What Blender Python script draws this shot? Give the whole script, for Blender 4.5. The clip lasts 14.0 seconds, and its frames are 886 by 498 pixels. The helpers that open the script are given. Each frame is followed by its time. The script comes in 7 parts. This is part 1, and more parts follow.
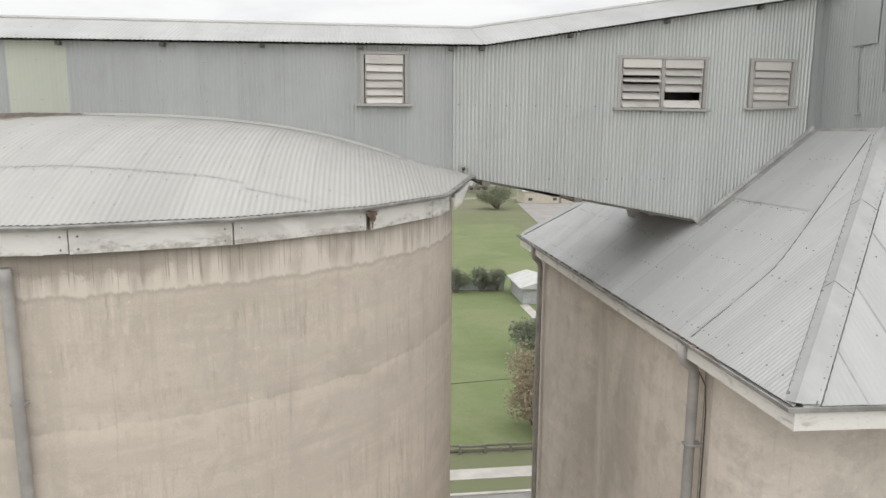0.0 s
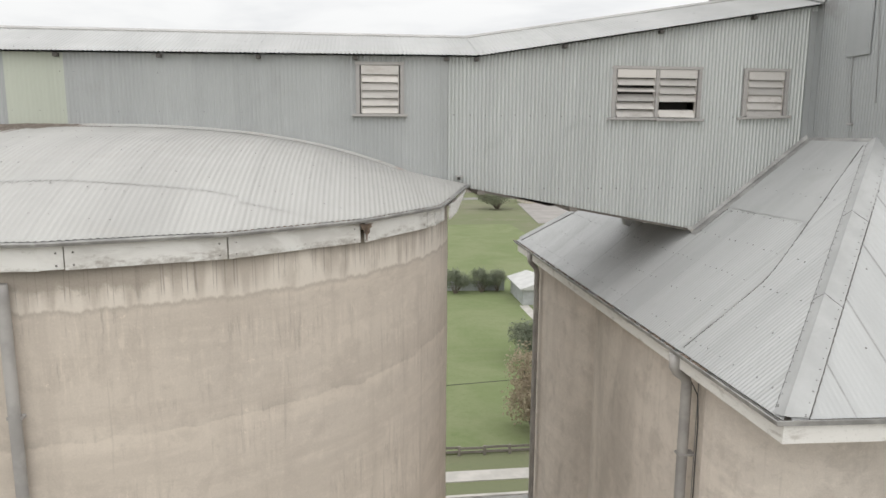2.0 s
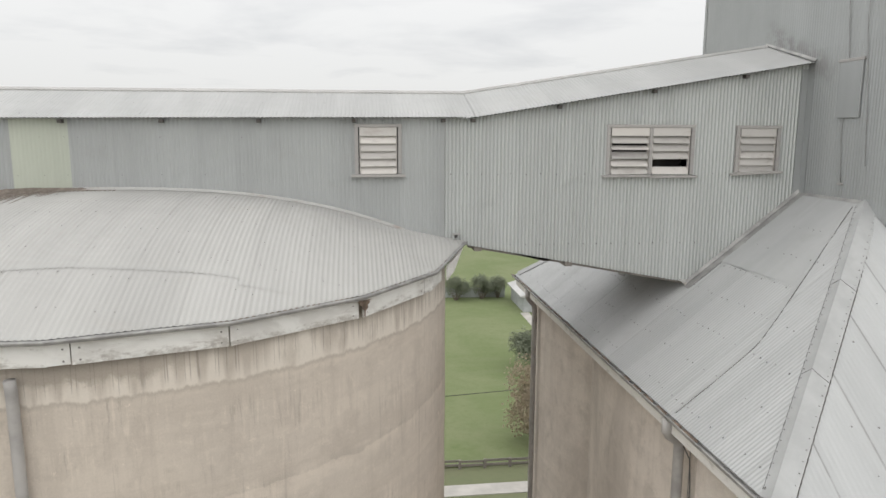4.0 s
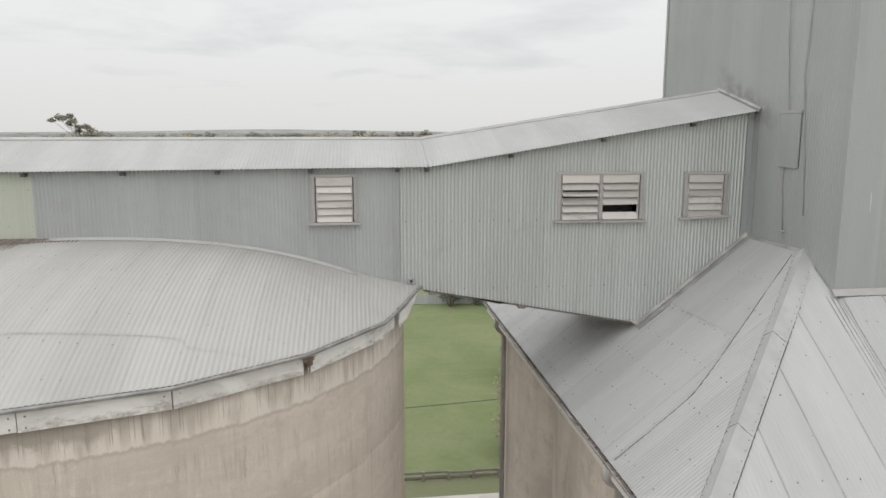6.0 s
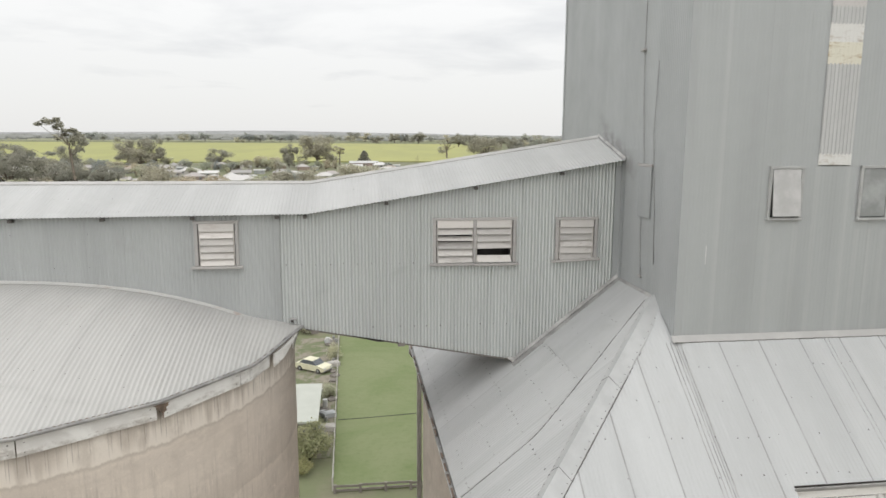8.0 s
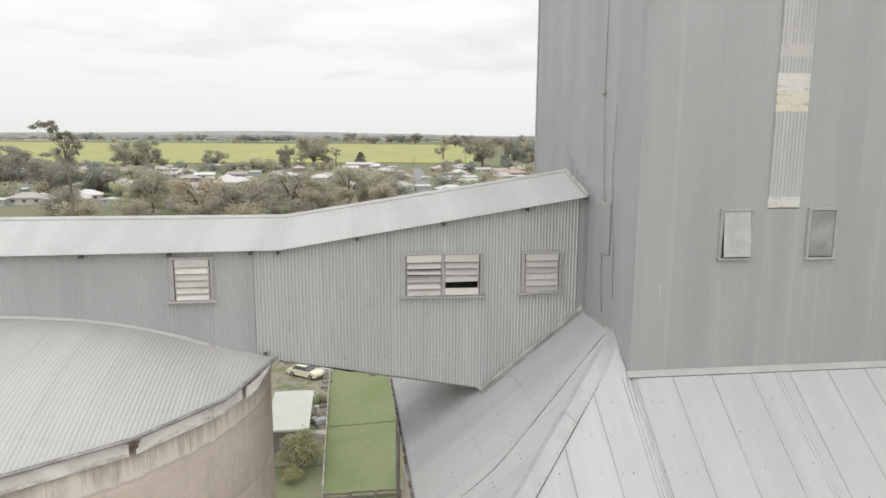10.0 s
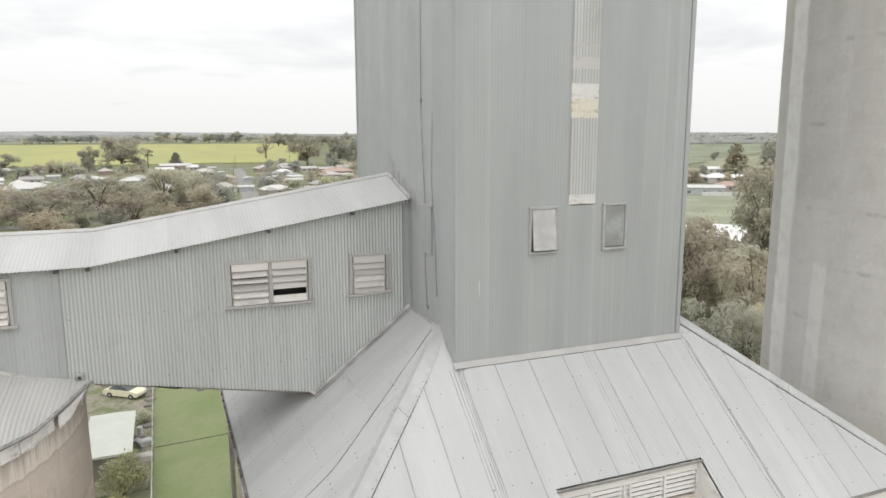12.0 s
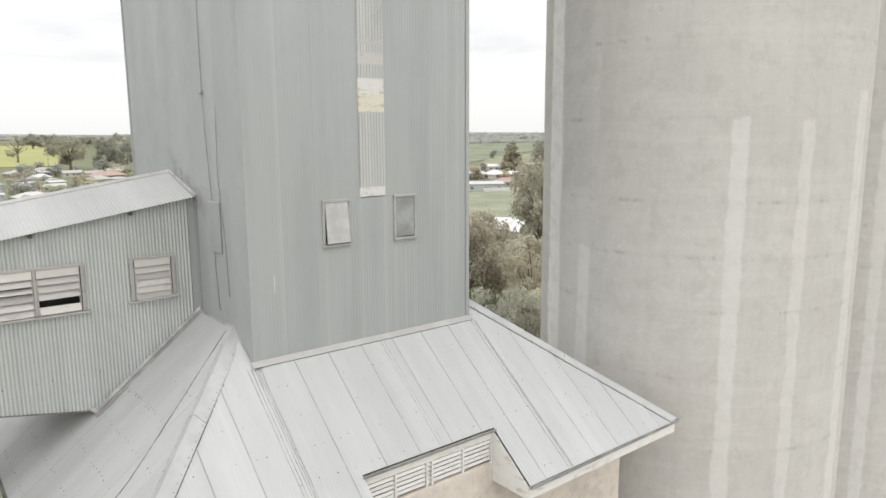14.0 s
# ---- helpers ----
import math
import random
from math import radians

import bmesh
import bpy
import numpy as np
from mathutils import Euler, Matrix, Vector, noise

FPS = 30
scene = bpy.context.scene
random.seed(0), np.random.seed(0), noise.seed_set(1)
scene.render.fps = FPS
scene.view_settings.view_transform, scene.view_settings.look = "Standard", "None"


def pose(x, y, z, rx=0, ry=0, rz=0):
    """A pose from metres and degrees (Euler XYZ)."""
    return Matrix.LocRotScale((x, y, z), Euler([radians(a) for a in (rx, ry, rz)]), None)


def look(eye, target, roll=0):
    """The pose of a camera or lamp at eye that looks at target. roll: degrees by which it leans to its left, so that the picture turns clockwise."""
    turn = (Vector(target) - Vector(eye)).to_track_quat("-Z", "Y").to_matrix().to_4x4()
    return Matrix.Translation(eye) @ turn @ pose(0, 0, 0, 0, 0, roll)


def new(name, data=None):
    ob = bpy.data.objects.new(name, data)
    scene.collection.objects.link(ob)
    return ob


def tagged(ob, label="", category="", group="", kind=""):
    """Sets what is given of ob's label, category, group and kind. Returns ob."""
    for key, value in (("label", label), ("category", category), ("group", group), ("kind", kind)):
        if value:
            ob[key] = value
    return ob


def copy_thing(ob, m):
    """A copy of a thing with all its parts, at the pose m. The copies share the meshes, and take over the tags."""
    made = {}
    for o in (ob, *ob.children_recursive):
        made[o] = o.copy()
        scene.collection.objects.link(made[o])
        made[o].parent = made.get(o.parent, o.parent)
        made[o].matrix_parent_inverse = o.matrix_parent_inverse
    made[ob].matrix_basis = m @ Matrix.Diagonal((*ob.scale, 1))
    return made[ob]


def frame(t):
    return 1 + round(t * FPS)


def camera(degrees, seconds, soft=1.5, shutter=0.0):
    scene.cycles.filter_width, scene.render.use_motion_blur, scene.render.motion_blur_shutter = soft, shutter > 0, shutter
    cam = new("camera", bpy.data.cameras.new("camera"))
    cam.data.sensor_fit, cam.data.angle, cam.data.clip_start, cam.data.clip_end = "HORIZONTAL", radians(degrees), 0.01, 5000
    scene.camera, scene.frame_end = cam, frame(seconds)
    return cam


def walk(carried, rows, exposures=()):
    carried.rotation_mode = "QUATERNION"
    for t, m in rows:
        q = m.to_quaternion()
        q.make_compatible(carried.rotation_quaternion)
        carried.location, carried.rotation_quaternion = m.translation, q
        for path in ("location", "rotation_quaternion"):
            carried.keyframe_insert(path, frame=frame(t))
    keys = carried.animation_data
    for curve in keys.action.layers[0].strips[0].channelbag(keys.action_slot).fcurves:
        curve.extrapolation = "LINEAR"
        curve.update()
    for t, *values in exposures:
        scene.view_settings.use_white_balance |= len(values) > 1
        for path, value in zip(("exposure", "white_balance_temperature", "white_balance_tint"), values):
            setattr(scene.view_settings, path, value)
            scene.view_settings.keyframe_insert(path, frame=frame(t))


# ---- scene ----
cam = camera(64.8, 14.0, 1.6)
SKY_HORIZON, SKY_ZENITH, SUN_POWER = 0.935, 0.95, 1.54
EXPOSURES = ((0.0, -0.1), (3.0, -0.15), (5.5, -0.29), (6.5, -0.3), (7.5, -0.13), (8.1, -0.11), (10.5, -0.04), (11.0, 0.0), (12.5, 0.02), (14.0, 0.10))
PATH = [
    (0, (0.107, 0.143, 24.811), (0.355, 2.1, 24.48), 0.3),
    (0.5, (0.14, 0.152, 24.836), (0.386, 2.109, 24.506), 0.3),
    (1, (0.18, 0.139, 24.867), (0.427, 2.096, 24.536), 0.3),
    (1.5, (0.207, 0.144, 24.897), (0.456, 2.1, 24.565), 0.4),
    (2, (0.204, 0.076, 25.011), (0.45, 2.032, 24.679), 0.3),
    (2.5, (0.179, 0.057, 25.284), (0.425, 2.014, 24.952), 0.3),
    (3, (0.191, 0.039, 25.554), (0.436, 1.996, 25.224), 0.3),
    (5.3, (0.577, -0.149, 26.825), (0.819, 1.807, 26.488), -0.0),
    (5.5, (0.67, -0.213, 26.881), (0.914, 1.744, 26.551), 0.1),
    (6, (1.136, -0.374, 27.147), (1.38, 1.584, 26.816), 0.0),
    (6.5, (1.833, -0.601, 27.371), (2.08, 1.357, 27.044), -0.0),
    (7, (2.555, -0.854, 27.614), (2.816, 1.102, 27.29), 0.2),
    (7.5, (3.336, -1.116, 27.891), (3.596, 0.84, 27.565), 0.3),
    (8, (3.542, -1.314, 28.143), (3.801, 0.642, 27.818), 0.3),
    (8.2, (3.574, -1.382, 28.223), (3.832, 0.575, 27.899), 0.4),
    (10.3, (4.185, -1.822, 29.047), (4.458, 0.133, 28.723), 0.3),
    (10.5, (4.215, -1.845, 29.076), (4.602, 0.09, 28.751), 0.2),
    (11, (4.234, -1.993, 29.167), (4.85, -0.119, 28.838), -0.1),
    (11.5, (4.165, -2.065, 29.172), (4.795, -0.196, 28.843), -0.1),
    (12, (4.115, -2.127, 29.163), (4.849, -0.296, 28.833), -0.2),
    (12.5, (4.163, -2.179, 29.168), (5.013, -0.4, 28.834), -0.2),
    (13, (4.177, -2.22, 29.16), (5.138, -0.499, 28.827), -0.2),
    (13.5, (4.084, -2.25, 29.091), (5.188, -0.616, 28.759), -0.2),
    (14, (4.008, -2.288, 29.023), (5.246, -0.752, 28.691), -0.3),
]
walk(cam, [(t, look(eye, target, roll)) for t, eye, target, roll in PATH], EXPOSURES)

# ---- world and light: an overcast sky, brighter overhead, with a weak veiled sun ----
SUN_AZ, SUN_EL = 187.0, 42.0          # degrees; azimuth from +y towards +x
world = bpy.data.worlds.new("world")
scene.world = world
world.use_nodes = True
wn, wl = world.node_tree.nodes, world.node_tree.links
wn.clear()


def wnode(kind, **values):
    n = wn.new(kind)
    for k, v in values.items():
        n.inputs[k].default_value = v
    return n


def wmath(op, a, b=None):
    n = wn.new("ShaderNodeMath")
    n.operation = op
    for i, v in enumerate((a, b)):
        if v is None:
            continue
        if isinstance(v, (int, float)):
            n.inputs[i].default_value = v
        else:
            wl.new(v, n.inputs[i])
    return n.outputs[0]


sky = wn.new("ShaderNodeTexSky")
sky.sky_type, sky.sun_disc = "NISHITA", False
sky.sun_elevation, sky.sun_rotation = radians(SUN_EL), radians(SUN_AZ)
sky_soft = wn.new("ShaderNodeVectorMath")
sky_soft.operation = "SCALE"
sky_soft.inputs["Scale"].default_value = 0.09
wl.new(sky.outputs[0], sky_soft.inputs[0])
tc = wn.new("ShaderNodeTexCoord")
sep = wn.new("ShaderNodeSeparateXYZ")
wl.new(tc.outputs["Generated"], sep.inputs[0])
up = wmath("MAXIMUM", sep.outputs[2], 0.0)
# cloud deck seen in perspective: direction divided by height
flat_z = wmath("ADD", up, 0.10)
cx, cy = wmath("DIVIDE", sep.outputs[0], flat_z), wmath("DIVIDE", sep.outputs[1], flat_z)
comb = wn.new("ShaderNodeCombineXYZ")
wl.new(cx, comb.inputs[0])
wl.new(cy, comb.inputs[1])
n1 = wnode("ShaderNodeTexNoise", Scale=0.75, Detail=7.0, Roughness=0.55, Distortion=0.25)
wl.new(comb.outputs[0], n1.inputs["Vector"])
ramp = wn.new("ShaderNodeValToRGB")
ramp.color_ramp.elements[0].position, ramp.color_ramp.elements[0].color = 0.34, (0.82, 0.825, 0.835, 1)
ramp.color_ramp.elements[1].position, ramp.color_ramp.elements[1].color = 0.55, (1.0, 0.998, 0.99, 1)
# the deck thins to an even veil towards the horizon
veil = wn.new("ShaderNodeMapRange")
veil.interpolation_type = "SMOOTHSTEP"
wl.new(up, veil.inputs[0])
for i, x in enumerate((0.02, 0.12, 0.24, 0.0)):
    veil.inputs[i + 1].default_value = x
wl.new(wmath("ADD", n1.outputs["Fac"], veil.outputs[0]), ramp.inputs[0])
lum = wmath("ADD", wmath("MULTIPLY", up, SKY_ZENITH), SKY_HORIZON)
cloud = wn.new("ShaderNodeVectorMath")
cloud.operation = "SCALE"
wl.new(ramp.outputs[0], cloud.inputs[0])
wl.new(lum, cloud.inputs["Scale"])
mix = wn.new("ShaderNodeMix")
mix.data_type = "RGBA"
mix.inputs["Factor"].default_value = 0.93
wl.new(sky_soft.outputs[0], mix.inputs["A"])
wl.new(cloud.outputs[0], mix.inputs["B"])
bg = wn.new("ShaderNodeBackground")
wl.new(mix.outputs["Result"], bg.inputs["Color"])
bg.inputs["Strength"].default_value = 1.0
wout = wn.new("ShaderNodeOutputWorld")
wl.new(bg.outputs[0], wout.inputs[0])

sun = new("sun", bpy.data.lights.new("sun", "SUN"))
sun.data.energy, sun.data.angle, sun.data.color = SUN_POWER, radians(150), (1.0, 0.97, 0.93)
az, el = radians(SUN_AZ), radians(SUN_EL)
sun.matrix_world = look((math.sin(az) * math.cos(el) * 100, math.cos(az) * math.cos(el) * 100, math.sin(el) * 100), (0, 0, 0))

# ---- materials ----
class Nodes:
    """A small builder for node materials."""

    def __init__(self, name):
        self.mat = bpy.data.materials.new(name)
        self.mat.use_nodes = True
        self.t = self.mat.node_tree
        self.n, self.l = self.t.nodes, self.t.links
        self.n.clear()
        self.out = self.n.new("ShaderNodeOutputMaterial")
        self.b = self.n.new("ShaderNodeBsdfPrincipled")
        self.l.new(self.b.outputs[0], self.out.inputs[0])
        self.tc = self.n.new("ShaderNodeTexCoord")
        self.ob = self.tc.outputs["Object"]

    def put(self, socket, v):
        if isinstance(v, (int, float, tuple)):
            socket.default_value = v
        else:
            self.l.new(v, socket)

    def math(self, op, a, b=None, c=None, clamp=False):
        n = self.n.new("ShaderNodeMath")
        n.operation, n.use_clamp = op, clamp
        for s, v in zip(n.inputs, (a, b, c)):
            if v is not None:
                self.put(s, v)
        return n.outputs[0]

    def scaled(self, v, s):
        n = self.n.new("ShaderNodeVectorMath")
        n.operation = "MULTIPLY"
        self.put(n.inputs[0], v)
        n.inputs[1].default_value = s
        return n.outputs[0]

    def noise(self, v, scale, detail=4.0, rough=0.55, dist=0.0):
        n = self.n.new("ShaderNodeTexNoise")
        self.put(n.inputs["Vector"], v)
        for k, x in (("Scale", scale), ("Detail", detail), ("Roughness", rough), ("Distortion", dist)):
            n.inputs[k].default_value = x
        return n.outputs["Fac"]

    def step(self, v, lo, hi, a=0.0, b=1.0):
        n = self.n.new("ShaderNodeMapRange")
        n.interpolation_type = "SMOOTHSTEP"
        self.put(n.inputs[0], v)
        for i, x in enumerate((lo, hi, a, b)):
            n.inputs[i + 1].default_value = x
        return n.outputs[0]

    def mix(self, f, a, b, blend="MIX"):
        n = self.n.new("ShaderNodeMix")
        n.data_type, n.blend_type = "RGBA", blend
        self.put(n.inputs["Factor"], f)
        for k, v in (("A", a), ("B", b)):
            if isinstance(v, tuple):
                v = (*v, 1.0)
            self.put(n.inputs[k], v)
        return n.outputs["Result"]

    def split(self, v):
        n = self.n.new("ShaderNodeSeparateXYZ")
        self.put(n.inputs[0], v)
        return n.outputs

    def join(self, x, y, z):
        n = self.n.new("ShaderNodeCombineXYZ")
        for s, v in zip(n.inputs, (x, y, z)):
            self.put(s, v)
        return n.outputs[0]

    def random(self):
        return self.n.new("ShaderNodeObjectInfo").outputs["Random"]

    def island(self):
        return self.n.new("ShaderNodeNewGeometry").outputs["Random Per Island"]

    def done(self, color, rough=0.7, metal=0.0, height=None, bump=0.3, dist=0.01, spec=0.4):
        self.put(self.b.inputs["Base Color"], (*color, 1.0) if isinstance(color, tuple) else color)
        self.put(self.b.inputs["Roughness"], rough)
        self.put(self.b.inputs["Metallic"], metal)
        self.put(self.b.inputs["Specular IOR Level"], spec)
        if height is not None:
            n = self.n.new("ShaderNodeBump")
            n.inputs["Strength"].default_value, n.inputs["Distance"].default_value = bump, dist
            self.put(n.inputs["Height"], height)
            self.l.new(n.outputs[0], self.b.inputs["Normal"])
        return self.mat


def metal_sheet(name, color, along, streak=0.35, rough=0.5, metal=0.25, dirt=(0.30, 0.28, 0.25), dirty=0.35, vary=0.10, seam=0.3, valley=0.0, valley_at=12.28, stain_at=None, runs=(), mould=False):
    """Weathered corrugated steel: streaks along the sheet, blotches, a change of tone from sheet to sheet."""
    k = Nodes(name)
    s = {"x": (0.22, 5.0, 0.22), "y": (5.0, 0.22, 0.22), "z": (5.0, 5.0, 0.16)}[along]
    fine = k.noise(k.scaled(k.ob, s), 1.0, 5.0, 0.6)
    wide = k.noise(k.scaled(k.ob, tuple(min(v, 1.6) for v in s)), 0.8, 3.0)
    blot = k.noise(k.ob, 1.3, 6.0, 0.65, 0.4)
    grain = k.noise(k.ob, 60.0, 3.0)
    light = tuple(min(1.0, c * 1.22) for c in color)
    dark = tuple(c * 0.90 for c in color)
    c = k.mix(k.step(wide, 0.32, 0.68), dark, color)
    c = k.mix(k.math("MULTIPLY", k.step(fine, 0.52, 0.74), streak), c, light)
    c = k.mix(k.math("MULTIPLY", k.step(blot, 0.56, 0.8), dirty), c, dirt)
    c = k.mix(1.0, c, k.mix(k.random(), (1 - vary,) * 3, (1 + vary * 0.4,) * 3), "MULTIPLY")
    # stripes along the ribs take the dirt colour; on the bridge they paint shade
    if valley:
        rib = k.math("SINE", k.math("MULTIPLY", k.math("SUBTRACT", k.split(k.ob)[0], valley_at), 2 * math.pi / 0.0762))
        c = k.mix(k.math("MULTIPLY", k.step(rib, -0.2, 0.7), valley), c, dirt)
    if stain_at:
        sx, sy, _ = k.split(k.ob)
        far = k.math("ADD", k.math("MULTIPLY", k.math("ABSOLUTE", k.math("SUBTRACT", sx, stain_at[0])), 0.75), k.math("ABSOLUTE", k.math("SUBTRACT", sy, stain_at[1])))
        m = k.math("MULTIPLY", k.step(far, 0.35, 1.25, 1.0, 0.0), k.step(k.noise(k.scaled(k.ob, (14.0, 0.6, 0.6)), 1.0, 4.0, 0.6), 0.45, 0.60))
        c = k.mix(k.math("MULTIPLY", m, 0.75), c, (0.22, 0.17, 0.13))
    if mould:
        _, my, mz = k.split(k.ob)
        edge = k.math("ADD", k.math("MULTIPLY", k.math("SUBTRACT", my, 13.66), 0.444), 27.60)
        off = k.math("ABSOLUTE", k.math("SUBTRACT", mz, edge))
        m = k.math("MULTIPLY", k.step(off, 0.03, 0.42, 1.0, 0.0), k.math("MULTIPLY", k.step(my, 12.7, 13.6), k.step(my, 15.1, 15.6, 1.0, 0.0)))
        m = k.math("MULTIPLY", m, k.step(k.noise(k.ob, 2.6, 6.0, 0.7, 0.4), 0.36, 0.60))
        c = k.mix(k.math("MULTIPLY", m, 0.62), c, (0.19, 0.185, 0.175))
    for rx, half, top in runs:
        px_, _, pz_ = k.split(k.ob)
        side = k.step(k.math("ABSOLUTE", k.math("SUBTRACT", px_, rx)), half * 0.3, half * 1.6, 1.0, 0.0)
        m = k.math("MULTIPLY", k.math("MULTIPLY", side, k.step(pz_, top - 0.05, top, 1.0, 0.0)), k.step(wide, 0.30, 0.60, 0.25, 1.0))
        c = k.mix(k.math("MULTIPLY", m, 0.14), c, (0.58, 0.58, 0.57))
    uv = k.n.new("ShaderNodeUVMap")
    uv.uv_map = "sheet"
    across, length, _ = k.split(uv.outputs[0])
    wav = k.noise(k.join(0.0, length, k.random()), 3.0, 4.0, 0.6)
    # dark seam at each lap paints both the dirt and the shade there
    lapped = k.math("MULTIPLY", k.step(across, 1.004, 1.016), k.step(wav, 0.30, 0.55, 0.35, 1.0))
    c = k.mix(k.math("MULTIPLY", lapped, seam), c, (0.13, 0.125, 0.115))
    r = k.step(k.math("ADD", blot, k.math("MULTIPLY", grain, 0.2)), 0.3, 0.9, rough - 0.12, rough + 0.2)
    return k.done(c, r, metal, grain, 0.08, 0.002)


def concrete(name, c1, c2, stain, radius=0.0, lifts=(), band=None, patches=(), streak=0.35, ledge=None, blot=0.0, brush=0.0):
    """Cast concrete. lifts: heights of pour joints; band: (low, high) of a washed rim under the eaves; patches: (angle, half width, top, bottom, cover)."""
    k = Nodes(name)
    x, y, z = k.split(k.ob)
    if radius:
        ang = k.math("ARCTAN2", y, x)
        u = k.math("MULTIPLY", ang, radius)
        vec = k.join(u, 0.0, z)
    else:
        u = k.math("ADD", x, y)
        vec = k.ob
    big = k.noise(vec, 0.30, 5.0, 0.6, 0.5)
    mid = k.noise(vec, 1.6, 6.0, 0.62, 0.3)
    drip = k.noise(k.scaled(vec, (2.6, 2.6, 0.10)), 1.0, 5.0, 0.6)
    thin = k.noise(k.scaled(vec, (9.0, 9.0, 0.35)), 1.0, 4.0, 0.6)
    layer = k.noise(k.scaled(vec, (0.15, 0.15, 2.2)), 1.0, 4.0, 0.6)
    grain = k.noise(vec, 38.0, 5.0, 0.7)
    c = k.mix(k.step(big, 0.33, 0.67), c1, c2)
    c = k.mix(k.math("MULTIPLY", k.step(layer, 0.48, 0.62), 0.35), c, tuple(v * 1.12 for v in c1))
    c = k.mix(k.math("MULTIPLY", k.step(mid, 0.49, 0.66), 0.42), c, stain)
    spots = k.noise(vec, 5.5, 6.0, 0.72, 0.5)
    c = k.mix(k.math("MULTIPLY", k.step(spots, 0.53, 0.66), 0.30), c, stain)
    c = k.mix(k.math("MULTIPLY", k.step(spots, 0.36, 0.46, 1.0, 0.0), 0.32), c, tuple(min(1.0, v * 1.2) for v in c1))
    c = k.mix(k.math("MULTIPLY", k.step(drip, 0.51, 0.66), streak), c, stain)
    c = k.mix(k.math("MULTIPLY", k.step(thin, 0.62, 0.70), streak * 0.95), c, tuple(v * 0.72 for v in stain))
    if blot:
        area = k.noise(k.scaled(vec, (1.0, 1.0, 0.6)), 0.42, 7.0, 0.62, 0.6)
        c = k.mix(k.math("MULTIPLY", k.step(area, 0.46, 0.66), blot), c, tuple(v * 0.92 for v in stain))
        c = k.mix(k.math("MULTIPLY", k.step(k.noise(k.scaled(vec, (0.55, 0.55, 0.06)), 1.0, 5.0, 0.6), 0.52, 0.70), blot * 0.7), c, tuple(v * 0.95 for v in stain))
    if brush:
        where = k.step(k.noise(vec, 0.55, 5.0, 0.65), 0.44, 0.62)
        fine = k.noise(k.scaled(vec, (13.0, 13.0, 1.1)), 1.0, 5.0, 0.7)
        c = k.mix(k.math("MULTIPLY", k.math("MULTIPLY", k.step(fine, 0.53, 0.62), where), brush), c, tuple(v * 0.82 for v in stain))
        c = k.mix(k.math("MULTIPLY", k.math("MULTIPLY", k.step(fine, 0.38, 0.47, 1.0, 0.0), where), brush * 0.9), c, tuple(min(1.0, v * 1.18) for v in c1))
        flake = k.noise(vec, 9.0, 4.0, 0.75, 0.6)
        c = k.mix(k.math("MULTIPLY", k.math("MULTIPLY", k.step(flake, 0.63, 0.67), where), 0.7), c, tuple(min(1.0, v * 1.3) for v in c1))
        tier = k.noise(k.scaled(vec, (0.22, 0.22, 1.7)), 1.0, 6.0, 0.65, 0.4)
        c = k.mix(k.math("MULTIPLY", k.step(tier, 0.48, 0.60), brush * 0.6), c, tuple(v * 1.1 for v in stain))
    wob = k.math("MULTIPLY", k.math("SUBTRACT", k.noise(vec, 0.7, 6.0, 0.7), 0.5), 0.16)
    for h in lifts:
        d = k.math("ABSOLUTE", k.math("SUBTRACT", k.math("ADD", z, wob), h))
        line = k.math("MULTIPLY", k.step(d, 0.01, 0.10, 1.0, 0.0), k.step(k.noise(k.scaled(vec, (1.0, 1.0, 0.35)), 1.1, 6.0, 0.75), 0.52, 0.63, 0.10, 1.0))
        c = k.mix(k.math("MULTIPLY", line, 0.50), c, tuple(v * 0.6 for v in stain))
    if ledge:
        zz = k.math("ADD", z, k.math("MULTIPLY", k.math("SUBTRACT", k.noise(vec, 0.5, 7.0, 0.66), 0.5), 0.66))
        up_side = k.math("MULTIPLY", k.step(zz, ledge, ledge + 0.02), k.step(zz, ledge + 0.03, ledge + 0.22, 1.0, 0.0))
        low_side = k.math("MULTIPLY", k.step(zz, ledge - 0.02, ledge + 0.01, 1.0, 0.0), k.step(zz, ledge - 0.28, ledge - 0.03))
        c = k.mix(k.math("MULTIPLY", k.math("MULTIPLY", up_side, k.step(mid, 0.38, 0.6)), 0.50), c, tuple(v * 0.92 for v in stain))
        c = k.mix(k.math("MULTIPLY", k.math("MULTIPLY", low_side, k.step(mid, 0.35, 0.6, 1.0, 0.25)), 0.55), c, tuple(v * 1.2 for v in c1))
    if band:
        lo, hi = band
        edge = k.math("ADD", z, k.math("MULTIPLY", k.math("SUBTRACT", k.noise(k.scaled(vec, (3.5, 3.5, 0.4)), 1.0, 6.0, 0.7), 0.5), 0.30))
        inside = k.step(edge, lo, lo + 0.03)
        rim = k.math("MULTIPLY", k.step(edge, lo - 0.07, lo), k.step(edge, lo + 0.0, lo + 0.05, 1.0, 0.0))
        reach = k.math("ADD", z, k.math("MULTIPLY", k.noise(k.scaled(vec, (6.0, 6.0, 0.1)), 1.0, 2.0), 1.5))
        drops = None
        for gap, seed, wide in ((0.17, 0.0, 0.007), (0.29, 7.3, 0.010)):
            way = k.join(k.math("ADD", u, seed), 0.0, k.math("MULTIPLY", z, 0.025))
            sway = k.math("MULTIPLY", k.math("SUBTRACT", k.noise(way, 2.2, 3.0, 0.6), 0.5), 0.5)
            cell = k.math("FRACT", k.math("DIVIDE", k.math("ADD", u, sway), gap))
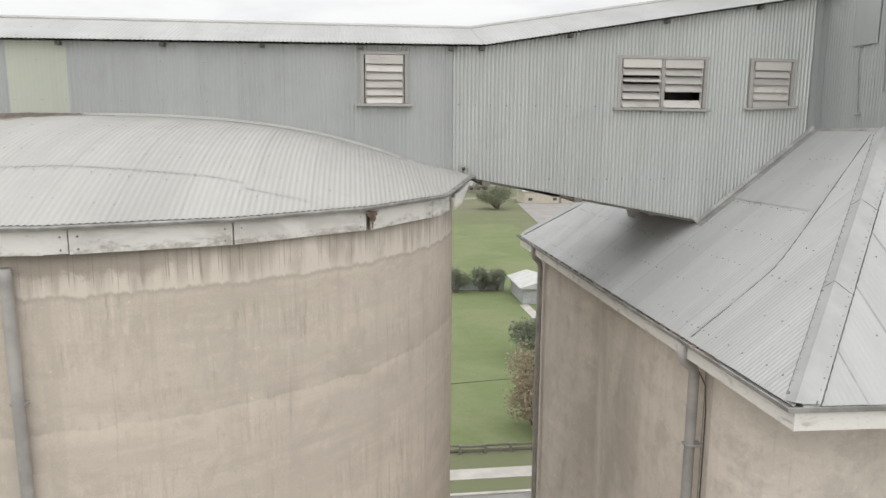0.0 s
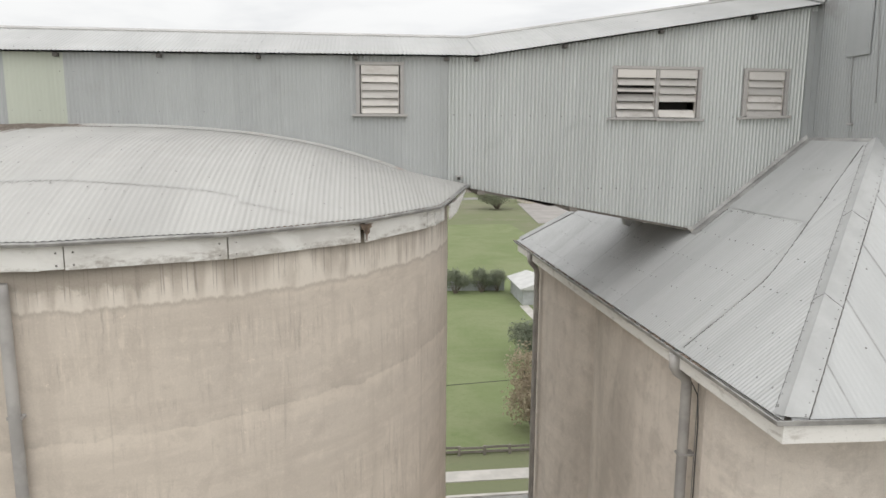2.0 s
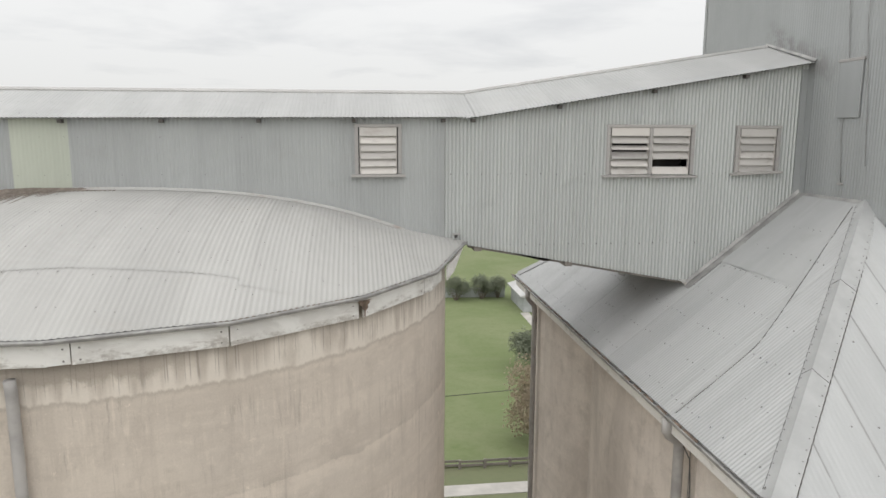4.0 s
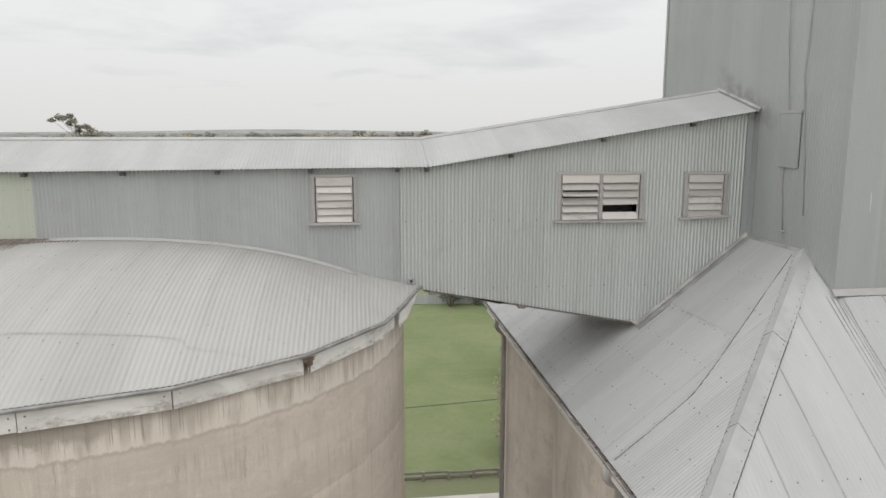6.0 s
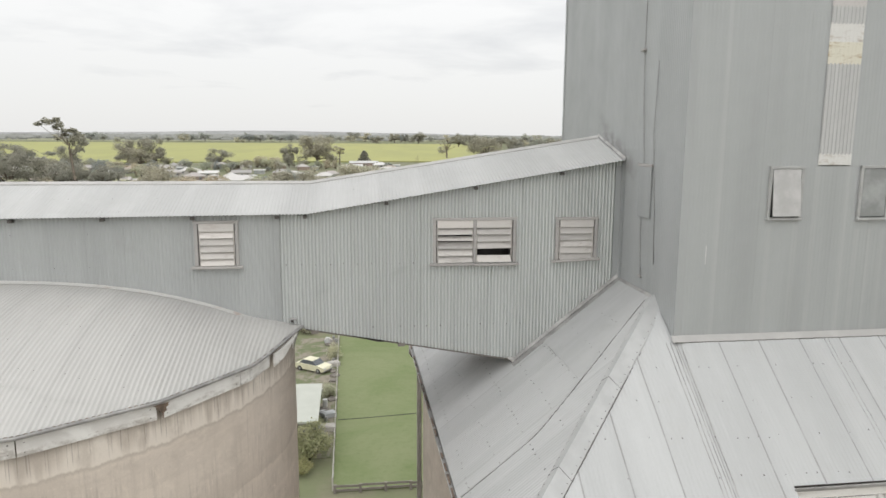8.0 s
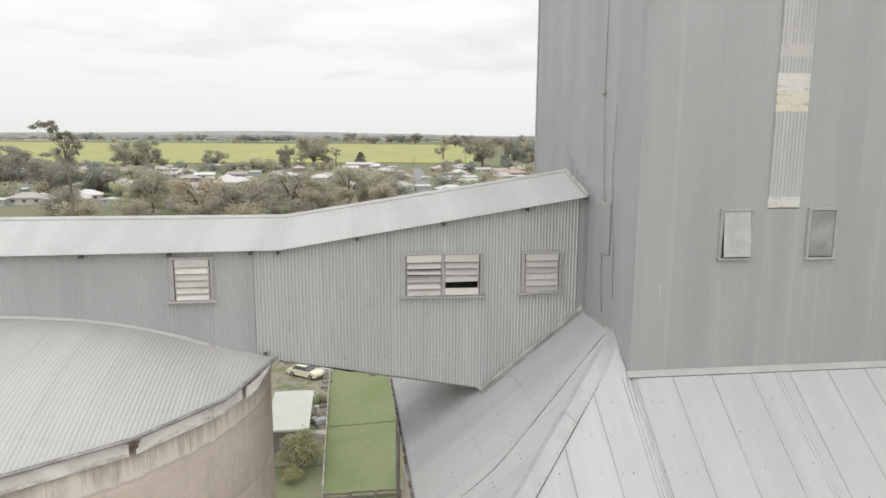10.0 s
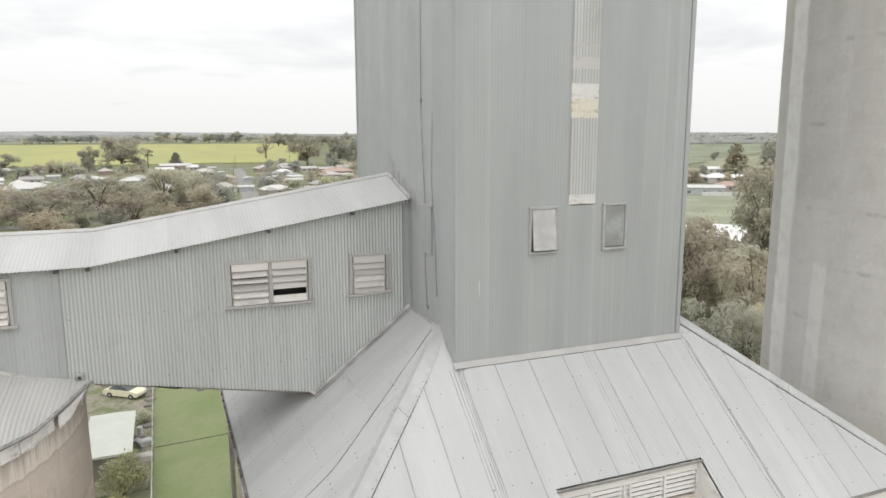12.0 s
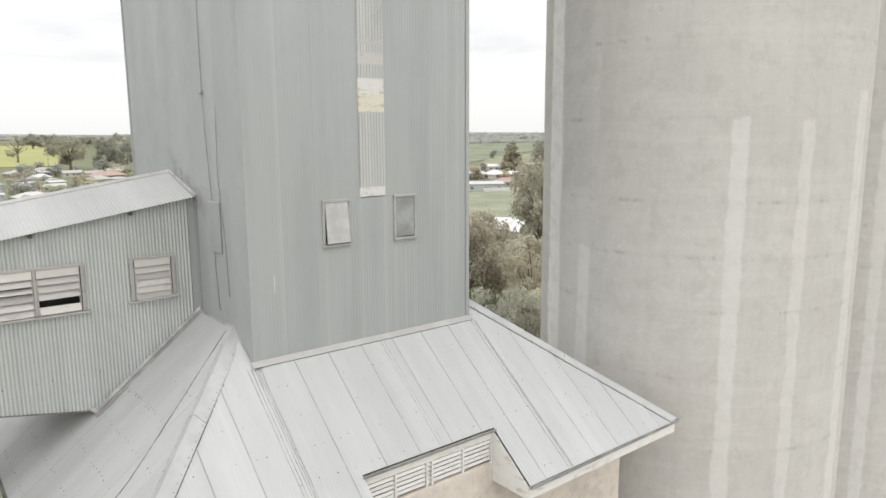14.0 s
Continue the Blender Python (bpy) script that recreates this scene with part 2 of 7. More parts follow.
            line = k.step(k.math("MULTIPLY", k.math("ABSOLUTE", k.math("SUBTRACT", cell, 0.5)), gap), wide * 0.3, wide, 1.0, 0.0)
            there = k.step(k.noise(k.join(k.math("ADD", u, seed * 3), 0.0, 0.0), 3.6, 2.0, 0.8), 0.36, 0.50)
            low_end = k.math("ADD", z, k.math("MULTIPLY", k.noise(k.join(k.math("ADD", u, seed * 5), 0.0, 0.0), 5.5, 2.0, 0.9), 0.7))
            line = k.math("MULTIPLY", k.math("MULTIPLY", line, there), k.step(low_end, lo + 0.40, lo + 0.58))
            drops = line if drops is None else k.math("MAXIMUM", drops, line)
        # the band gets darker towards its top, most at the left end
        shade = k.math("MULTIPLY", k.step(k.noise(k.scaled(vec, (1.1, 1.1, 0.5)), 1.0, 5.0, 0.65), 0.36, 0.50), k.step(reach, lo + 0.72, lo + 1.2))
        top_dark = k.math("MULTIPLY", k.step(k.math("ADD", u, k.math("MULTIPLY", mid, 1.2)), -7.7, -6.9, 1.0, 0.0), k.step(k.math("ADD", z, k.math("MULTIPLY", k.math("ADD", drip, spots), 0.3)), lo + 0.50, lo + 0.64))
        shade = k.math("MAXIMUM", shade, top_dark)
        pale = k.mix(k.math("MULTIPLY", shade, 0.85), (0.68, 0.628, 0.562), tuple(v * 1.02 for v in stain))
        pale = k.mix(k.math("MULTIPLY", top_dark, 0.8), pale, tuple(v * 0.72 for v in stain))
        pale = k.mix(k.math("MULTIPLY", drops, 0.72), pale, tuple(v * 0.55 for v in stain))
        wash = k.math("MULTIPLY", inside, k.step(mid, 0.18, 0.42, 0.55, 1.0))
        c = k.mix(k.math("MULTIPLY", wash, 0.92), c, pale)
        c = k.mix(k.math("MULTIPLY", rim, 0.62), c, tuple(v * 0.98 for v in stain))
    for a, half, top, low, full in patches:
        off = k.math("ABSOLUTE", k.math("SUBTRACT", k.math("ADD", u, k.math("MULTIPLY", k.math("SUBTRACT", k.noise(vec, 1.1, 7.0, 0.72), 0.5), 0.42)), radians(a) * radius))
        m = k.math("MULTIPLY", k.step(off, half * 0.75, half * 1.1, 1.0, 0.0), k.step(k.math("ADD", z, k.math("MULTIPLY", drip, 0.5)), top, top + 0.12, 1.0, 0.0))
        m = k.math("MULTIPLY", m, k.step(z, low, low + 0.4))
        c = k.mix(k.math("MULTIPLY", m, k.step(k.noise(vec, 2.2, 6.0, 0.7), 0.35, 0.58, 0.36 * full, min(0.95, 0.62 * full))), c, tuple(v * max(1.0, 0.78 * full) for v in (0.69, 0.683, 0.663)))
    c = k.mix(0.16, c, k.mix(k.step(grain, 0.3, 0.7), tuple(v * 0.72 for v in c1), tuple(min(1, v * 1.2) for v in c1)))
    h = k.math("ADD", k.math("MULTIPLY", grain, 0.5), mid)
    return k.done(c, 0.88, 0.0, h, 0.22, 0.012, 0.25)


def painted(name, color, chip, amount=0.4, rough=0.6, scale=3.0, tone=0.9):
    """Old paint on boards: chips and grey weathering along the grain."""
    k = Nodes(name)
    a = k.noise(k.scaled(k.ob, (1.0, 1.0, 3.0)), scale, 6.0, 0.68, 0.3)
    b = k.noise(k.ob, 25.0, 4.0, 0.6)
    c = k.mix(k.math("MULTIPLY", k.step(a, 0.52, 0.68), amount), color, chip)
    c = k.mix(k.math("MULTIPLY", k.step(b, 0.58, 0.75), amount * 0.5), c, tuple(v * 0.6 for v in chip))
    c = k.mix(1.0, c, k.mix(k.random(), (tone, tone, tone), (1.04, 1.03, 1.02)), "MULTIPLY")
    return k.done(c, rough, 0.0, b, 0.15, 0.004, 0.35)


def plain(name, color, rough=0.6, metal=0.0, vary=0.25, scale=4.0, spec=0.4):
    k = Nodes(name)
    a = k.noise(k.ob, scale, 5.0, 0.6)
    c = k.mix(k.step(a, 0.35, 0.7), tuple(v * (1 - vary) for v in color), tuple(min(1, v * (1 + vary * 0.5)) for v in color))
    return k.done(c, rough, metal, a, 0.1, 0.004, spec)


def leafy(name, c1, c2, c3):
    """Leaves: half of the light is thrown back, half let through."""
    k = Nodes(name)
    c = k.mix(k.island(), c1, c2)
    c = k.mix(k.step(k.noise(k.ob, 0.35, 3.0), 0.5, 0.75), c, c3)
    c = k.mix(1.0, c, k.mix(k.random(), (0.78, 0.8, 0.82), (1.15, 1.1, 1.0)), "MULTIPLY")
    k.done(c, 0.75, 0.0, spec=0.15)
    tr = k.n.new("ShaderNodeBsdfTranslucent")
    k.l.new(c, tr.inputs["Color"])
    both = k.n.new("ShaderNodeAddShader")
    k.l.new(k.b.outputs[0], both.inputs[0])
    k.l.new(tr.outputs[0], both.inputs[1])
    k.l.new(both.outputs[0], k.out.inputs[0])
    return k.mat


def house_paint(name, palette, rough=0.8):
    """One coat per house, chosen from a palette by chance."""
    k = Nodes(name)
    r = k.random()
    c = palette[0]
    for i, p in enumerate(palette[1:], 1):
        c = k.mix(k.math("GREATER_THAN", r, i / len(palette)), c, p)
    c = k.mix(k.math("MULTIPLY", k.step(k.noise(k.ob, 0.8, 5.0), 0.5, 0.8), 0.3), c, (0.25, 0.23, 0.2))
    return k.done(c, rough, 0.0)


TOWER_RUNS = ((11.40, 0.05, 26.5), (11.93, 0.06, 26.5), (13.22, 0.05, 26.4), (13.5, 0.04, 26.4), (13.78, 0.06, 26.4), (12.30, 0.05, 27.6), (12.94, 0.05, 27.6), (10.35, 0.05, 40.0), (14.75, 0.04, 40.0), (15.1, 0.05, 40.0))
M_GALLERY = metal_sheet("gallery_steel", (0.39, 0.402, 0.402), "z", 0.28, 0.5, 0.2, (0.33, 0.325, 0.31), 0.32, 0.05, 0.05)
# bridge sheets have the shade of their rib valleys painted into the colour
M_BRIDGE = metal_sheet("bridge_steel_shaded_ribs", (0.56, 0.579, 0.571), "z", 0.24, 0.45, 0.30, (0.30, 0.303, 0.295), 0.22, 0.02, 0.05, 0.48, 1.97 + 0.0762 * 0.25)
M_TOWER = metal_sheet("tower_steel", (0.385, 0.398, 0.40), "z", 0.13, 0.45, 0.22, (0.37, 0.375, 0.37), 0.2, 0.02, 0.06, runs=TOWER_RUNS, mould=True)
M_GREEN = metal_sheet("green_fibreglass", (0.475, 0.50, 0.43), "z", 0.3, 0.5, 0.0, (0.40, 0.41, 0.36), 0.3, 0.04, 0.2)
M_CLEAR = metal_sheet("clear_fibreglass", (0.49, 0.492, 0.488), "z", 0.5, 0.4, 0.0, (0.30, 0.30, 0.298), 0.75, 0.05, 0.0, 0.6)
M_ROOF_X = metal_sheet("roof_steel_west", (0.475, 0.481, 0.478), "x", 0.22, 0.45, 0.22, (0.37, 0.365, 0.355), 0.40, 0.04, 0.2)
M_ROOF_Y = metal_sheet("roof_steel_south", (0.448, 0.455, 0.455), "y", 0.15, 0.6, 0.05, (0.40, 0.39, 0.37), 0.34, 0.05, 0.5)
M_DOME = metal_sheet("dome_steel", (0.412, 0.407, 0.392), "y", 0.12, 0.62, 0.04, (0.40, 0.37, 0.335), 0.35, 0.015, 0.05)
M_GROOF = metal_sheet("gallery_roof_steel", (0.43, 0.432, 0.427), "y", 0.12, 0.6, 0.05, (0.38, 0.375, 0.36), 0.2, 0.012, 0.0)
# dark tone for cap joints and for painted shade under sheet edges
M_JOINT_SHADE = plain("joint_and_gap_shade", (0.15, 0.145, 0.135), 0.8)
M_PATCH = painted("stained_white_sheet", (0.66, 0.655, 0.635), (0.38, 0.32, 0.26), 0.8, 0.5, 2.2)
M_CREAM_PATCH = painted("cream_stained_sheet", (0.66, 0.635, 0.54), (0.36, 0.27, 0.15), 0.85, 0.5, 4.0)
M_OLD_PATCH = painted("grey_stained_sheet", (0.52, 0.505, 0.495), (0.36, 0.33, 0.32), 0.6, 0.5, 3.0)
M_FLASH = plain("flashing_steel", (0.44, 0.445, 0.44), 0.6, 0.05, 0.07, 2.5)
M_HIPCAP = plain("hip_cap_steel", (0.405, 0.41, 0.408), 0.6, 0.05, 0.10, 1.8)
M_APRON = painted("stained_flashing", (0.41, 0.41, 0.40), (0.27, 0.21, 0.175), 0.6, 0.6, 1.4)
M_RIDGE = plain("ridge_steel", (0.418, 0.411, 0.400), 0.6, 0.05, 0.12, 1.5)
M_DULL = plain("dull_flashing", (0.36, 0.355, 0.345), 0.55, 0.2, 0.3, 3.0)
M_SILO = concrete("silo_concrete", (0.58, 0.515, 0.447), (0.515, 0.46, 0.403), (0.395, 0.347, 0.297), 6.53, (), (22.85, 23.5), (), 0.34, 21.2, 0.12, 0.62)
M_BLOCK = concrete("block_concrete", (0.66, 0.60, 0.535), (0.575, 0.525, 0.468), (0.37, 0.33, 0.29), 0.0, (), None, (), 0.16, None, 0.40)
TALL_PATCHES = ((155.5, 0.46, 60, -2, 1.5), (166.0, 1.0, 27.5, -2, 0.45), (174.4, 0.24, 25.7, -2, 1.1), (-135.2, 0.25, 29.55, -2, 1.0), (-113.5, 0.21, 29.45, -2, 0.8), (-86.0, 0.36, 30.3, -2, 0.9))
M_TALL = concrete("tall_silo_concrete", (0.548, 0.535, 0.510), (0.51, 0.498, 0.473), (0.41, 0.393, 0.364), 5.065, (31.5, 29.36, 27.06, 25.5, 23.95, 21.95, 19.8), None, TALL_PATCHES, 0.17, None, 0.22, 0.10)
M_WHITE = painted("white_boards", (0.74, 0.73, 0.705), (0.40, 0.37, 0.335), 0.6, 0.65, 2.2)
k = Nodes("peeling_fascia_paint")
fa = k.noise(k.scaled(k.ob, (1.0, 1.0, 2.4)), 2.0, 7.0, 0.7, 0.4)
fb = k.noise(k.ob, 22.0, 5.0, 0.7)
low = k.step(k.split(k.ob)[2], 23.40, 23.58, 0.14, 0.0)
wear = k.step(k.math("ADD", k.math("ADD", fa, low), k.math("MULTIPLY", k.math("SUBTRACT", fb, 0.5), 0.25)), 0.56, 0.74)
smear = k.noise(k.scaled(k.ob, (0.8, 0.8, 1.6)), 1.2, 6.0, 0.7, 0.5)
c = k.mix(k.step(smear, 0.44, 0.64), (0.70, 0.69, 0.665), (0.57, 0.555, 0.53))
c = k.mix(k.math("MULTIPLY", wear, 0.80), c, (0.34, 0.31, 0.28))
c = k.mix(k.math("MULTIPLY", k.step(k.noise(k.scaled(k.ob, (0.6, 0.6, 9.0)), 1.5, 5.0, 0.7), 0.60, 0.66), 0.4), c, (0.42, 0.39, 0.36))
M_FASCIA = k.done(c, 0.65, 0.0, wear, 0.3, 0.004, 0.3)
M_LOUVRE = painted("louvre_paint", (0.60, 0.575, 0.55), (0.42, 0.36, 0.33), 0.4, 0.55)
M_VENT = painted("vent_paint", (0.66, 0.65, 0.63), (0.42, 0.39, 0.36), 0.5, 0.6, 3.0)
M_BLADE = painted("blade_paint", (0.62, 0.595, 0.57), (0.38, 0.34, 0.32), 0.45, 0.5, 3.0, 0.68)
M_BLADE_OLD = painted("weathered_blade_paint", (0.56, 0.54, 0.52), (0.30, 0.265, 0.25), 0.55, 0.5, 3.0, 0.62)
M_FRAME = painted("window_frame_paint", (0.375, 0.362, 0.352), (0.30, 0.275, 0.26), 0.5)
M_TIMBER = painted("grey_timber", (0.22, 0.20, 0.18), (0.12, 0.11, 0.10), 0.6)
# timber colour darkened to hold the shade under the eaves
M_SHADED_TIMBER = painted("shaded_rafter_timber", (0.10, 0.092, 0.085), (0.06, 0.055, 0.05), 0.6)
M_RUST = plain("rusty_steel", (0.20, 0.15, 0.115), 0.8, 0.2, 0.5, 6.0)
M_PIPE = plain("grey_pipe", (0.385, 0.370, 0.357), 0.6, 0.1, 0.2, 2.0)
M_CABLE = plain("black_cable", (0.06, 0.06, 0.06), 0.6)
M_SCREW = plain("dark_screws", (0.16, 0.15, 0.14), 0.6, 0.4)
# near-black tone painted where openings hold only shade
M_DARK = plain("interior_shade", (0.05, 0.047, 0.045), 0.9)
M_PANE = plain("dusty_pane", (0.43, 0.425, 0.42), 0.3, 0.0, 0.15, 3.0, 0.6)
M_GLASS = plain("dark_glass", (0.31, 0.32, 0.32), 0.2, 0.0, 0.25, 2.0, 0.6)
M_WFRAME = plain("grey_window_frame", (0.37, 0.372, 0.365), 0.6, 0.0, 0.12, 5.0)
M_STEEL = plain("weathered_steel", (0.35, 0.35, 0.34), 0.5, 0.4)
M_HROOF_WHITE_PAINT = plain("bare_white_metal", (0.68, 0.68, 0.67), 0.6)
M_SLAB = plain("pale_slab", (0.45, 0.43, 0.40), 0.85, 0.0, 0.15, 0.6)

# ---- building helpers ----
def mesh_ob(name, verts, faces, material, parent=None, label="", smooth=False):
    me = bpy.data.meshes.new(name)
    me.from_pydata([tuple(v) for v in verts], [], faces)
    me.materials.append(material)
    if smooth:
        me.polygons.foreach_set("use_smooth", [True] * len(me.polygons))
    me.update()
    ob = new(name, me)
    ob.parent = parent
    return tagged(ob, label)


def part(name, bm, material, parent=None, label="", smooth=False):
    me = bpy.data.meshes.new(name)
    bmesh.ops.recalc_face_normals(bm, faces=bm.faces)
    bm.to_mesh(me)
    bm.free()
    me.materials.append(material)
    if smooth:
        me.polygons.foreach_set("use_smooth", [True] * len(me.polygons))
    ob = new(name, me)
    ob.parent = parent
    return tagged(ob, label)


def box(bm, x0, y0, z0, x1, y1, z1, m=None, bevel=0.0):
    """A box with its edges taken off, added to bm."""
    r = bmesh.ops.create_cube(bm, size=1.0)
    vs = r["verts"]
    t = Matrix.Translation(((x0 + x1) / 2, (y0 + y1) / 2, (z0 + z1) / 2)) @ Matrix.Diagonal((abs(x1 - x0), abs(y1 - y0), abs(z1 - z0), 1))
    bmesh.ops.transform(bm, matrix=t, verts=vs)
    if bevel:
        es = list({e for v in vs for e in v.link_edges})
        vs = list({v for f in bmesh.ops.bevel(bm, geom=es, offset=bevel, segments=1, affect="EDGES")["faces"] for v in f.verts} | {v for v in vs if v.is_valid})
    if m is not None:
        bmesh.ops.transform(bm, matrix=m, verts=vs)
    return vs


def box_part(name, dims, material, parent=None, label="", m=None, bevel=0.006):
    bm = bmesh.new()
    box(bm, *dims, m=m, bevel=bevel)
    return part(name, bm, material, parent, label)


def thing(name, label, category, group="", kind="", at=(0, 0, 0)):
    ob = new(name)
    ob.empty_display_size = 0.3
    ob.location = at
    return tagged(ob, label, category, group, kind)


def sweep(name, path, profile, material, parent=None, label="", closed=False, smooth=False):
    """A strip of constant section along a path. profile: (out, up) pairs; out is to the right of the way."""
    verts, faces = [], []
    n, k = len(path), len(profile)
    for i, p in enumerate(path):
        a = Vector(path[i - 1] if (i or closed) else path[i])
        b = Vector(path[(i + 1) % n] if (i < n - 1 or closed) else path[i])
        d = (b - a)
        d.z = 0
        d.normalize()
        side = Vector((d.y, -d.x, 0))
        if 0 < i < n - 1 or closed:
            d1 = (Vector(p) - a)
            d1.z = 0
            d1.normalize()
            side = side / max(0.5, math.sqrt(max(0.0, (1 + d1.dot((b - Vector(p)).to_3d().normalized())) / 2)))
        for o, u in profile:
            q = Vector(p) + side * o
            verts.append((q.x, q.y, q.z + u))
    for i in range(n if closed else n - 1):
        j = (i + 1) % n
        for a in range(k):
            b = (a + 1) % k
            faces.append((i * k + a, j * k + a, j * k + b, i * k + b))
    if not closed:
        faces.append(tuple(range(k)))
        faces.append(tuple(reversed(range((n - 1) * k, n * k))))
    return mesh_ob(name, verts, faces, material, parent, label, smooth)


def pipe(name, points, radius, material, parent=None, label="", sides=10):
    """A round pipe through points."""
    verts, faces = [], []
    pts = [Vector(p) for p in points]
    for i, p in enumerate(pts):
        d = (pts[min(i + 1, len(pts) - 1)] - pts[max(i - 1, 0)]).normalized()
        a = d.orthogonal().normalized() if abs(d.z) < 0.99 else Vector((1, 0, 0))
        ref = Vector((1, 0.2, 0.1)) if abs(d.x) < 0.9 else Vector((0, 1, 0.1))
        a = d.cross(ref).normalized()
        b = d.cross(a)
        for s in range(sides):
            w = 2 * math.pi * s / sides
            verts.append(p + radius * (a * math.cos(w) + b * math.sin(w)))
    for i in range(len(pts) - 1):
        for s in range(sides):
            t = (s + 1) % sides
            faces.append((i * sides + s, i * sides + t, (i + 1) * sides + t, (i + 1) * sides + s))
    faces.append(tuple(reversed(range(sides))))
    faces.append(tuple(range((len(pts) - 1) * sides, len(pts) * sides)))
    return mesh_ob(name, verts, faces, material, parent, label, True)


PITCH, DEEP, COVER = 0.0762, 0.0085, 0.762


def corrugated(name, place, u0, u1, lo, hi, material, parent, lip=0.003, rows=1, holes=(), pick=None, samples=6, cover=COVER, deep=DEEP, tail=0.0):
    """Corrugated sheets side by side, each an object. place(u, v, n) gives the world point; lo(u), hi(u) bound v.
    holes: (ua, ub, va, vb). pick(i): another material for sheet i."""
    made, i, u = [], 0, u0
    while u < u1 - 1e-6:
        end = min(u + cover, u1)
        rim = min(end + PITCH * 0.45, u1 + tail)
        count = max(2, int(round((rim - u) / PITCH * samples)))
        verts, faces, uvs = [], [], []
        jit = random.uniform(-0.0015, 0.0015) * min(1.0, lip / 0.0025)
        cols = [u + (rim - u) * c / count for c in range(count + 1)]

        def strip(cs, flo, fhi, r):
            base = len(verts)
            for c in cs:
                n = deep * math.cos(2 * math.pi * (c - u0) / PITCH) + lip * 2 * (c - u) / cover - (lip * 2.2 if c - u < PITCH * 0.3 else 0) + jit
                a, b = flo(c), fhi(c)
                for k in range(r + 1):
                    verts.append(place(c, a + (b - a) * k / r, n))
                    uvs.append(((c - u) / (end - u), a + (b - a) * k / r))
            for x in range(len(cs) - 1):
                for k in range(r):
                    p = base + x * (r + 1) + k
                    faces.append((p, p + r + 1, p + r + 2, p + 1))

        hs = [h for h in holes if h[0] < rim and h[1] > u]
        if not hs:
            kept = [c for c in cols if hi(c) - lo(c) > 0.004]
            if len(kept) > 1:
                strip(kept, lo, hi, rows)
        else:
            marks = sorted({u, rim, *[v for h in hs for v in h[:2] if u < v < rim]})
            for a, b in zip(marks, marks[1:]):
                cs = [a] + [c for c in cols if a + 1e-4 < c < b - 1e-4] + [b]
                inside = sorted([h for h in hs if h[0] <= (a + b) / 2 <= h[1]], key=lambda h: h[2])
                low = lo
                for h in inside:
                    if h[2] > low((a + b) / 2) + 0.01:
                        strip(cs, low, lambda c, h=h: h[2], 1)
                    low = lambda c, h=h: h[3]
                strip(cs, low, hi, 1)
        if faces:
            ob = mesh_ob(name, verts, faces, (pick and pick(i)) or material, parent, "", True)
            layer = ob.data.uv_layers.new(name="sheet")
            layer.data.foreach_set("uv", [x for lp in ob.data.loops for x in uvs[lp.vertex_index]])
            made.append(ob)
        u, i = end, i + 1
    return made


def screws(name, points, parent, r=0.014, h=0.012, normal=(0, 0, 1), material=None):
    """Roofing screws with their washers, in one mesh."""
    verts, faces = [], []
    n = Vector(normal).normalized()
    a = n.orthogonal().normalized()
    b = n.cross(a)
    for p in points:
        p = Vector(p)
        k = len(verts)
        s = random.uniform(0.75, 1.3)
        for i in range(6):
            w = math.pi * i / 3
            verts.append(p + (a * math.cos(w) + b * math.sin(w)) * r * s)
        verts.append(p + n * h)
        faces += [(k + i, k + (i + 1) % 6, k + 6) for i in range(6)]
    ob = mesh_ob(name, verts, faces, material or M_SCREW, parent, "small dark roofing screw heads")
    ob["kind"] = "stuff"
    return ob


# ---- the plan, in metres ----
WALL_Y, BACK_Y, RIDGE_Y, EAVE_Y = 13.85, 17.05, 15.45, 13.66      # conveyor gallery
BEND_X, RISE = 2.60, 0.162
TX0, TX1, TY0, TY1, TOP = 9.62, 15.46, 10.90, 18.45, 41.0         # elevator tower
RX0, RX1, RY0, RY1, REAVE, RSLOPE = 5.40, 19.65, 7.38, 22.10, 21.50, 0.80   # hipped roof of the bin block
SILO = (-4.40, 15.10)
SILO_R, FASCIA_R, ROOF_R = 6.53, 6.66, 6.79


def gallery_eave(x):
    return 26.445 + (x - BEND_X) * (RISE if x > BEND_X else 0.006)


def gallery_ridge(x):
    return 27.005 + max(0.0, x - BEND_X) * 0.156


def gallery_foot(x):
    if x < 2.45:
        return 23.90
    if x < 7.27:
        return 23.90 - 0.185 * (x - 2.45)
    return 23.00 + (x - 7.27) * RSLOPE


def rim_r(a):
    """Radius of the twenty-sided rim at angle a, in degrees."""
    return (ROOF_R - 0.02) * math.cos(radians(9.0)) / math.cos(radians((a + 63.6) % 18.0 - 9.0))


def dome(x, y):
    r = math.hypot(x - SILO[0], y - SILO[1])
    side = ROOF_R / rim_r(math.degrees(math.atan2(y - SILO[1], x - SILO[0]))) - 1.0
    r *= 1.0 + side * max(0.0, min(1.0, (r / ROOF_R - 0.6) / 0.35))
    return 25.08 - 1.33 * (r / ROOF_R) ** 2.6


# ---- conveyor gallery ----
gallery = thing("conveyor_gallery", "long grey corrugated steel conveyor gallery bridging the silos", "building", at=(0, 15.1, 23.9))


def under(ob, parent):
    ob.parent = parent
    return ob


WINDOWS = [(0.30, 1.10, 25.34, 26.27, 1, "one"), (5.38, 7.14, 25.31, 26.28, 2, "two"), (8.17, 9.03, 25.34, 26.27, 1, "three")]
gwall = new("wall")
gwall.parent = gallery
gallery.location = (0, 0, 0)
HOLES = [(a, b, c, d) for a, b, c, d, _, _ in WINDOWS]
front_place = lambda u, v, n: (u, WALL_Y - n, v)
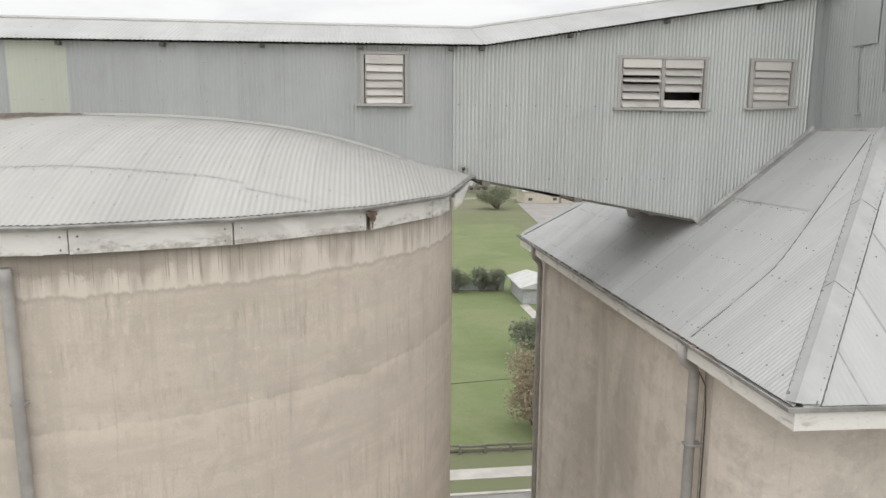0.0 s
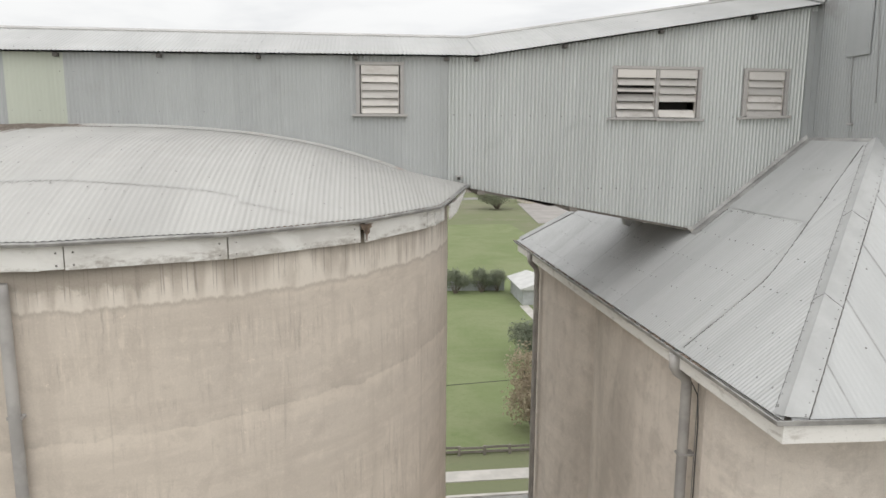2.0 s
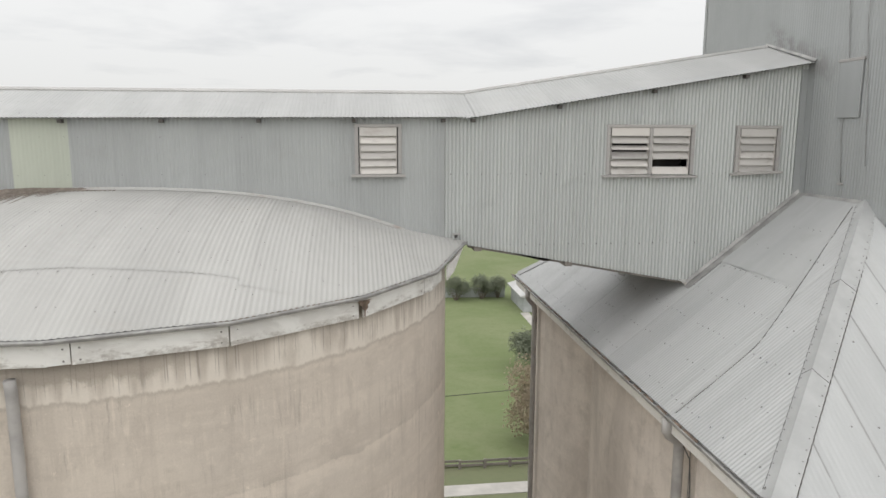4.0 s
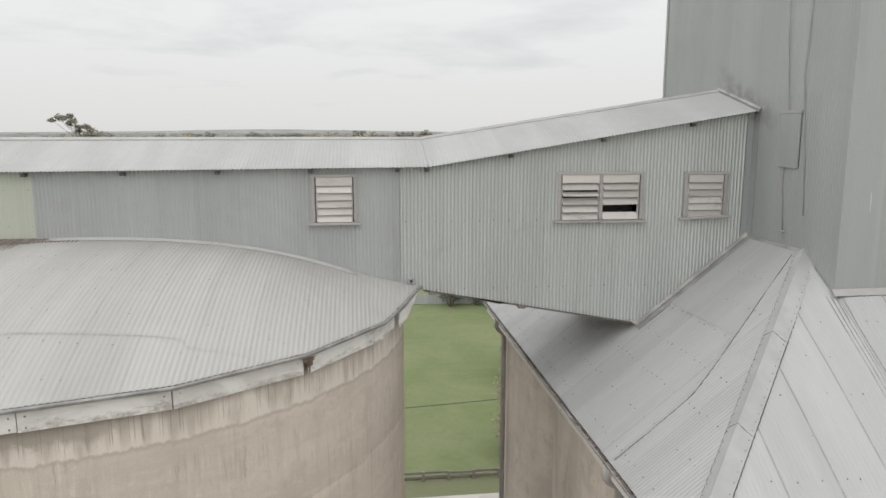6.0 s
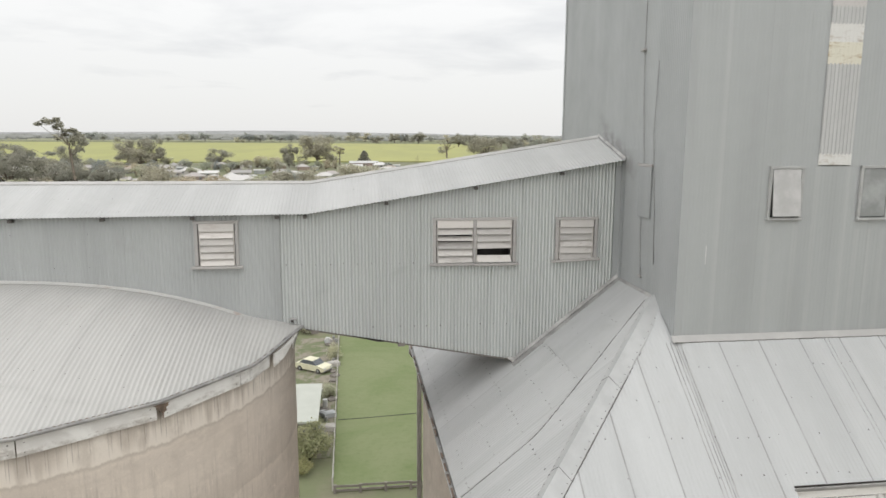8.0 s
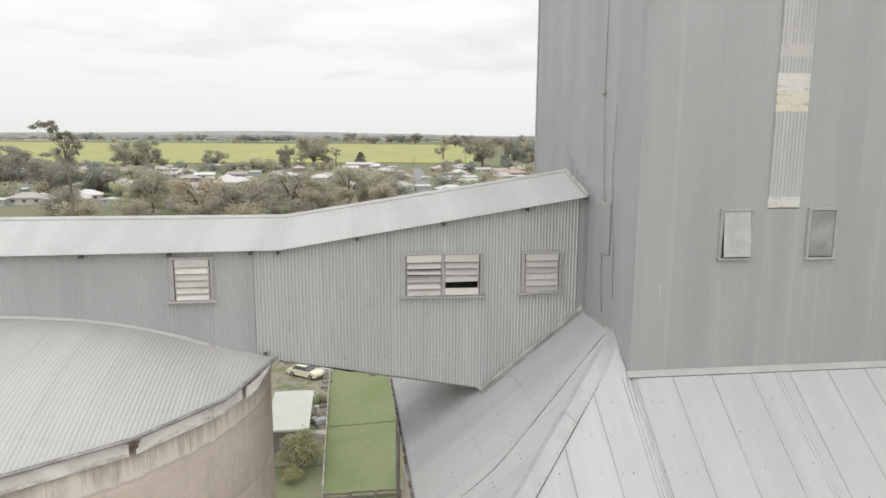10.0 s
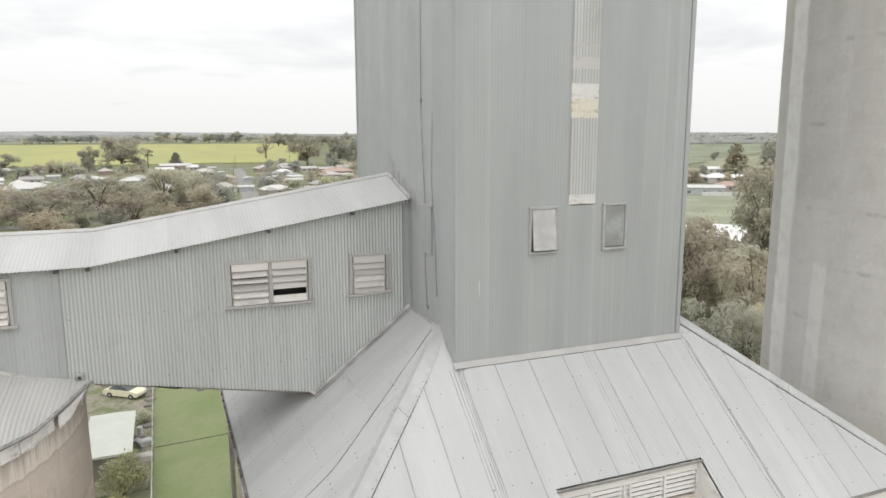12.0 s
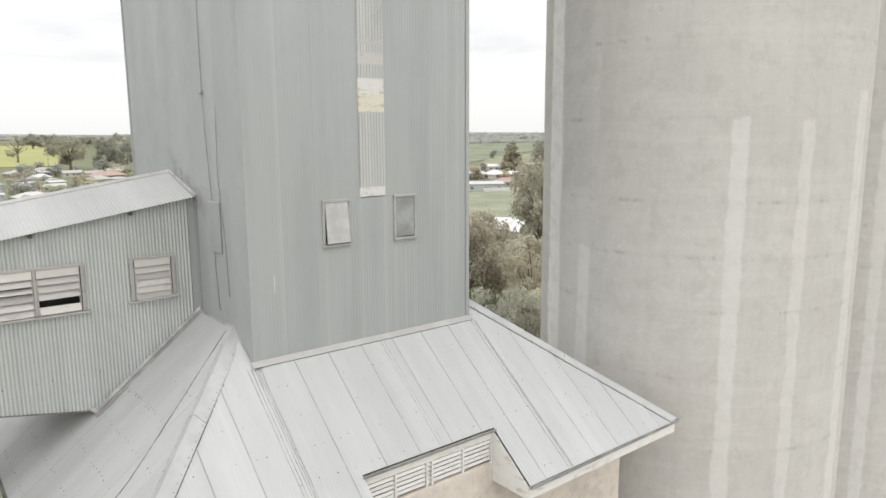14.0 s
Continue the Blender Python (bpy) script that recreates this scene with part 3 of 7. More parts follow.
corrugated("sheet", front_place, -9.58, -6.03, gallery_foot, lambda x: gallery_eave(x) - 0.01, M_GALLERY, gwall, 0.0006, deep=0.0065)
corrugated("translucent_sheet", lambda u, v, n: (u, WALL_Y - 0.006 - n, v), -6.03, -5.01, gallery_foot, lambda x: gallery_eave(x) - 0.01, M_GREEN, gwall, 0.0, deep=0.003, cover=1.1)
corrugated("sheet", front_place, -5.01, 1.97, gallery_foot, lambda x: gallery_eave(x) - 0.01, M_GALLERY, gwall, 0.0006, holes=HOLES, deep=0.0065)
screws("wall_screws", [(x + random.uniform(-0.02, 0.02), WALL_Y - 0.012, z) for z in (25.35, 26.05) for x in (-5.96, -5.5, -5.08, -4.85, -4.1, -3.4, -2.6, -1.9)], gwall, 0.007, 0.006, (0, -1, 0))
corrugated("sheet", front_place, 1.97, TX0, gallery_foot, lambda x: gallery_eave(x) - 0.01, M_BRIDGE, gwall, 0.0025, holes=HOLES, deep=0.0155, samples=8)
corrugated("sheet", lambda u, v, n: (u, BACK_Y + n, v), -9.58, TX0, gallery_foot, lambda x: gallery_eave(x) - 0.01, M_GALLERY, gwall, 0.0025, samples=4)
bm = bmesh.new()
box(bm, -9.66, WALL_Y, 23.4, -9.575, BACK_Y, 26.42)
part("end_wall", bm, M_GALLERY, gwall)
pts = []
for z in (23.88, 25.33):
    for i in range(24):
        x = 2.15 + i * 0.305
        if gallery_foot(x) + 0.1 < z and not any(a - 0.2 < x < b + 0.2 and c - 0.1 < z < d for a, b, c, d in HOLES):
            pts.append((x + random.uniform(-0.02, 0.02), WALL_Y - 0.017, z + random.uniform(-0.01, 0.01)))
screws("wall_screws", pts, gwall, 0.012, 0.008, (0, -1, 0))
# vertical cover strips where the two runs of sheeting meet
box_part("cover_strip", (1.94, WALL_Y - 0.0135, 23.95, 2.0, WALL_Y - 0.006, 26.38), M_GALLERY, gwall, "", None, 0.002)

groof = new("roof")
groof.parent = gallery


def roof_side(sign):
    def place(u, v, n):
        y = RIDGE_Y - sign * (RIDGE_Y - v)
        up_ = (v - EAVE_Y) / (RIDGE_Y - EAVE_Y)
        z = gallery_eave(u) * (1 - up_) + gallery_ridge(u) * up_
        n *= max(0.42, 1.0 - up_ * 5.0)
        return (u, y + (-sign) * n * 0.3, z + n * 0.95 + 0.006)
    return place


for sign in (1, -1):
    corrugated("roof_sheet", roof_side(sign), -10.0, BEND_X, lambda x: EAVE_Y, lambda x: RIDGE_Y, M_GROOF, groof, 0.0006, deep=0.0085, rows=6)
    corrugated("roof_sheet", roof_side(sign), BEND_X, TX0 + 0.02, lambda x: EAVE_Y, lambda x: RIDGE_Y, M_GROOF, groof, 0.0006, deep=0.0085, rows=6)
# ridge cap with scalloped edges
verts, faces = [], []
n_cap = 560
for i in range(n_cap + 1):
    x = -10.0 + (TX0 + 10.0) * i / n_cap
    zr = gallery_ridge(x) + 0.027
    sc = 0.018 * (1 if i % 4 < 2 else 0)
    for dy, dz in ((-0.135, -0.060 - sc), (-0.135, -0.040), (-0.03, 0.008), (0.03, 0.008), (0.135, -0.040), (0.135, -0.060 - sc)):
        verts.append((x, RIDGE_Y + dy, zr + dz))
for i in range(n_cap):
    for k in range(5):
        p = i * 6 + k
        faces.append((p, p + 6, p + 7, p + 1))
mesh_ob("ridge_cap", verts, faces, M_RIDGE, groof, "pale folded steel ridge cap")
pts = []
for i in range(70):
    x = -9.8 + i * 0.305
    if x > TX0 - 0.1:
        break
    for f in (0.12, 0.5, 0.86):
        y = EAVE_Y + (RIDGE_Y - EAVE_Y) * f
        if random.random() < 0.35:
            pts.append((x + random.uniform(-0.02, 0.02), y, gallery_eave(x) * (1 - f) + gallery_ridge(x) * f + 0.012))
screws("roof_screws", pts, groof, 0.009, 0.008)
# rafter tails under the eave, and the purlin they carry
# the tails' dark colour stands in for the eave's shadow
for x in (-8.6, -6.85, -5.1, -3.32, -1.55, 0.24, 1.97, 2.56, 4.3, 6.26, 8.2):
    z = gallery_eave(x)
    box_part("rafter_tail", (x - 0.04, EAVE_Y + 0.05, z - 0.095, x + 0.04, WALL_Y - 0.012, z - 0.025), M_SHADED_TIMBER, groof, "weathered rafter tail with the eave's shade painted in")
# floor, soffit and edge boards below the bridging part
gfloor = new("floor_deck")
gfloor.parent = gallery
verts, faces = [], []
stations = [-9.55, 2.45, 7.25]
for x in stations:
    z = gallery_foot(x) + (0.05 if x < 2 else 0.03)
    verts += [(x, WALL_Y + 0.03, z), (x, BACK_Y - 0.03, z), (x, WALL_Y + 0.03, z + 0.10), (x, BACK_Y - 0.03, z + 0.10)]
for i in range(2):
    a, b = i * 4, i * 4 + 4
    faces += [(a, b, b + 1, a + 1), (a + 2, a + 3, b + 3, b + 2), (a, a + 2, b + 2, b), (a + 1, b + 1, b + 3, a + 3)]
faces += [(0, 1, 3, 2), (8, 10, 11, 9)]
mesh_ob("deck_board", verts, faces, M_TIMBER, gfloor, "dark timber gallery floor")
for x in (2.7, 4.62):
    z = gallery_foot(x)
    box_part("bearer", (x - 0.08, WALL_Y + 0.01, z - 0.09, x + 0.08, BACK_Y - 0.01, z + 0.03), M_TIMBER, gfloor, "dark timber bearer")
for y in (WALL_Y + 0.05, BACK_Y - 0.12):
    v = []
    for x in (2.5, 7.2):
        z = gallery_foot(x)
        v += [(x, y, z - 0.05), (x, y + 0.07, z - 0.05), (x, y + 0.07, z + 0.08), (x, y, z + 0.08)]
    mesh_ob("edge_beam", v, [(0, 1, 5, 4), (1, 2, 6, 5), (2, 3, 7, 6), (3, 0, 4, 7), (0, 3, 2, 1), (4, 5, 6, 7)], M_TIMBER, gfloor)


mesh_ob("hanger_bracket", [(6.08, y, 23.25) for y in (14.95, 15.05)] + [(6.17, y, 22.97) for y in (14.95, 15.05)] + [(6.28, y, 22.93) for y in (14.95, 15.05)] + [(6.46, y, 23.22) for y in (14.95, 15.05)],
        [(0, 2, 4, 6), (7, 5, 3, 1), (0, 1, 3, 2), (2, 3, 5, 4), (4, 5, 7, 6), (6, 7, 1, 0)], M_STEEL, gfloor, "grey steel hanger bracket")
box_part("hanger_block", (6.60, 14.95, 23.0, 6.82, 15.05, 23.18), M_FLASH, gfloor, "pale hanger block")
for xa, xb, drop in ((3.15, 4.22, 0.075), (4.43, 4.68, 0.045)):
    v = [(x, y, gallery_foot(x) - d) for y in (13.90, 13.96) for x, d in ((xa, 0.0), (xb, 0.0), (xb, drop * 0.7), (xb - 0.12, drop))]
    mesh_ob("loose_board", v, [(3, 2, 1, 0), (4, 5, 6, 7), (0, 1, 5, 4), (1, 2, 6, 5), (2, 3, 7, 6), (3, 0, 4, 7)], M_SHADED_TIMBER, gfloor, "dark timber board sagging below the floor")
mesh_ob("corner_flap", [(7.02, 13.825, 23.10), (7.20, 13.78, 22.93), (7.36, 13.79, 22.97), (7.30, 13.825, 23.06), (7.02, 13.84, 23.10), (7.20, 13.80, 22.93), (7.36, 13.81, 22.97), (7.30, 13.84, 23.06)],
        [(0, 1, 2, 3), (7, 6, 5, 4), (0, 4, 5, 1), (1, 5, 6, 2), (2, 6, 7, 3), (3, 7, 4, 0)], M_APRON, gfloor, "bent steel flap at the foot corner")


def louvre_window(name, x0, x1, z0, z1, leaves, missing=(), tilts=None, skew=0.0):
    """A framed opening in the gallery wall: a fixed top panel and five tilted louvre blades a leaf."""
    w = new(name)
    w.parent = gallery
    y = WALL_Y
    fw = 0.035
    box_part("jamb", (x0 - 0.058, y - 0.05, z0, x0 + fw - 0.02, y + 0.09, z1), M_FRAME, w)
    box_part("jamb", (x1 - fw + 0.02, y - 0.05, z0, x1 + 0.058, y + 0.09, z1), M_FRAME, w)
    box_part("head", (x0 - 0.068, y - 0.055, z1 - 0.02, x1 + 0.068, y + 0.09, z1 + 0.042), M_FRAME, w)
    sm = Matrix.Translation((x0, 0, z0)) @ Matrix.Rotation(radians(-skew), 4, "Y") @ Matrix.Translation((-x0, 0, -z0))
    cuts = [x0 - 0.14, (x0 + x1) / 2 - 0.02, x1 + 0.13] if leaves == 2 else [x0 - 0.14, x1 + 0.13]
    for j, (sa, sb) in enumerate(zip(cuts, cuts[1:])):
        box_part("sill", (sa, y - 0.11, z0 - 0.055 - 0.016 * j, sb - 0.006, y + 0.09, z0 - 0.003 - 0.016 * j), M_FRAME, w, "weathered timber sill", sm)
    cell = (x1 - x0 - 2 * fw) / leaves
    for c in range(leaves):
        a = x0 + fw + cell * c + (0.035 if c else 0)
        b = x0 + fw + cell * (c + 1) - (0.035 if c < leaves - 1 else 0)
        if c:
            box_part("mullion", (a - 0.065, y - 0.045, z0, a - 0.005, y + 0.08, z1 - 0.02), M_FRAME, w)
        top = 0.17
        box_part("top_panel", (a + 0.004, y - 0.04, z1 - 0.02 - top, b - 0.004, y - 0.012, z1 - 0.022), M_LOUVRE, w, "", None, 0.004)
        n = 5
        h = (z1 - 0.02 - top - z0) / n
        for j in range(n):
            if (c, j) in missing:
                continue
            lean_ = (tilts or {}).get((c, j), 25 + random.uniform(-6, 8))
            zc = z0 + h * (j + 0.5)
            bm = bmesh.new()
            box(bm, -(b - a) / 2 + 0.022, -0.006, -h * 0.53, (b - a) / 2 - 0.022, 0.006, h * 0.53, bevel=0.002)
            bmesh.ops.transform(bm, matrix=Matrix.Translation(((a + b) / 2, y - 0.005, zc)) @ Matrix.Rotation(radians(-lean_), 4, "X") @ Matrix.Rotation(radians(random.uniform(-0.7, 0.7)), 4, "Y"), verts=bm.verts)
            part("louvre_blade", bm, M_BLADE_OLD if (leaves == 2 and c == 0) or skew else M_BLADE, w)
        for xx, s_ in ((a, 1), (b, -1)):
            box_part("blade_clip", (xx, y - 0.02, z0 + 0.01, xx + s_ * 0.018, y + 0.05, z1 - 0.02 - top), M_LOUVRE, w)
    # added near-black panel gives the unlit room behind the blades its shade
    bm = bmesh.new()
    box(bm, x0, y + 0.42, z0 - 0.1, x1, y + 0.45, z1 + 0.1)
    part("shade_panel", bm, M_DARK, w)
    return w


louvre_window("louvre_window", 0.30, 1.10, 25.34, 26.27, 1)
louvre_window("louvre_window", 5.38, 7.14, 25.31, 26.28, 2, {(1, 1)}, {(0, 4): 34, (0, 3): 60, (0, 0): 30, (0, 1): 32, (0, 2): 30})
louvre_window("louvre_window", 8.17, 9.03, 25.34, 26.27, 1, (), {(0, 0): 17, (0, 1): 14, (0, 2): 18, (0, 3): 14, (0, 4): 20}, 2.2)

# ---- round silo with its domed roof ----
silo = thing("concrete_silo", "round beige concrete grain silo with pale corrugated domed roof", "silo", group="grain silos")


def tube(name, cx, cy, r, z0, z1, material, parent, seg=128, rows=1, label="", wob=0.0):
    verts, faces = [], []
    for k in range(rows + 1):
        for i in range(seg):
            a = 2 * math.pi * i / seg
            rr = r + wob * noise.noise(Vector((math.cos(a) * 3, math.sin(a) * 3, k * 0.6)))
            verts.append((rr * math.cos(a), rr * math.sin(a), z0 + (z1 - z0) * k / rows))
    for k in range(rows):
        for i in range(seg):
            j = (i + 1) % seg
            faces.append((k * seg + i, k * seg + j, (k + 1) * seg + j, (k + 1) * seg + i))
    faces.append(tuple(reversed(range(seg))))
    faces.append(tuple(range(rows * seg, (rows + 1) * seg)))
    ob = mesh_ob(name, verts, faces, material, parent, label, False)
    for p in ob.data.polygons:
        p.use_smooth = len(p.vertices) == 4
    ob.location = (cx, cy, 0)
    return ob


tube("wall", *SILO, SILO_R, -0.3, 23.66, M_SILO, silo, 160, 40, "stained beige cast concrete", 0.02)
sroof = new("roof")
sroof.parent = silo


def chord(u):
    """Half depth of the roof at u, out to the straight sides of the rim."""
    d = u - SILO[0]
    y = math.sqrt(max(0.0, ROOF_R ** 2 - d * d))
    for _ in range(6):
        y = math.sqrt(max(0.0, rim_r(math.degrees(math.atan2(-y, d))) ** 2 - d * d))
    return y


def lap(u):
    return 9.75 + 0.08 * (u + 4.4) if u < -1.4 else 9.84 + 0.11 * (u + 1.37)


def rim_kick(x, y):
    """How far the rim flares up and out where it dies into the gallery wall, 0 to 1."""
    a = math.degrees(math.atan2(y - SILO[1], x - SILO[0]))
    s = max(0.0, min(1.0, (a + 25.0) / 13.5)) if a < 0 else max(0.0, 1.0 - a / 6.0)
    r = math.hypot(x - SILO[0], y - SILO[1]) / ROOF_R
    return s * s * (3 - 2 * s) * max(0.0, (r - 0.80) / 0.20) ** 1.6


def kicked(x, y, z):
    w = rim_kick(x, y)
    a = math.atan2(y - SILO[1], x - SILO[0])
    return (x + 0.20 * w * math.cos(a), y + 0.20 * w * math.sin(a) * 0.3, z + 0.24 * w)


def dome_place(u, v, n):
    return kicked(u, v, dome(u, v) + n + 0.004)


def dome_high(u, v, n):
    r = math.hypot(u - SILO[0], v - SILO[1])
    return kicked(u, v, dome(u, v) + n + 0.004 + 0.007 * min(1.0, (ROOF_R - r) / 0.5 + 0.02))


x0 = SILO[0] - ROOF_R + 0.01
x1 = SILO[0] + ROOF_R - 0.01
south = lambda u: SILO[1] - chord(u)
corrugated("roof_sheet", dome_place, x0, x1, south, lambda u: max(south(u), lap(u)), M_DOME, sroof, 0.0008, rows=5, deep=0.006)
corrugated("roof_sheet", dome_high, x0, x1, lambda u: max(south(u), lap(u) - 0.05), lambda u: max(WALL_Y + 0.02, south(u)) if chord(u) > 1.25 else south(u), M_DOME, sroof, 0.0008, rows=14, deep=0.006)
corrugated("roof_sheet", dome_place, x0, x1, lambda u: BACK_Y - 0.02 if chord(u) > 1.25 else SILO[1], lambda u: SILO[1] + chord(u) if chord(u) > 1.25 else SILO[1], M_DOME, sroof, 0.0025, rows=14, samples=4)
# boarded deck under the sheets
verts, faces = [(0, 0, 25.08 - 0.06)], []
RN, SN = 14, 72
for k in range(1, RN + 1):
    r = (ROOF_R - 0.22) * k / RN
    for i in range(SN):
        a = 2 * math.pi * i / SN
        verts.append((r * math.cos(a), r * math.sin(a), 25.08 - 1.33 * (r / ROOF_R) ** 2.6 - 0.05))
faces += [(0, 1 + i, 1 + (i + 1) % SN) for i in range(SN)]
for k in range(RN - 1):
    for i in range(SN):
        a, b = 1 + k * SN + i, 1 + k * SN + (i + 1) % SN
        faces.append((a, a + SN, b + SN, b))
deck = mesh_ob("roof_deck", verts, faces, M_TIMBER, sroof, "", True)
deck.location = (*SILO, 0)
pts = []
for row_r in range(1, 9):
    v0 = 8.2 + row_r * 0.72
    for i in range(60):
        u = x0 + 0.15 + i * 0.229 + (row_r % 2) * 0.02
        if v0 > south(u) + 0.12 and v0 < WALL_Y - 0.1 and random.random() < 0.5 and u < x1 - 0.2:
            vv = v0 + random.uniform(-0.03, 0.03)
            pts.append((u, vv, dome(u, vv) + 0.016))
screws("roof_screws", pts, sroof, 0.010, 0.010)
# apron flashing where the dome meets the gallery wall
verts, faces = [], []
for i in range(91):
    x = x0 + 0.25 + (x1 - x0 - 0.45) * i / 90
    z = dome(x, WALL_Y - 0.05)
    sag = 0.012 * noise.noise(Vector((x * 2.1, 0, 0)))
    verts += [(x, WALL_Y - 0.014, z + 0.062), (x, WALL_Y - 0.024, z + 0.042 + sag), (x, WALL_Y - 0.10, dome(x, WALL_Y - 0.10) + 0.036), (x, WALL_Y - 0.102, dome(x, WALL_Y - 0.10) + 0.018)]
for i in range(90):
    for k in range(3):
        p = i * 4 + k
        faces.append((p, p + 4, p + 5, p + 1))
mesh_ob("apron_flashing", verts, faces, M_APRON, sroof, "pale bent apron flashing", True)
# brown dust blown against the wall, washed down the valleys of the sheets
M_DUST = plain("brown_grain_dust", (0.215, 0.185, 0.16), 0.95, 0.0, 0.35, 9.0, 0.1)
verts, faces = [], []


def dust(x, y, lift):
    return (x, y, dome(x, y) + lift)


for i in range(64):
    x = -6.75 + 0.040 * i
    fade = max(0.0, min(1.0, (-4.30 - x) / 0.55))
    w = fade * (0.02 + 0.07 * max(0.0, min(1.0, (-4.95 - x) / 0.9)) + 0.02 * noise.noise(Vector((x * 9, 0, 0))))
    y = WALL_Y - 0.016
    verts += [dust(x, y, 0.045 * fade + 0.45 * w), dust(x, y - 0.07 - w * 0.6, 0.036 * fade + 0.10 * w), dust(x, y - 0.10 - w, 0.014 * fade)]
for i in range(63):
    for k in range(2):
        p = i * 3 + k
        faces.append((p, p + 3, p + 4, p + 1))
mesh_ob("dust_drift", verts, faces, M_DUST, sroof, "brown grain dust drift", True)
verts, faces = [], []
k0 = int((-6.75 - x0) / PITCH)
for k in range(k0, k0 + 34):
    x = x0 + (k + 0.5) * PITCH
    if x > -4.2:
        break
    reach = 0.22 + random.uniform(0.7, 2.1) * max(0.0, min(1.0, (-5.0 - x) / 0.9))
    n = len(verts)
    for i in range(17):
        f = i / 16
        y = WALL_Y - 0.05 - f * reach
        for g in (0.25 - 0.24 * (1 - f) ** 0.5, 0.27 + 0.20 * (1 - f) ** 0.5):
            verts.append(dust(x - 0.5 * PITCH + g * PITCH, y, 0.0145 + 0.006 * math.cos(2 * math.pi * g)))
    faces += [(n + 2 * i, n + 2 * i + 2, n + 2 * i + 3, n + 2 * i + 1) for i in range(16)]
ob = mesh_ob("dust_streaks", verts, faces, M_DUST, sroof, "brown dust streaks in the sheet valleys", True)
ob["kind"] = "stuff"
# fascia boards, one to a side of the twenty-sided rim, and a thin gutter
STEP = 18.0
for i in range(20):
    a0, a1 = radians(-63.6 + STEP * i), radians(-63.6 + STEP * (i + 1))
    p0 = Vector((SILO[0] + FASCIA_R * 1.004 * math.cos(a0), SILO[1] + FASCIA_R * 1.004 * math.sin(a0), 0))
    p1 = Vector((SILO[0] + FASCIA_R * 1.004 * math.cos(a1), SILO[1] + FASCIA_R * 1.004 * math.sin(a1), 0))
    d = (p1 - p0).normalized()
    o = Vector((d.y, -d.x, 0))
    cuts = [(0.0, 1.0)]
    if i == 0:
        cuts = [(0.0, 0.985)]
    if i == 1:
        cuts = [(0.03, 0.88), (0.885, 1.0)]
    if i == 2:
        cuts = [(0.0, 0.415)]
    if i == 18:
        cuts = [(0.0, 1.0055)]
    if i == 19:
        cuts = [(-0.0055, 0.123), (0.123, 1.0)]
    for ca, cb in cuts:
        q0, q1 = p0.lerp(p1, ca + 0.003), p0.lerp(p1, cb - 0.003)
        t = 0.03
        bot = 23.40 + random.uniform(-0.012, 0.008)
        v = []
        for q in (q0, q1):
            for off, z in ((0, bot), (t, bot), (t, 23.692), (0, 23.692)):
                v.append((q.x + o.x * off, q.y + o.y * off, z))
        board = mesh_ob("fascia_board", v, [(0, 1, 5, 4), (1, 2, 6, 5), (2, 3, 7, 6), (3, 0, 4, 7), (0, 3, 2, 1), (4, 5, 6, 7)], M_FASCIA, silo, "peeling white painted fascia board")
        nails = [q0.lerp(q1, f) + o * (t + 0.001) + Vector((0, 0, z)) for f in ((0.05,) if i == 18 else (0.05, 0.95) if cb - ca > 0.3 else (0.7,)) for z in (23.45, 23.60)]
        screws("nail_heads", nails, board, 0.011, 0.005, tuple(o))
# a torn dark gap in one fascia joint
gap_a = radians(-45.2)
gm = Matrix.Translation((SILO[0] + (FASCIA_R + 0.082) * math.cos(gap_a), SILO[1] + (FASCIA_R + 0.082) * math.sin(gap_a), 23.565)) @ Matrix.Rotation(gap_a + math.pi / 2, 4, "Z")
mesh_ob("rotted_hole", [gm @ Vector(p) for p in ((-0.17, -0.012, 0.105), (0.14, -0.012, 0.10), (0.09, -0.012, 0.075), (0.12, -0.012, 0.05), (0.06, -0.012, 0.02), (0.075, -0.012, -0.03), (0.02, -0.012, -0.06), (0.01, -0.012, -0.16), (-0.012, -0.012, -0.15), (-0.02, -0.012, -0.05), (-0.07, -0.012, -0.02), (-0.05, -0.012, 0.02), (-0.13, -0.012, 0.035), (-0.09, -0.012, 0.06))], [tuple(range(14))], M_RUST, silo, "dark rotted gap")
ring = [kicked(SILO[0] + (rim_r(a) + 0.0) * math.cos(radians(a)), SILO[1] + (rim_r(a) + 0.0) * math.sin(radians(a)), 23.665) for a in (-63.6 + 2.25 * i for i in range(160))]
sweep("gutter", ring, [(-0.10, 0.030), (0.034, 0.026), (0.052, 0.062), (0.046, 0.077), (0.020, 0.080), (-0.10, 0.082)], M_DULL, silo, "thin grey metal gutter", True)
# the last length of the rim kicks up to meet the gallery wall
ea = radians(-20.0)
e0 = Vector((SILO[0] + (ROOF_R + 0.01) * math.cos(ea), SILO[1] + (ROOF_R + 0.01) * math.sin(ea), 23.735))
e1 = Vector((2.16, 13.10, 23.80))
for i in range(9):
    a0 = -66.0 + i * 5.2 + random.uniform(0, 1.5)
    span = random.uniform(2.4, 5.0)
    line = []
    for j in range(int(span * 6)):
        aa = radians(a0 + span * j / (span * 6))
        rr = rim_r(math.degrees(aa)) + 0.004
        x, y = SILO[0] + rr * math.cos(aa), SILO[1] + rr * math.sin(aa)
        line.append(kicked(x, y, dome(x, y) - 0.003 + 0.007 * math.cos(2 * math.pi * (x - x0) / PITCH)))
    pipe("rusted_sheet_edge", line, 0.006, M_RUST, sroof, "dark rusted sheet edge", 5)
v = []
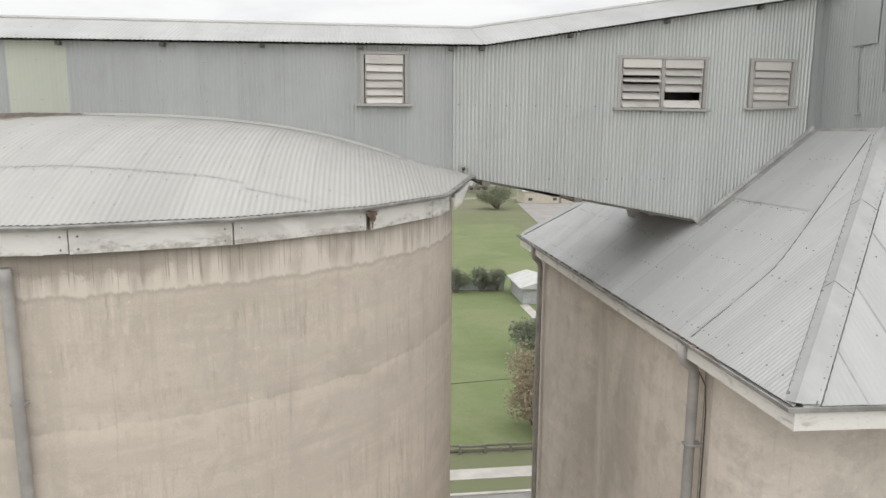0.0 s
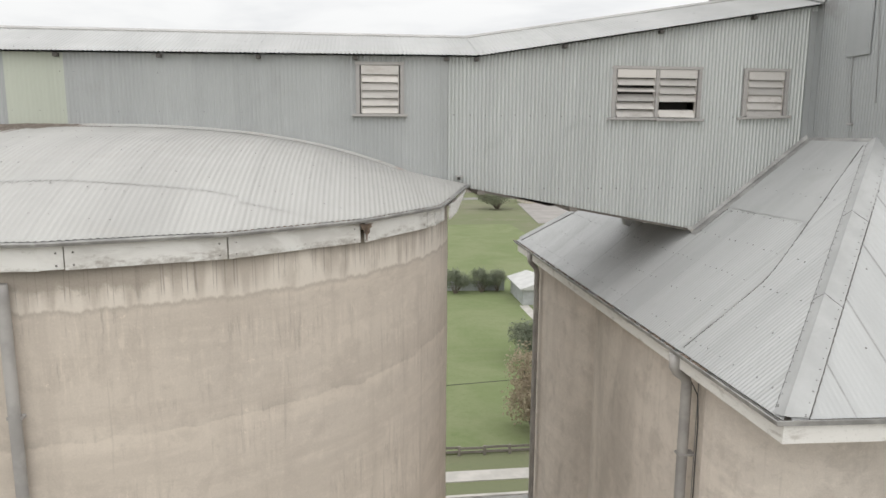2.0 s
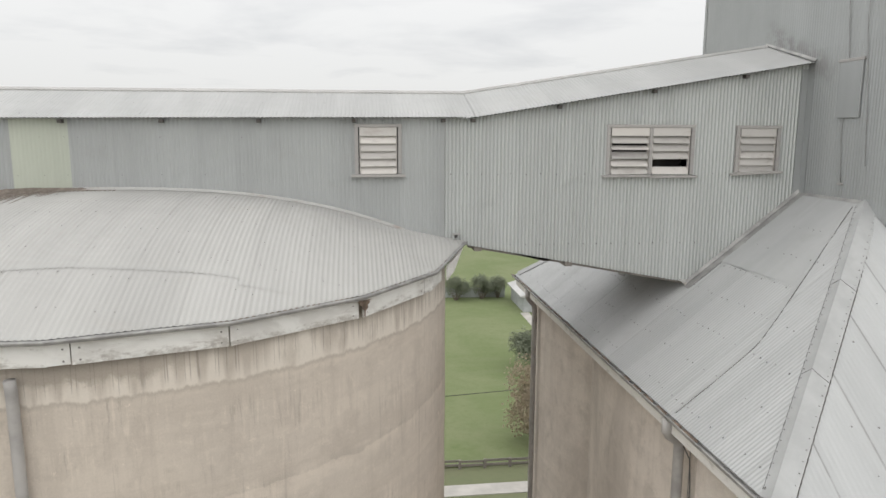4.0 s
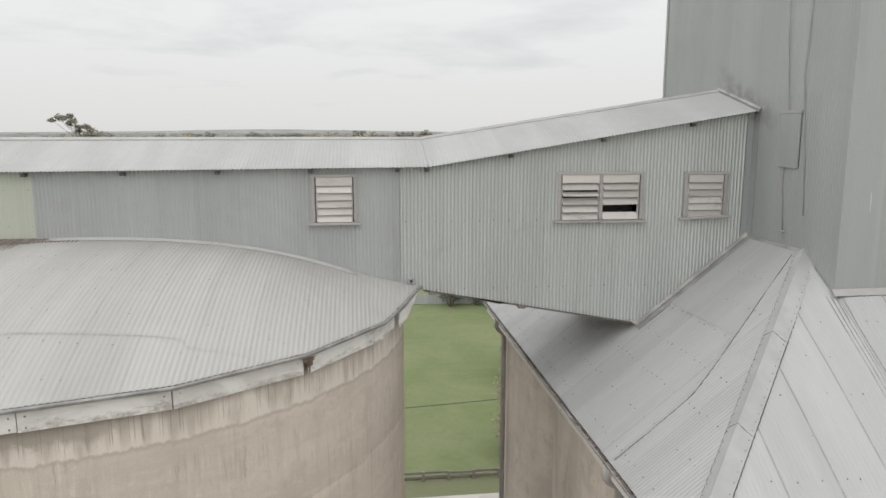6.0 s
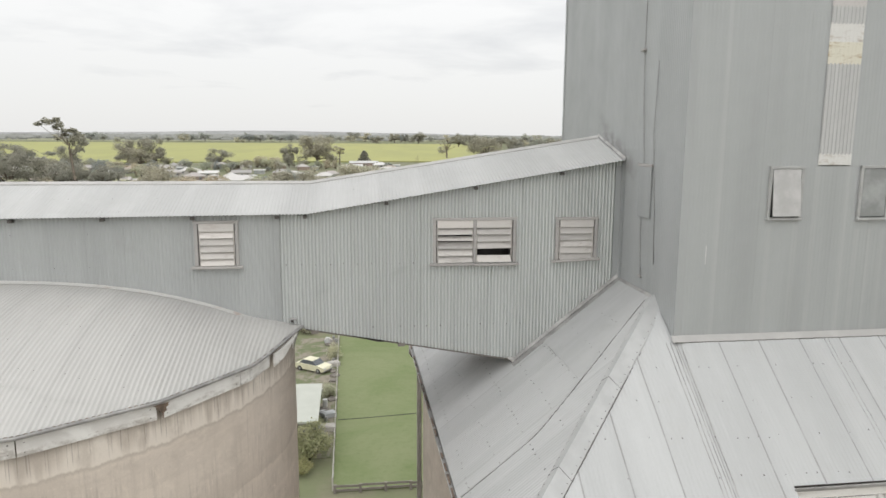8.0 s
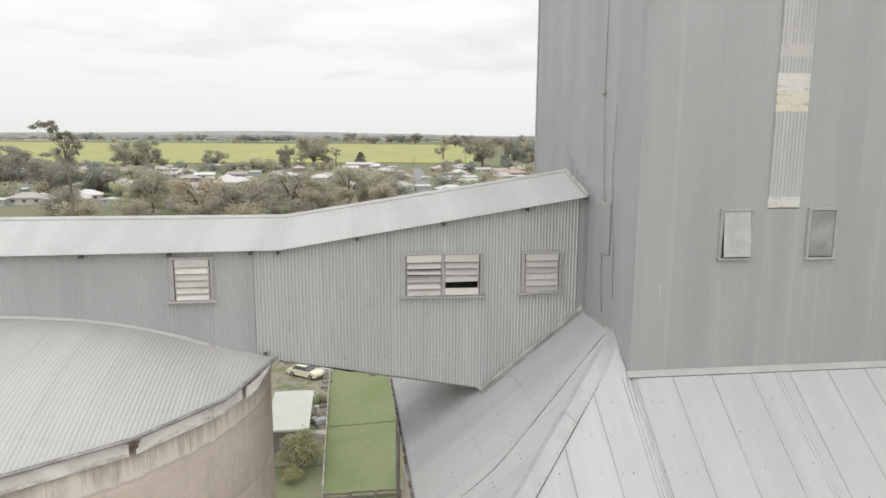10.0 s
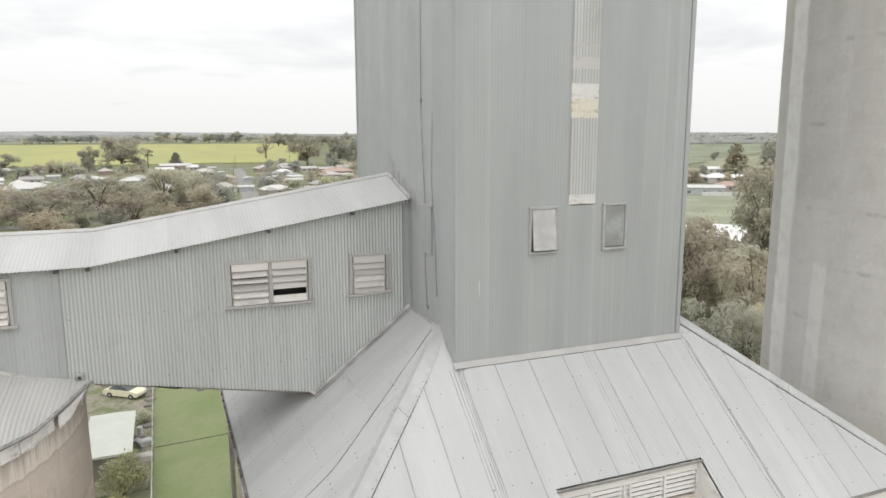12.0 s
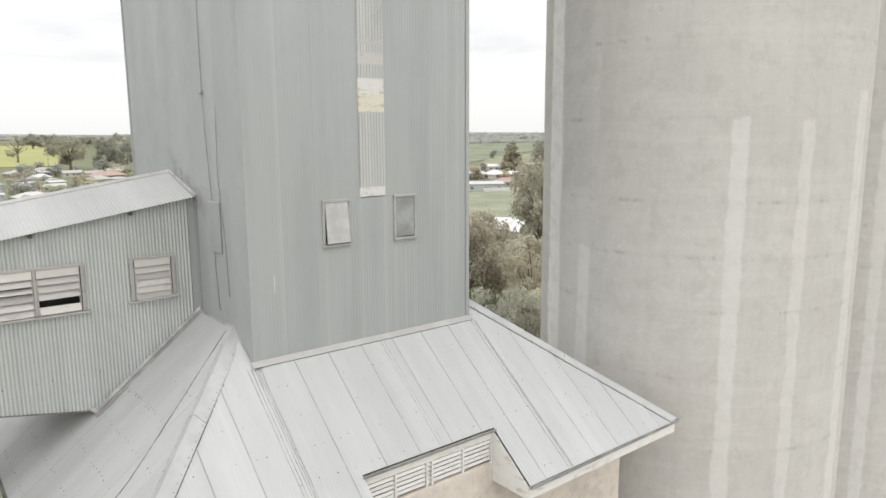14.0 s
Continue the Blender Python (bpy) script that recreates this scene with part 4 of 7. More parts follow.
for a, lo_ in ((e0, 23.41), (e1, 23.50), (Vector((2.40, 13.60, 23.94)), 23.86)):
    for off in (0.0, 0.03):
        v += [(a.x - 0.055 - off, a.y + off * 0.4, lo_), (a.x - 0.055 - off, a.y + off * 0.4, a.z - 0.055)]
mesh_ob("fascia_board", v, [(0, 4, 5, 1), (2, 3, 7, 6), (0, 2, 6, 4), (1, 5, 7, 3), (4, 8, 9, 5), (6, 7, 11, 10), (4, 6, 10, 8), (5, 9, 11, 7), (0, 1, 3, 2), (8, 10, 11, 9)], M_FASCIA, silo, "short raked white fascia end board")
box_part("flashing_end", (2.17, 13.74, 24.10, 2.32, 13.84, 24.155), M_DULL, sroof)
# a near-black block paints the shade inside the open end
box_part("open_end", (2.20, 13.728, 24.07, 2.26, 13.745, 24.125), M_DARK, sroof, "dark block drawn as the shade in the open flashing end", None, 0.0)

pa = radians(-85.3)
px, py = SILO[0] + (SILO_R + 0.10) * math.cos(pa), SILO[1] + (SILO_R + 0.10) * math.sin(pa)
dp = pipe("downpipe", [(px, py, 0.0), (px, py, 10.0), (px, py, 22.9), (px, py - 0.005, 23.1), (px, py - 0.02, 23.25)], 0.072, M_PIPE, silo, "grey round downpipe", 12)
for z in (21.62, 17.0, 13.0, 9.0, 5.0):
    box_part("pipe_bracket", (px - 0.09, py - 0.02, z - 0.02, px + 0.09, py + 0.1, z + 0.02), M_PIPE, dp)

# ---- block of bins with a hipped roof ----
block = thing("bin_block", "beige concrete storage bin block under a hipped steel roof", "silo")


def arc(cx, cy, r, a0, a1, n=10):
    return [(cx + r * math.cos(radians(a0 + (a1 - a0) * i / n)), cy + r * math.sin(radians(a0 + (a1 - a0) * i / n))) for i in range(n + 1)]


BX0, BX1, BY0, BY1, BR = 5.80, 19.28, 8.55, 20.85, 1.7
outline = []


def bulge(p, q, depth, n=12):
    """Points of a wall that swells outward between two creases."""
    p, q = Vector(p), Vector(q)
    d = (q - p).normalized()
    o = Vector((d.y, -d.x))
    return [tuple(p.lerp(q, i / n) + o * depth * (1 - (2 * i / n - 1) ** 2)) for i in range(1, n)]


outline += arc(BX0 + BR, BY0 + BR, BR, 180, 270)
outline += arc(BX1 - 0.6, BY0 + 0.6, 0.6, 270, 360, 6)
outline += arc(BX1 - BR, BY1 - BR, BR, 0, 90)
outline += [(BX0 + 0.02, BY1)]
outline += bulge((BX0 + 0.02, BY1), (BX0 + 0.75, 16.98), 0.22, 8)
outline += [(BX0 + 0.75, 16.98), (BX0 + 0.50, 16.9)] + bulge((BX0 + 0.50, 16.9), (BX0 + 0.16, 10.78), 0.34)
outline += [(BX0 + 0.16, 10.78), (BX0 + 0.16, 10.72)]
verts = [(x, y, -0.3) for x, y in outline] + [(x, y, 21.42) for x, y in outline]
n = len(outline)
faces = [(i, (i + 1) % n, n + (i + 1) % n, n + i) for i in range(n)] + [tuple(range(n, 2 * n)), tuple(reversed(range(n)))]
mesh_ob("wall", verts, faces, M_BLOCK, block, "stained cast concrete bin walls")

DX0, DX1, DY = 10.70, 14.17, 8.55        # cut-back in the front eave with a louvred opening


def hip_z(d):
    return REAVE + RSLOPE * d


broof = new("roof")
broof.parent = block
tilt = math.atan(RSLOPE)
sn, cs = math.sin(tilt), math.cos(tilt)
# front slope: v is the plan distance from the eave
SKEW = 0.25


def skew(u, v):
    """The front eave runs a little out of square towards the west corner."""
    return SKEW * max(0.0, 1.0 - max(0.0, u - RX0 - v - 0.42) / max(0.45, 4.9 - 1.3 * v))


front = lambda u, v, n: (u, RY0 + v + skew(u, v) - n * sn, hip_z(v) + n * cs + 0.012)
front_hi = lambda u: max(0.0, min(u - RX0, RX1 - u, TY0 - RY0 + 0.02 if TX0 - 0.02 < u < TX1 + 0.02 else 9.0))
front_lo = lambda u: (DY - RY0) if DX0 < u < DX1 else 0.0
for ua, ub, cover in ((11.27 - 7 * 0.822, 11.27, 0.822), (11.27, 15.50, 0.846), (15.50, RX1 - 0.02, 0.85)):
    corrugated("roof_sheet", front, ua, ub, lambda u: 0.0, front_hi, M_ROOF_Y, broof, 0.004, holes=[(DX0, DX1, -1.0, DY - RY0)], cover=cover, deep=0.0034, rows=6, tail=0.035 if ub < 19 else 0.0)
# west slope, u runs along y
west = lambda u, v, n: (RX0 + v - n * sn, u, hip_z(v) + n * cs + 0.012)
west_hi = lambda u: max(0.0, min(u - RY0 - SKEW, RY1 - u, TX0 - RX0 + 0.02))
corrugated("roof_sheet", west, RY0 + 0.02, RY1 - 0.02, lambda u: 0.0, west_hi, M_ROOF_X, broof, 0.003, cover=0.865, deep=0.0036)
east = lambda u, v, n: (RX1 - v + n * sn, u, hip_z(v) + n * cs + 0.012)
corrugated("roof_sheet", east, RY0 + 0.02, RY1 - 0.02, lambda u: 0.0, lambda u: max(0.0, min(u - RY0, RY1 - u, RX1 - TX1 + 0.02)), M_ROOF_X, broof, 0.0045, samples=4)
back = lambda u, v, n: (u, RY1 - v + n * sn, hip_z(v) + n * cs + 0.012)
corrugated("roof_sheet", back, RX0 + 0.02, RX1 - 0.02, lambda u: 0.0, lambda u: max(0.0, min(u - RX0, RX1 - u, RY1 - TY1)), M_ROOF_Y, broof, 0.0045, samples=4)
# deck under the sheets
E = 0.06
eave = [(RX0 + E, RY0 + SKEW + E), (DX0 - 0.01, RY0 + E), (DX0 - 0.01, DY + E), (DX1 + 0.01, DY + E), (DX1 + 0.01, RY0 + E), (RX1 - E, RY0 + E), (RX1 - E, RY1 - E), (RX0 + E, RY1 - E)]
zz = lambda x, y: hip_z(min(x - RX0, RX1 - x, y - RY0, RY1 - y)) - 0.09
hl, hr = (TX0, RY0 + SKEW + TX0 - RX0), (TX1, RY0 + RX1 - TX1)
verts = [(x, y, zz(x, y)) for x, y in eave] + [(TX0, TY0, hip_z(TY0 - RY0) - 0.34), (TX1, TY0, hip_z(TY0 - RY0) - 0.12), (hl[0], hl[1], zz(*hl) - 0.25), (*hr, zz(*hr)),
                                               (TX0, RY1 - (TX0 - RX0), zz(TX0, RY1 - (TX0 - RX0))), (TX1, RY1 - (RX1 - TX1), zz(TX1, RY1 - (RX1 - TX1)))]
faces = [(0, 1, 2, 8, 10), (2, 3, 9, 8), (3, 4, 5, 11, 9), (0, 10, 12, 7), (5, 6, 13, 11), (7, 12, 13, 6)]
mesh_ob("roof_deck", verts, faces, M_TIMBER, broof)
# hip caps: a broad bent cover on the west hip, a narrower one on the east
def hip_cap(name, a, b, width, rise, label, joints=(), lee=None):
    lee = lee or width
    a, b = Vector(a), Vector(b)
    flat = math.hypot(b.x - a.x, b.y - a.y)
    d = (b - a).normalized()
    side = Vector((d.y, -d.x, 0)).normalized()
    down = RSLOPE * width / math.sqrt(2) * 0.98
    fall = down * lee / width
    marks = [0.0, *joints, 1.0]
    for s, (f0, f1) in enumerate(zip(marks, marks[1:])):
        verts, faces = [], []
        lift = 0.005 * s
        for i in range(9):
            f = f0 + (f1 + (0.012 if f1 < 1 else 0) - f0) * i / 8
            for o, z in ((-lee, -fall - 0.012), (-lee, -fall), (-lee * 0.28, rise * 0.45 - fall * 0.28), (0, rise * 0.8), (width * 0.28, rise * 0.45 - down * 0.28), (width, -down), (width, -down - 0.012)):
                p = a.lerp(b, max(f, (abs(o) + 0.02) / flat))
                verts.append(p + side * o + Vector((0, 0, z + 0.042 + lift + 0.003 * noise.noise(p * 3 + Vector((o * 9, 0, 0))))))
        for i in range(8):
            for k in range(6):
                p = i * 7 + k
                faces.append((p, p + 7, p + 8, p + 1))
        piece = mesh_ob(name, verts, faces, M_HIPCAP, broof, label)
        rows = []
        for i in range(12):
            f = max(f0 + (f1 - f0) * (i + 0.5) / 12, width / flat)
            for o, z in ((-lee * 0.84, fall), (width * 0.84, down)):
                p = a.lerp(b, f) + side * o
                rows.append((p.x, p.y, p.z - z * 0.84 + 0.046 + lift))
        screws("cap_screws", rows, piece)
        # dark beads paint the shade line under both cap edges
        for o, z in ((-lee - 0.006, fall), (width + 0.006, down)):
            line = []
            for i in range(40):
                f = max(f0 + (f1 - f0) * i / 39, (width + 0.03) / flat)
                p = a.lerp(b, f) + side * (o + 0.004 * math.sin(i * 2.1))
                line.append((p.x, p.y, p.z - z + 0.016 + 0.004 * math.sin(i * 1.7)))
            pipe("cap_edge_gap", line, 0.008, M_JOINT_SHADE, piece, "", 5)
        if s:
            f = f0
            p0 = a.lerp(b, f) - side * lee
            ptop = a.lerp(b, f)
            p1 = a.lerp(b, f) + side * width
            pipe("cap_joint", [(p0.x, p0.y, p0.z - fall + 0.035 + lift), (ptop.x, ptop.y, ptop.z + rise * 0.8 + 0.033 + lift), (p1.x, p1.y, p1.z - down + 0.035 + lift)], 0.006, M_JOINT_SHADE, piece, "", 5)


hip_cap("hip_cap", (RX0 - 0.02, RY0 + SKEW - 0.02, hip_z(-0.02)), (TX0, RY0 + SKEW + TX0 - RX0, hip_z(TX0 - RX0)), 0.24, 0.05, "broad pale folded hip flashing", (0.35, 0.655), 0.14)
hip_cap("hip_cap", (RX1 + 0.02, RY0 - 0.02, hip_z(-0.02)), (TX1, RY0 + RX1 - TX1, hip_z(RX1 - TX1)), 0.17, 0.05, "pale folded hip flashing", (0.5,))
hip_cap("hip_cap", (RX0 + 0.05, RY1 - 0.05, hip_z(0.05)), (TX0, RY1 - (TX0 - RX0), hip_z(TX0 - RX0)), 0.2, 0.05, "pale folded hip flashing")
hip_cap("hip_cap", (RX1 - 0.05, RY1 - 0.05, hip_z(0.05)), (TX1, RY1 - (RX1 - TX1), hip_z(RX1 - TX1)), 0.2, 0.05, "pale folded hip flashing")
pts = []
for r in range(8):
    v = 0.22 + r * 0.55
    for i in range(80):
        u = RX0 + 0.1 + i * 0.1905
        if front_lo(u) + 0.05 < v < front_hi(u) - 0.3 and random.random() < 0.36:
            p = front(u, v + random.uniform(-0.02, 0.02), 0.010)
            pts.append(p)
screws("roof_screws", pts, broof, 0.013, 0.011, normal=(0, -sn, cs))
pts = []
for r in range(8):
    v = 0.22 + r * 0.55
    for i in range(75):
        u = RY0 + 0.1 + i * 0.1905
        if 0.05 < v < west_hi(u) - 0.35 and random.random() < 0.62:
            pts.append(west(u, v + random.uniform(-0.02, 0.02), 0.010))
screws("roof_screws", pts, broof, 0.015, 0.012, normal=(-sn, 0, cs))
# valley flashing against the gallery wall, and a flat tray at its head
def strip(name, pts_a, pts_b, material, parent, label="", n=12, thick=0.004):
    verts, faces = [], []
    for i in range(n + 1):
        f = i / n
        a, b = Vector(pts_a[0]).lerp(Vector(pts_a[1]), f), Vector(pts_b[0]).lerp(Vector(pts_b[1]), f)
        w = Vector((0, 0, 0.004 * noise.noise(a * 2.3)))
        verts += [a + w, b + w, b + w - Vector((0, 0, thick)), a + w - Vector((0, 0, thick))]
    for i in range(n):
        p = i * 4
        faces += [(p, p + 1, p + 5, p + 4), (p + 1, p + 2, p + 6, p + 5), (p + 2, p + 3, p + 7, p + 6), (p + 3, p, p + 4, p + 7)]
    return mesh_ob(name, verts, faces, material, parent, label)


wz = lambda x: hip_z(x - RX0) + 0.03
strip("valley_flashing", ((7.20, WALL_Y - 0.03, wz(7.20) + 0.10), (TX0, WALL_Y - 0.03, wz(TX0) + 0.10)), ((7.20, WALL_Y - 0.07, wz(7.20) + 0.03), (TX0, WALL_Y - 0.07, wz(TX0) + 0.03)), M_DULL, broof, "dull valley flashing")
strip("valley_flashing", ((7.15, WALL_Y - 0.05, wz(7.15) + 0.012), (TX0, WALL_Y - 0.05, wz(TX0) + 0.012)), ((7.15, WALL_Y - 0.26, wz(7.15)), (TX0, WALL_Y - 0.26, wz(TX0))), M_DULL, broof)
strip("valley_tray", ((7.86, WALL_Y - 0.1, wz(7.86) + 0.002), (TX0, WALL_Y - 0.1, wz(TX0) + 0.002)), ((7.88, 11.16, wz(7.88) - 0.004), (TX0, 12.16, wz(TX0) - 0.004)), M_ROOF_X, broof, "flat grey valley tray sheet")
# a dull bead is drawn as the shadow gap along the tray edge
pipe("tray_edge_gap", [(7.855 + 0.003 * math.sin(i * 1.9), 13.4 - 2.2 * i / 20, wz(7.855) - 0.016) for i in range(21)], 0.006, M_DULL, broof, "", 5)
# base flashing around the tower
zb = hip_z(TY0 - RY0)
strip("base_flashing", ((TX0 - 0.06, TY0 - 0.012, zb + 0.05), (TX1 + 0.05, TY0 - 0.012, zb + 0.05)), ((TX0 - 0.06, TY0 - 0.11, zb - 0.055), (TX1 + 0.05, TY0 - 0.11, zb - 0.055)), M_RIDGE, broof, "pale apron flashing at the tower foot")
strip("base_flashing", ((TX0 - 0.012, 11.9, hip_z(TX0 - RX0) + 0.05), (TX0 - 0.012, WALL_Y, hip_z(TX0 - RX0) + 0.05)), ((TX0 - 0.05, 11.9, hip_z(TX0 - RX0 - 0.05) + 0.035), (TX0 - 0.05, WALL_Y, hip_z(TX0 - RX0 - 0.05) + 0.035)), M_DULL, broof)

# dark bead put in as the shade below the apron's edge
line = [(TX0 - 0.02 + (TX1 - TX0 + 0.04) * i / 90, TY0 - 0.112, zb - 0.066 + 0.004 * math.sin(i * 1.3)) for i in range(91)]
pipe("apron_edge_gap", line, 0.008, M_JOINT_SHADE, broof, "", 5)
for xs, r in ((9.46, 0.007), (9.53, 0.007), (9.60, 0.007), (9.70, 0.007), (12.66, 0.005), (12.74, 0.004), (15.44, 0.007), (15.57, 0.007)):
    v0 = front_lo(xs) + 0.02
    line = [front(xs + 0.004 * math.sin(i * 0.7), v0 + (min(front_hi(xs), 3.42) - 0.03 - v0) * i / 30, 0.0085) for i in range(31)]
    pipe("standing_rib", line, r, M_DULL, broof, "raised sheet rib", 5)

# eaves: fascia boards, gutters
def eaves(path, parent):
    f = sweep("fascia", [(x, y, REAVE - 0.31) for x, y in path], [(-0.035, 0.0), (0.0, 0.0), (0.0, 0.27), (-0.035, 0.27)], M_WHITE, parent, "peeling white painted fascia")
    g = sweep("gutter", [(x, y, REAVE - 0.055) for x, y in path], [(0.002, 0.0), (0.085, 0.0), (0.105, 0.07), (0.09, 0.075), (0.075, 0.015), (0.002, 0.015)], M_DULL, parent, "dull grey eaves gutter")
    return f, g


o = 0.03
eaves([(DX1, RY1 - o), (RX0 + o, RY1 - o), (RX0 + o, RY0 + SKEW + o), (DX0, RY0 + o)], block)
eaves([(DX1, RY0 + o), (RX1 - o, RY0 + o), (RX1 - o, RY1 - o), (DX1, RY1 - o)], block)
# rusted lip on the west gutter
for i in range(26):
    y = RY0 + 1.0 + i * 0.54
    if random.random() < 0.85:
        box_part("rust_patch", (RX0 - 0.083, y, REAVE + random.uniform(-0.03, 0.005), RX0 - 0.040, y + random.uniform(0.2, 0.53), REAVE + 0.026), M_RUST, block, "", None, 0.0)
# soffit closing wall to eave
bm = bmesh.new()
box(bm, RX0 + 0.06, RY0 + SKEW + 0.07, REAVE - 0.30, BX0 + 0.5, RY1 - 0.06, REAVE - 0.27)
part("soffit", bm, M_TIMBER, block)
for xa, xb, ya in ((RX0 + 0.06, DX0 - 0.04, RY0 + SKEW + 0.08), (DX1 + 0.04, RX1 - 0.06, RY0 + 0.06)):
    v = [(x, y, REAVE - z) for z in (0.262, 0.232) for x, y in ((xa, ya), (xb, RY0 + 0.06), (xb, BY0 + 0.5), (xa, BY0 + 0.5))]
    mesh_ob("soffit", v, [(3, 2, 1, 0), (4, 5, 6, 7), (0, 1, 5, 4), (1, 2, 6, 5), (2, 3, 7, 6), (3, 0, 4, 7)], M_TIMBER, block)
# louvred opening in the cut-back
vent = new("vent_louvre")
vent.parent = block
VY = 8.66
vz1 = hip_z(DY - RY0) - 0.06
box_part("head_board", (DX0 + 0.02, DY + 0.04, vz1 - 0.20, DX1 - 0.02, DY + 0.075, vz1 - 0.0), M_WHITE, vent, "white painted head board")
sweep("gutter", [(DX0 - 0.02, DY + 0.02, vz1 + 0.0), (DX1 + 0.02, DY + 0.02, vz1 + 0.0)], [(0.002, 0.0), (0.085, 0.0), (0.105, 0.06), (0.09, 0.065), (0.075, 0.012), (0.002, 0.012)], M_DULL, vent)
for j in range(5):
    z = vz1 - 0.26 - j * 0.098
    bm = bmesh.new()
    box(bm, -(DX1 - DX0) / 2 + 0.065, -0.006, -0.034, (DX1 - DX0) / 2 - 0.065, 0.006, 0.034, bevel=0.002)
    bmesh.ops.transform(bm, matrix=Matrix.Translation(((DX0 + DX1) / 2 + 0.015, VY - 0.05, z)) @ Matrix.Rotation(radians(-30), 4, "X") @ Matrix.Rotation(radians(random.uniform(-0.15, 0.15)), 4, "Y"), verts=bm.verts)
    part("slat", bm, M_VENT, vent)
for x in (DX0 + 0.05, 11.5, 12.30, 12.44, 13.3, DX1 - 0.04):
    box_part("upright", (x - 0.025, VY - 0.10, vz1 - 0.75, x + 0.025, VY + 0.02, vz1 - 0.18), M_VENT, vent)
# added near-black panel stands for the shade behind the slats
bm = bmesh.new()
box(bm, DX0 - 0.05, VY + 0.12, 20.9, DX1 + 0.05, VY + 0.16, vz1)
part("shade_panel", bm, M_DARK, vent)
box_part("sill_wall", (DX0 - 0.1, BY0 - 0.006, 20.6, DX1 + 0.1, VY + 0.3, vz1 - 0.74), M_BLOCK, vent)
for x, s in ((DX0, 1), (DX1, -1)):
    z0, z1 = REAVE - 0.3, vz1 + 0.04
    v = [(x, RY0 + 0.05, REAVE - 0.31), (x, DY + 0.3, REAVE - 0.31), (x, DY + 0.3, hip_z(DY + 0.3 - RY0) - 0.05), (x, RY0 + 0.05, hip_z(0.05) - 0.05)]
    v += [(p[0] + s * 0.025, p[1], p[2]) for p in v]
    mesh_ob("cheek", v, [(0, 1, 2, 3), (7, 6, 5, 4), (0, 4, 5, 1), (1, 5, 6, 2), (2, 6, 7, 3), (3, 7, 4, 0)], M_WHITE, vent, "white cheek board")
# downpipes
px2, py2 = BX0 - 0.12, 10.68
d1 = pipe("downpipe", [(RX0 - 0.02, 10.55, REAVE - 0.06), (RX0 - 0.02, 10.55, REAVE - 0.30), (RX0 + 0.04, 10.57, REAVE - 0.38), (px2 - 0.05, 10.66, REAVE - 0.52), (px2, py2, REAVE - 0.64), (px2, py2, 12), (px2, py2, 0)], 0.09, M_PIPE, block, "grey round downpipe", 12)
for z in (19.6, 15, 11, 7):
    box_part("pipe_bracket", (px2 - 0.098, py2 - 0.098, z - 0.02, px2 + 0.2, py2 + 0.098, z + 0.02), M_PIPE, d1)
pipe("conduit", [(px2 - 0.02, 10.48, REAVE - 0.55), (px2 + 0.06, 10.40, REAVE - 0.75), (px2 + 0.08, 10.37, REAVE - 1.2), (px2 + 0.08, 10.37, 0)], 0.010, M_CABLE, block, "thin black conduit", 6)
pipe("downpipe", [(RX0 - 0.02, 20.25, REAVE - 0.06), (RX0 - 0.02, 20.25, REAVE - 0.3), (RX0 + 0.06, 20.3, REAVE - 0.42), (BX0 - 0.18, 20.42, REAVE - 0.58), (BX0 - 0.14, 20.45, REAVE - 0.75), (BX0 - 0.14, 20.45, 0)], 0.08, M_PIPE, block, "grey round downpipe", 12)
# a lifted sheet lap that curves up the west slope
verts, faces = [], []
for i in range(49):
    f = i / 48
    x = 5.46 + (9.5 - 5.46) * f
    bend = x - 6.85
    y = 10.45 + 0.30 * (bend + math.sqrt(bend * bend + 0.05)) + 0.015 * noise.noise(Vector((x * 2.6, 3, 0)))
    z = hip_z(x - RX0) + 0.014
    hh = 0.020 * (0.7 + 0.6 * noise.noise(Vector((x * 3, 9, 0))))
    verts += [(x, y - 0.012, z + hh + 0.006), (x, y + 0.10, z + 0.006), (x, y - 0.013, z + hh - 0.004), (x, y + 0.09, z + 0.001)]
for i in range(48):
    p = i * 4
    faces += [(p, p + 4, p + 5, p + 1), (p + 2, p + 3, p + 7, p + 6), (p, p + 2, p + 6, p + 4)]
mesh_ob("lifted_lap", verts, faces, M_ROOF_X, broof, "curled sheet lap")
# this dark bead paints the shade inside the open lap
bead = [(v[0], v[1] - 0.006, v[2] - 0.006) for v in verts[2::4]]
pipe("lap_shadow_gap", bead, 0.009, M_JOINT_SHADE, broof, "dark open lap edge", 5)
for y in (10.75,):
    pipe("crease_joint", [(BX0 + 0.13, y, 0), (BX0 + 0.13, y, 21.1)], 0.008, M_DULL, block, "", 6)

# ---- elevator tower ----
tower = thing("elevator_tower", "tall grey corrugated steel elevator tower rising above the bins", "tower")
twall = new("wall")
twall.parent = tower
TWH = [(11.36, 11.96, 26.62, 27.54), (13.22, 13.76, 26.60, 27.55)]
t_lo = zb - 0.12
strip_holes = [(12.30, 12.945, 27.58, TOP - 1.0)]
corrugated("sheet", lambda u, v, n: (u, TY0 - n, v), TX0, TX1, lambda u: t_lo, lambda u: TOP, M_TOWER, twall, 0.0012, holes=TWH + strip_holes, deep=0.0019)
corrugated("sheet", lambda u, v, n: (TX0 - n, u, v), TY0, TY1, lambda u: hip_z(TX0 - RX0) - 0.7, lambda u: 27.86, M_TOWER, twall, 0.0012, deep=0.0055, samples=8)
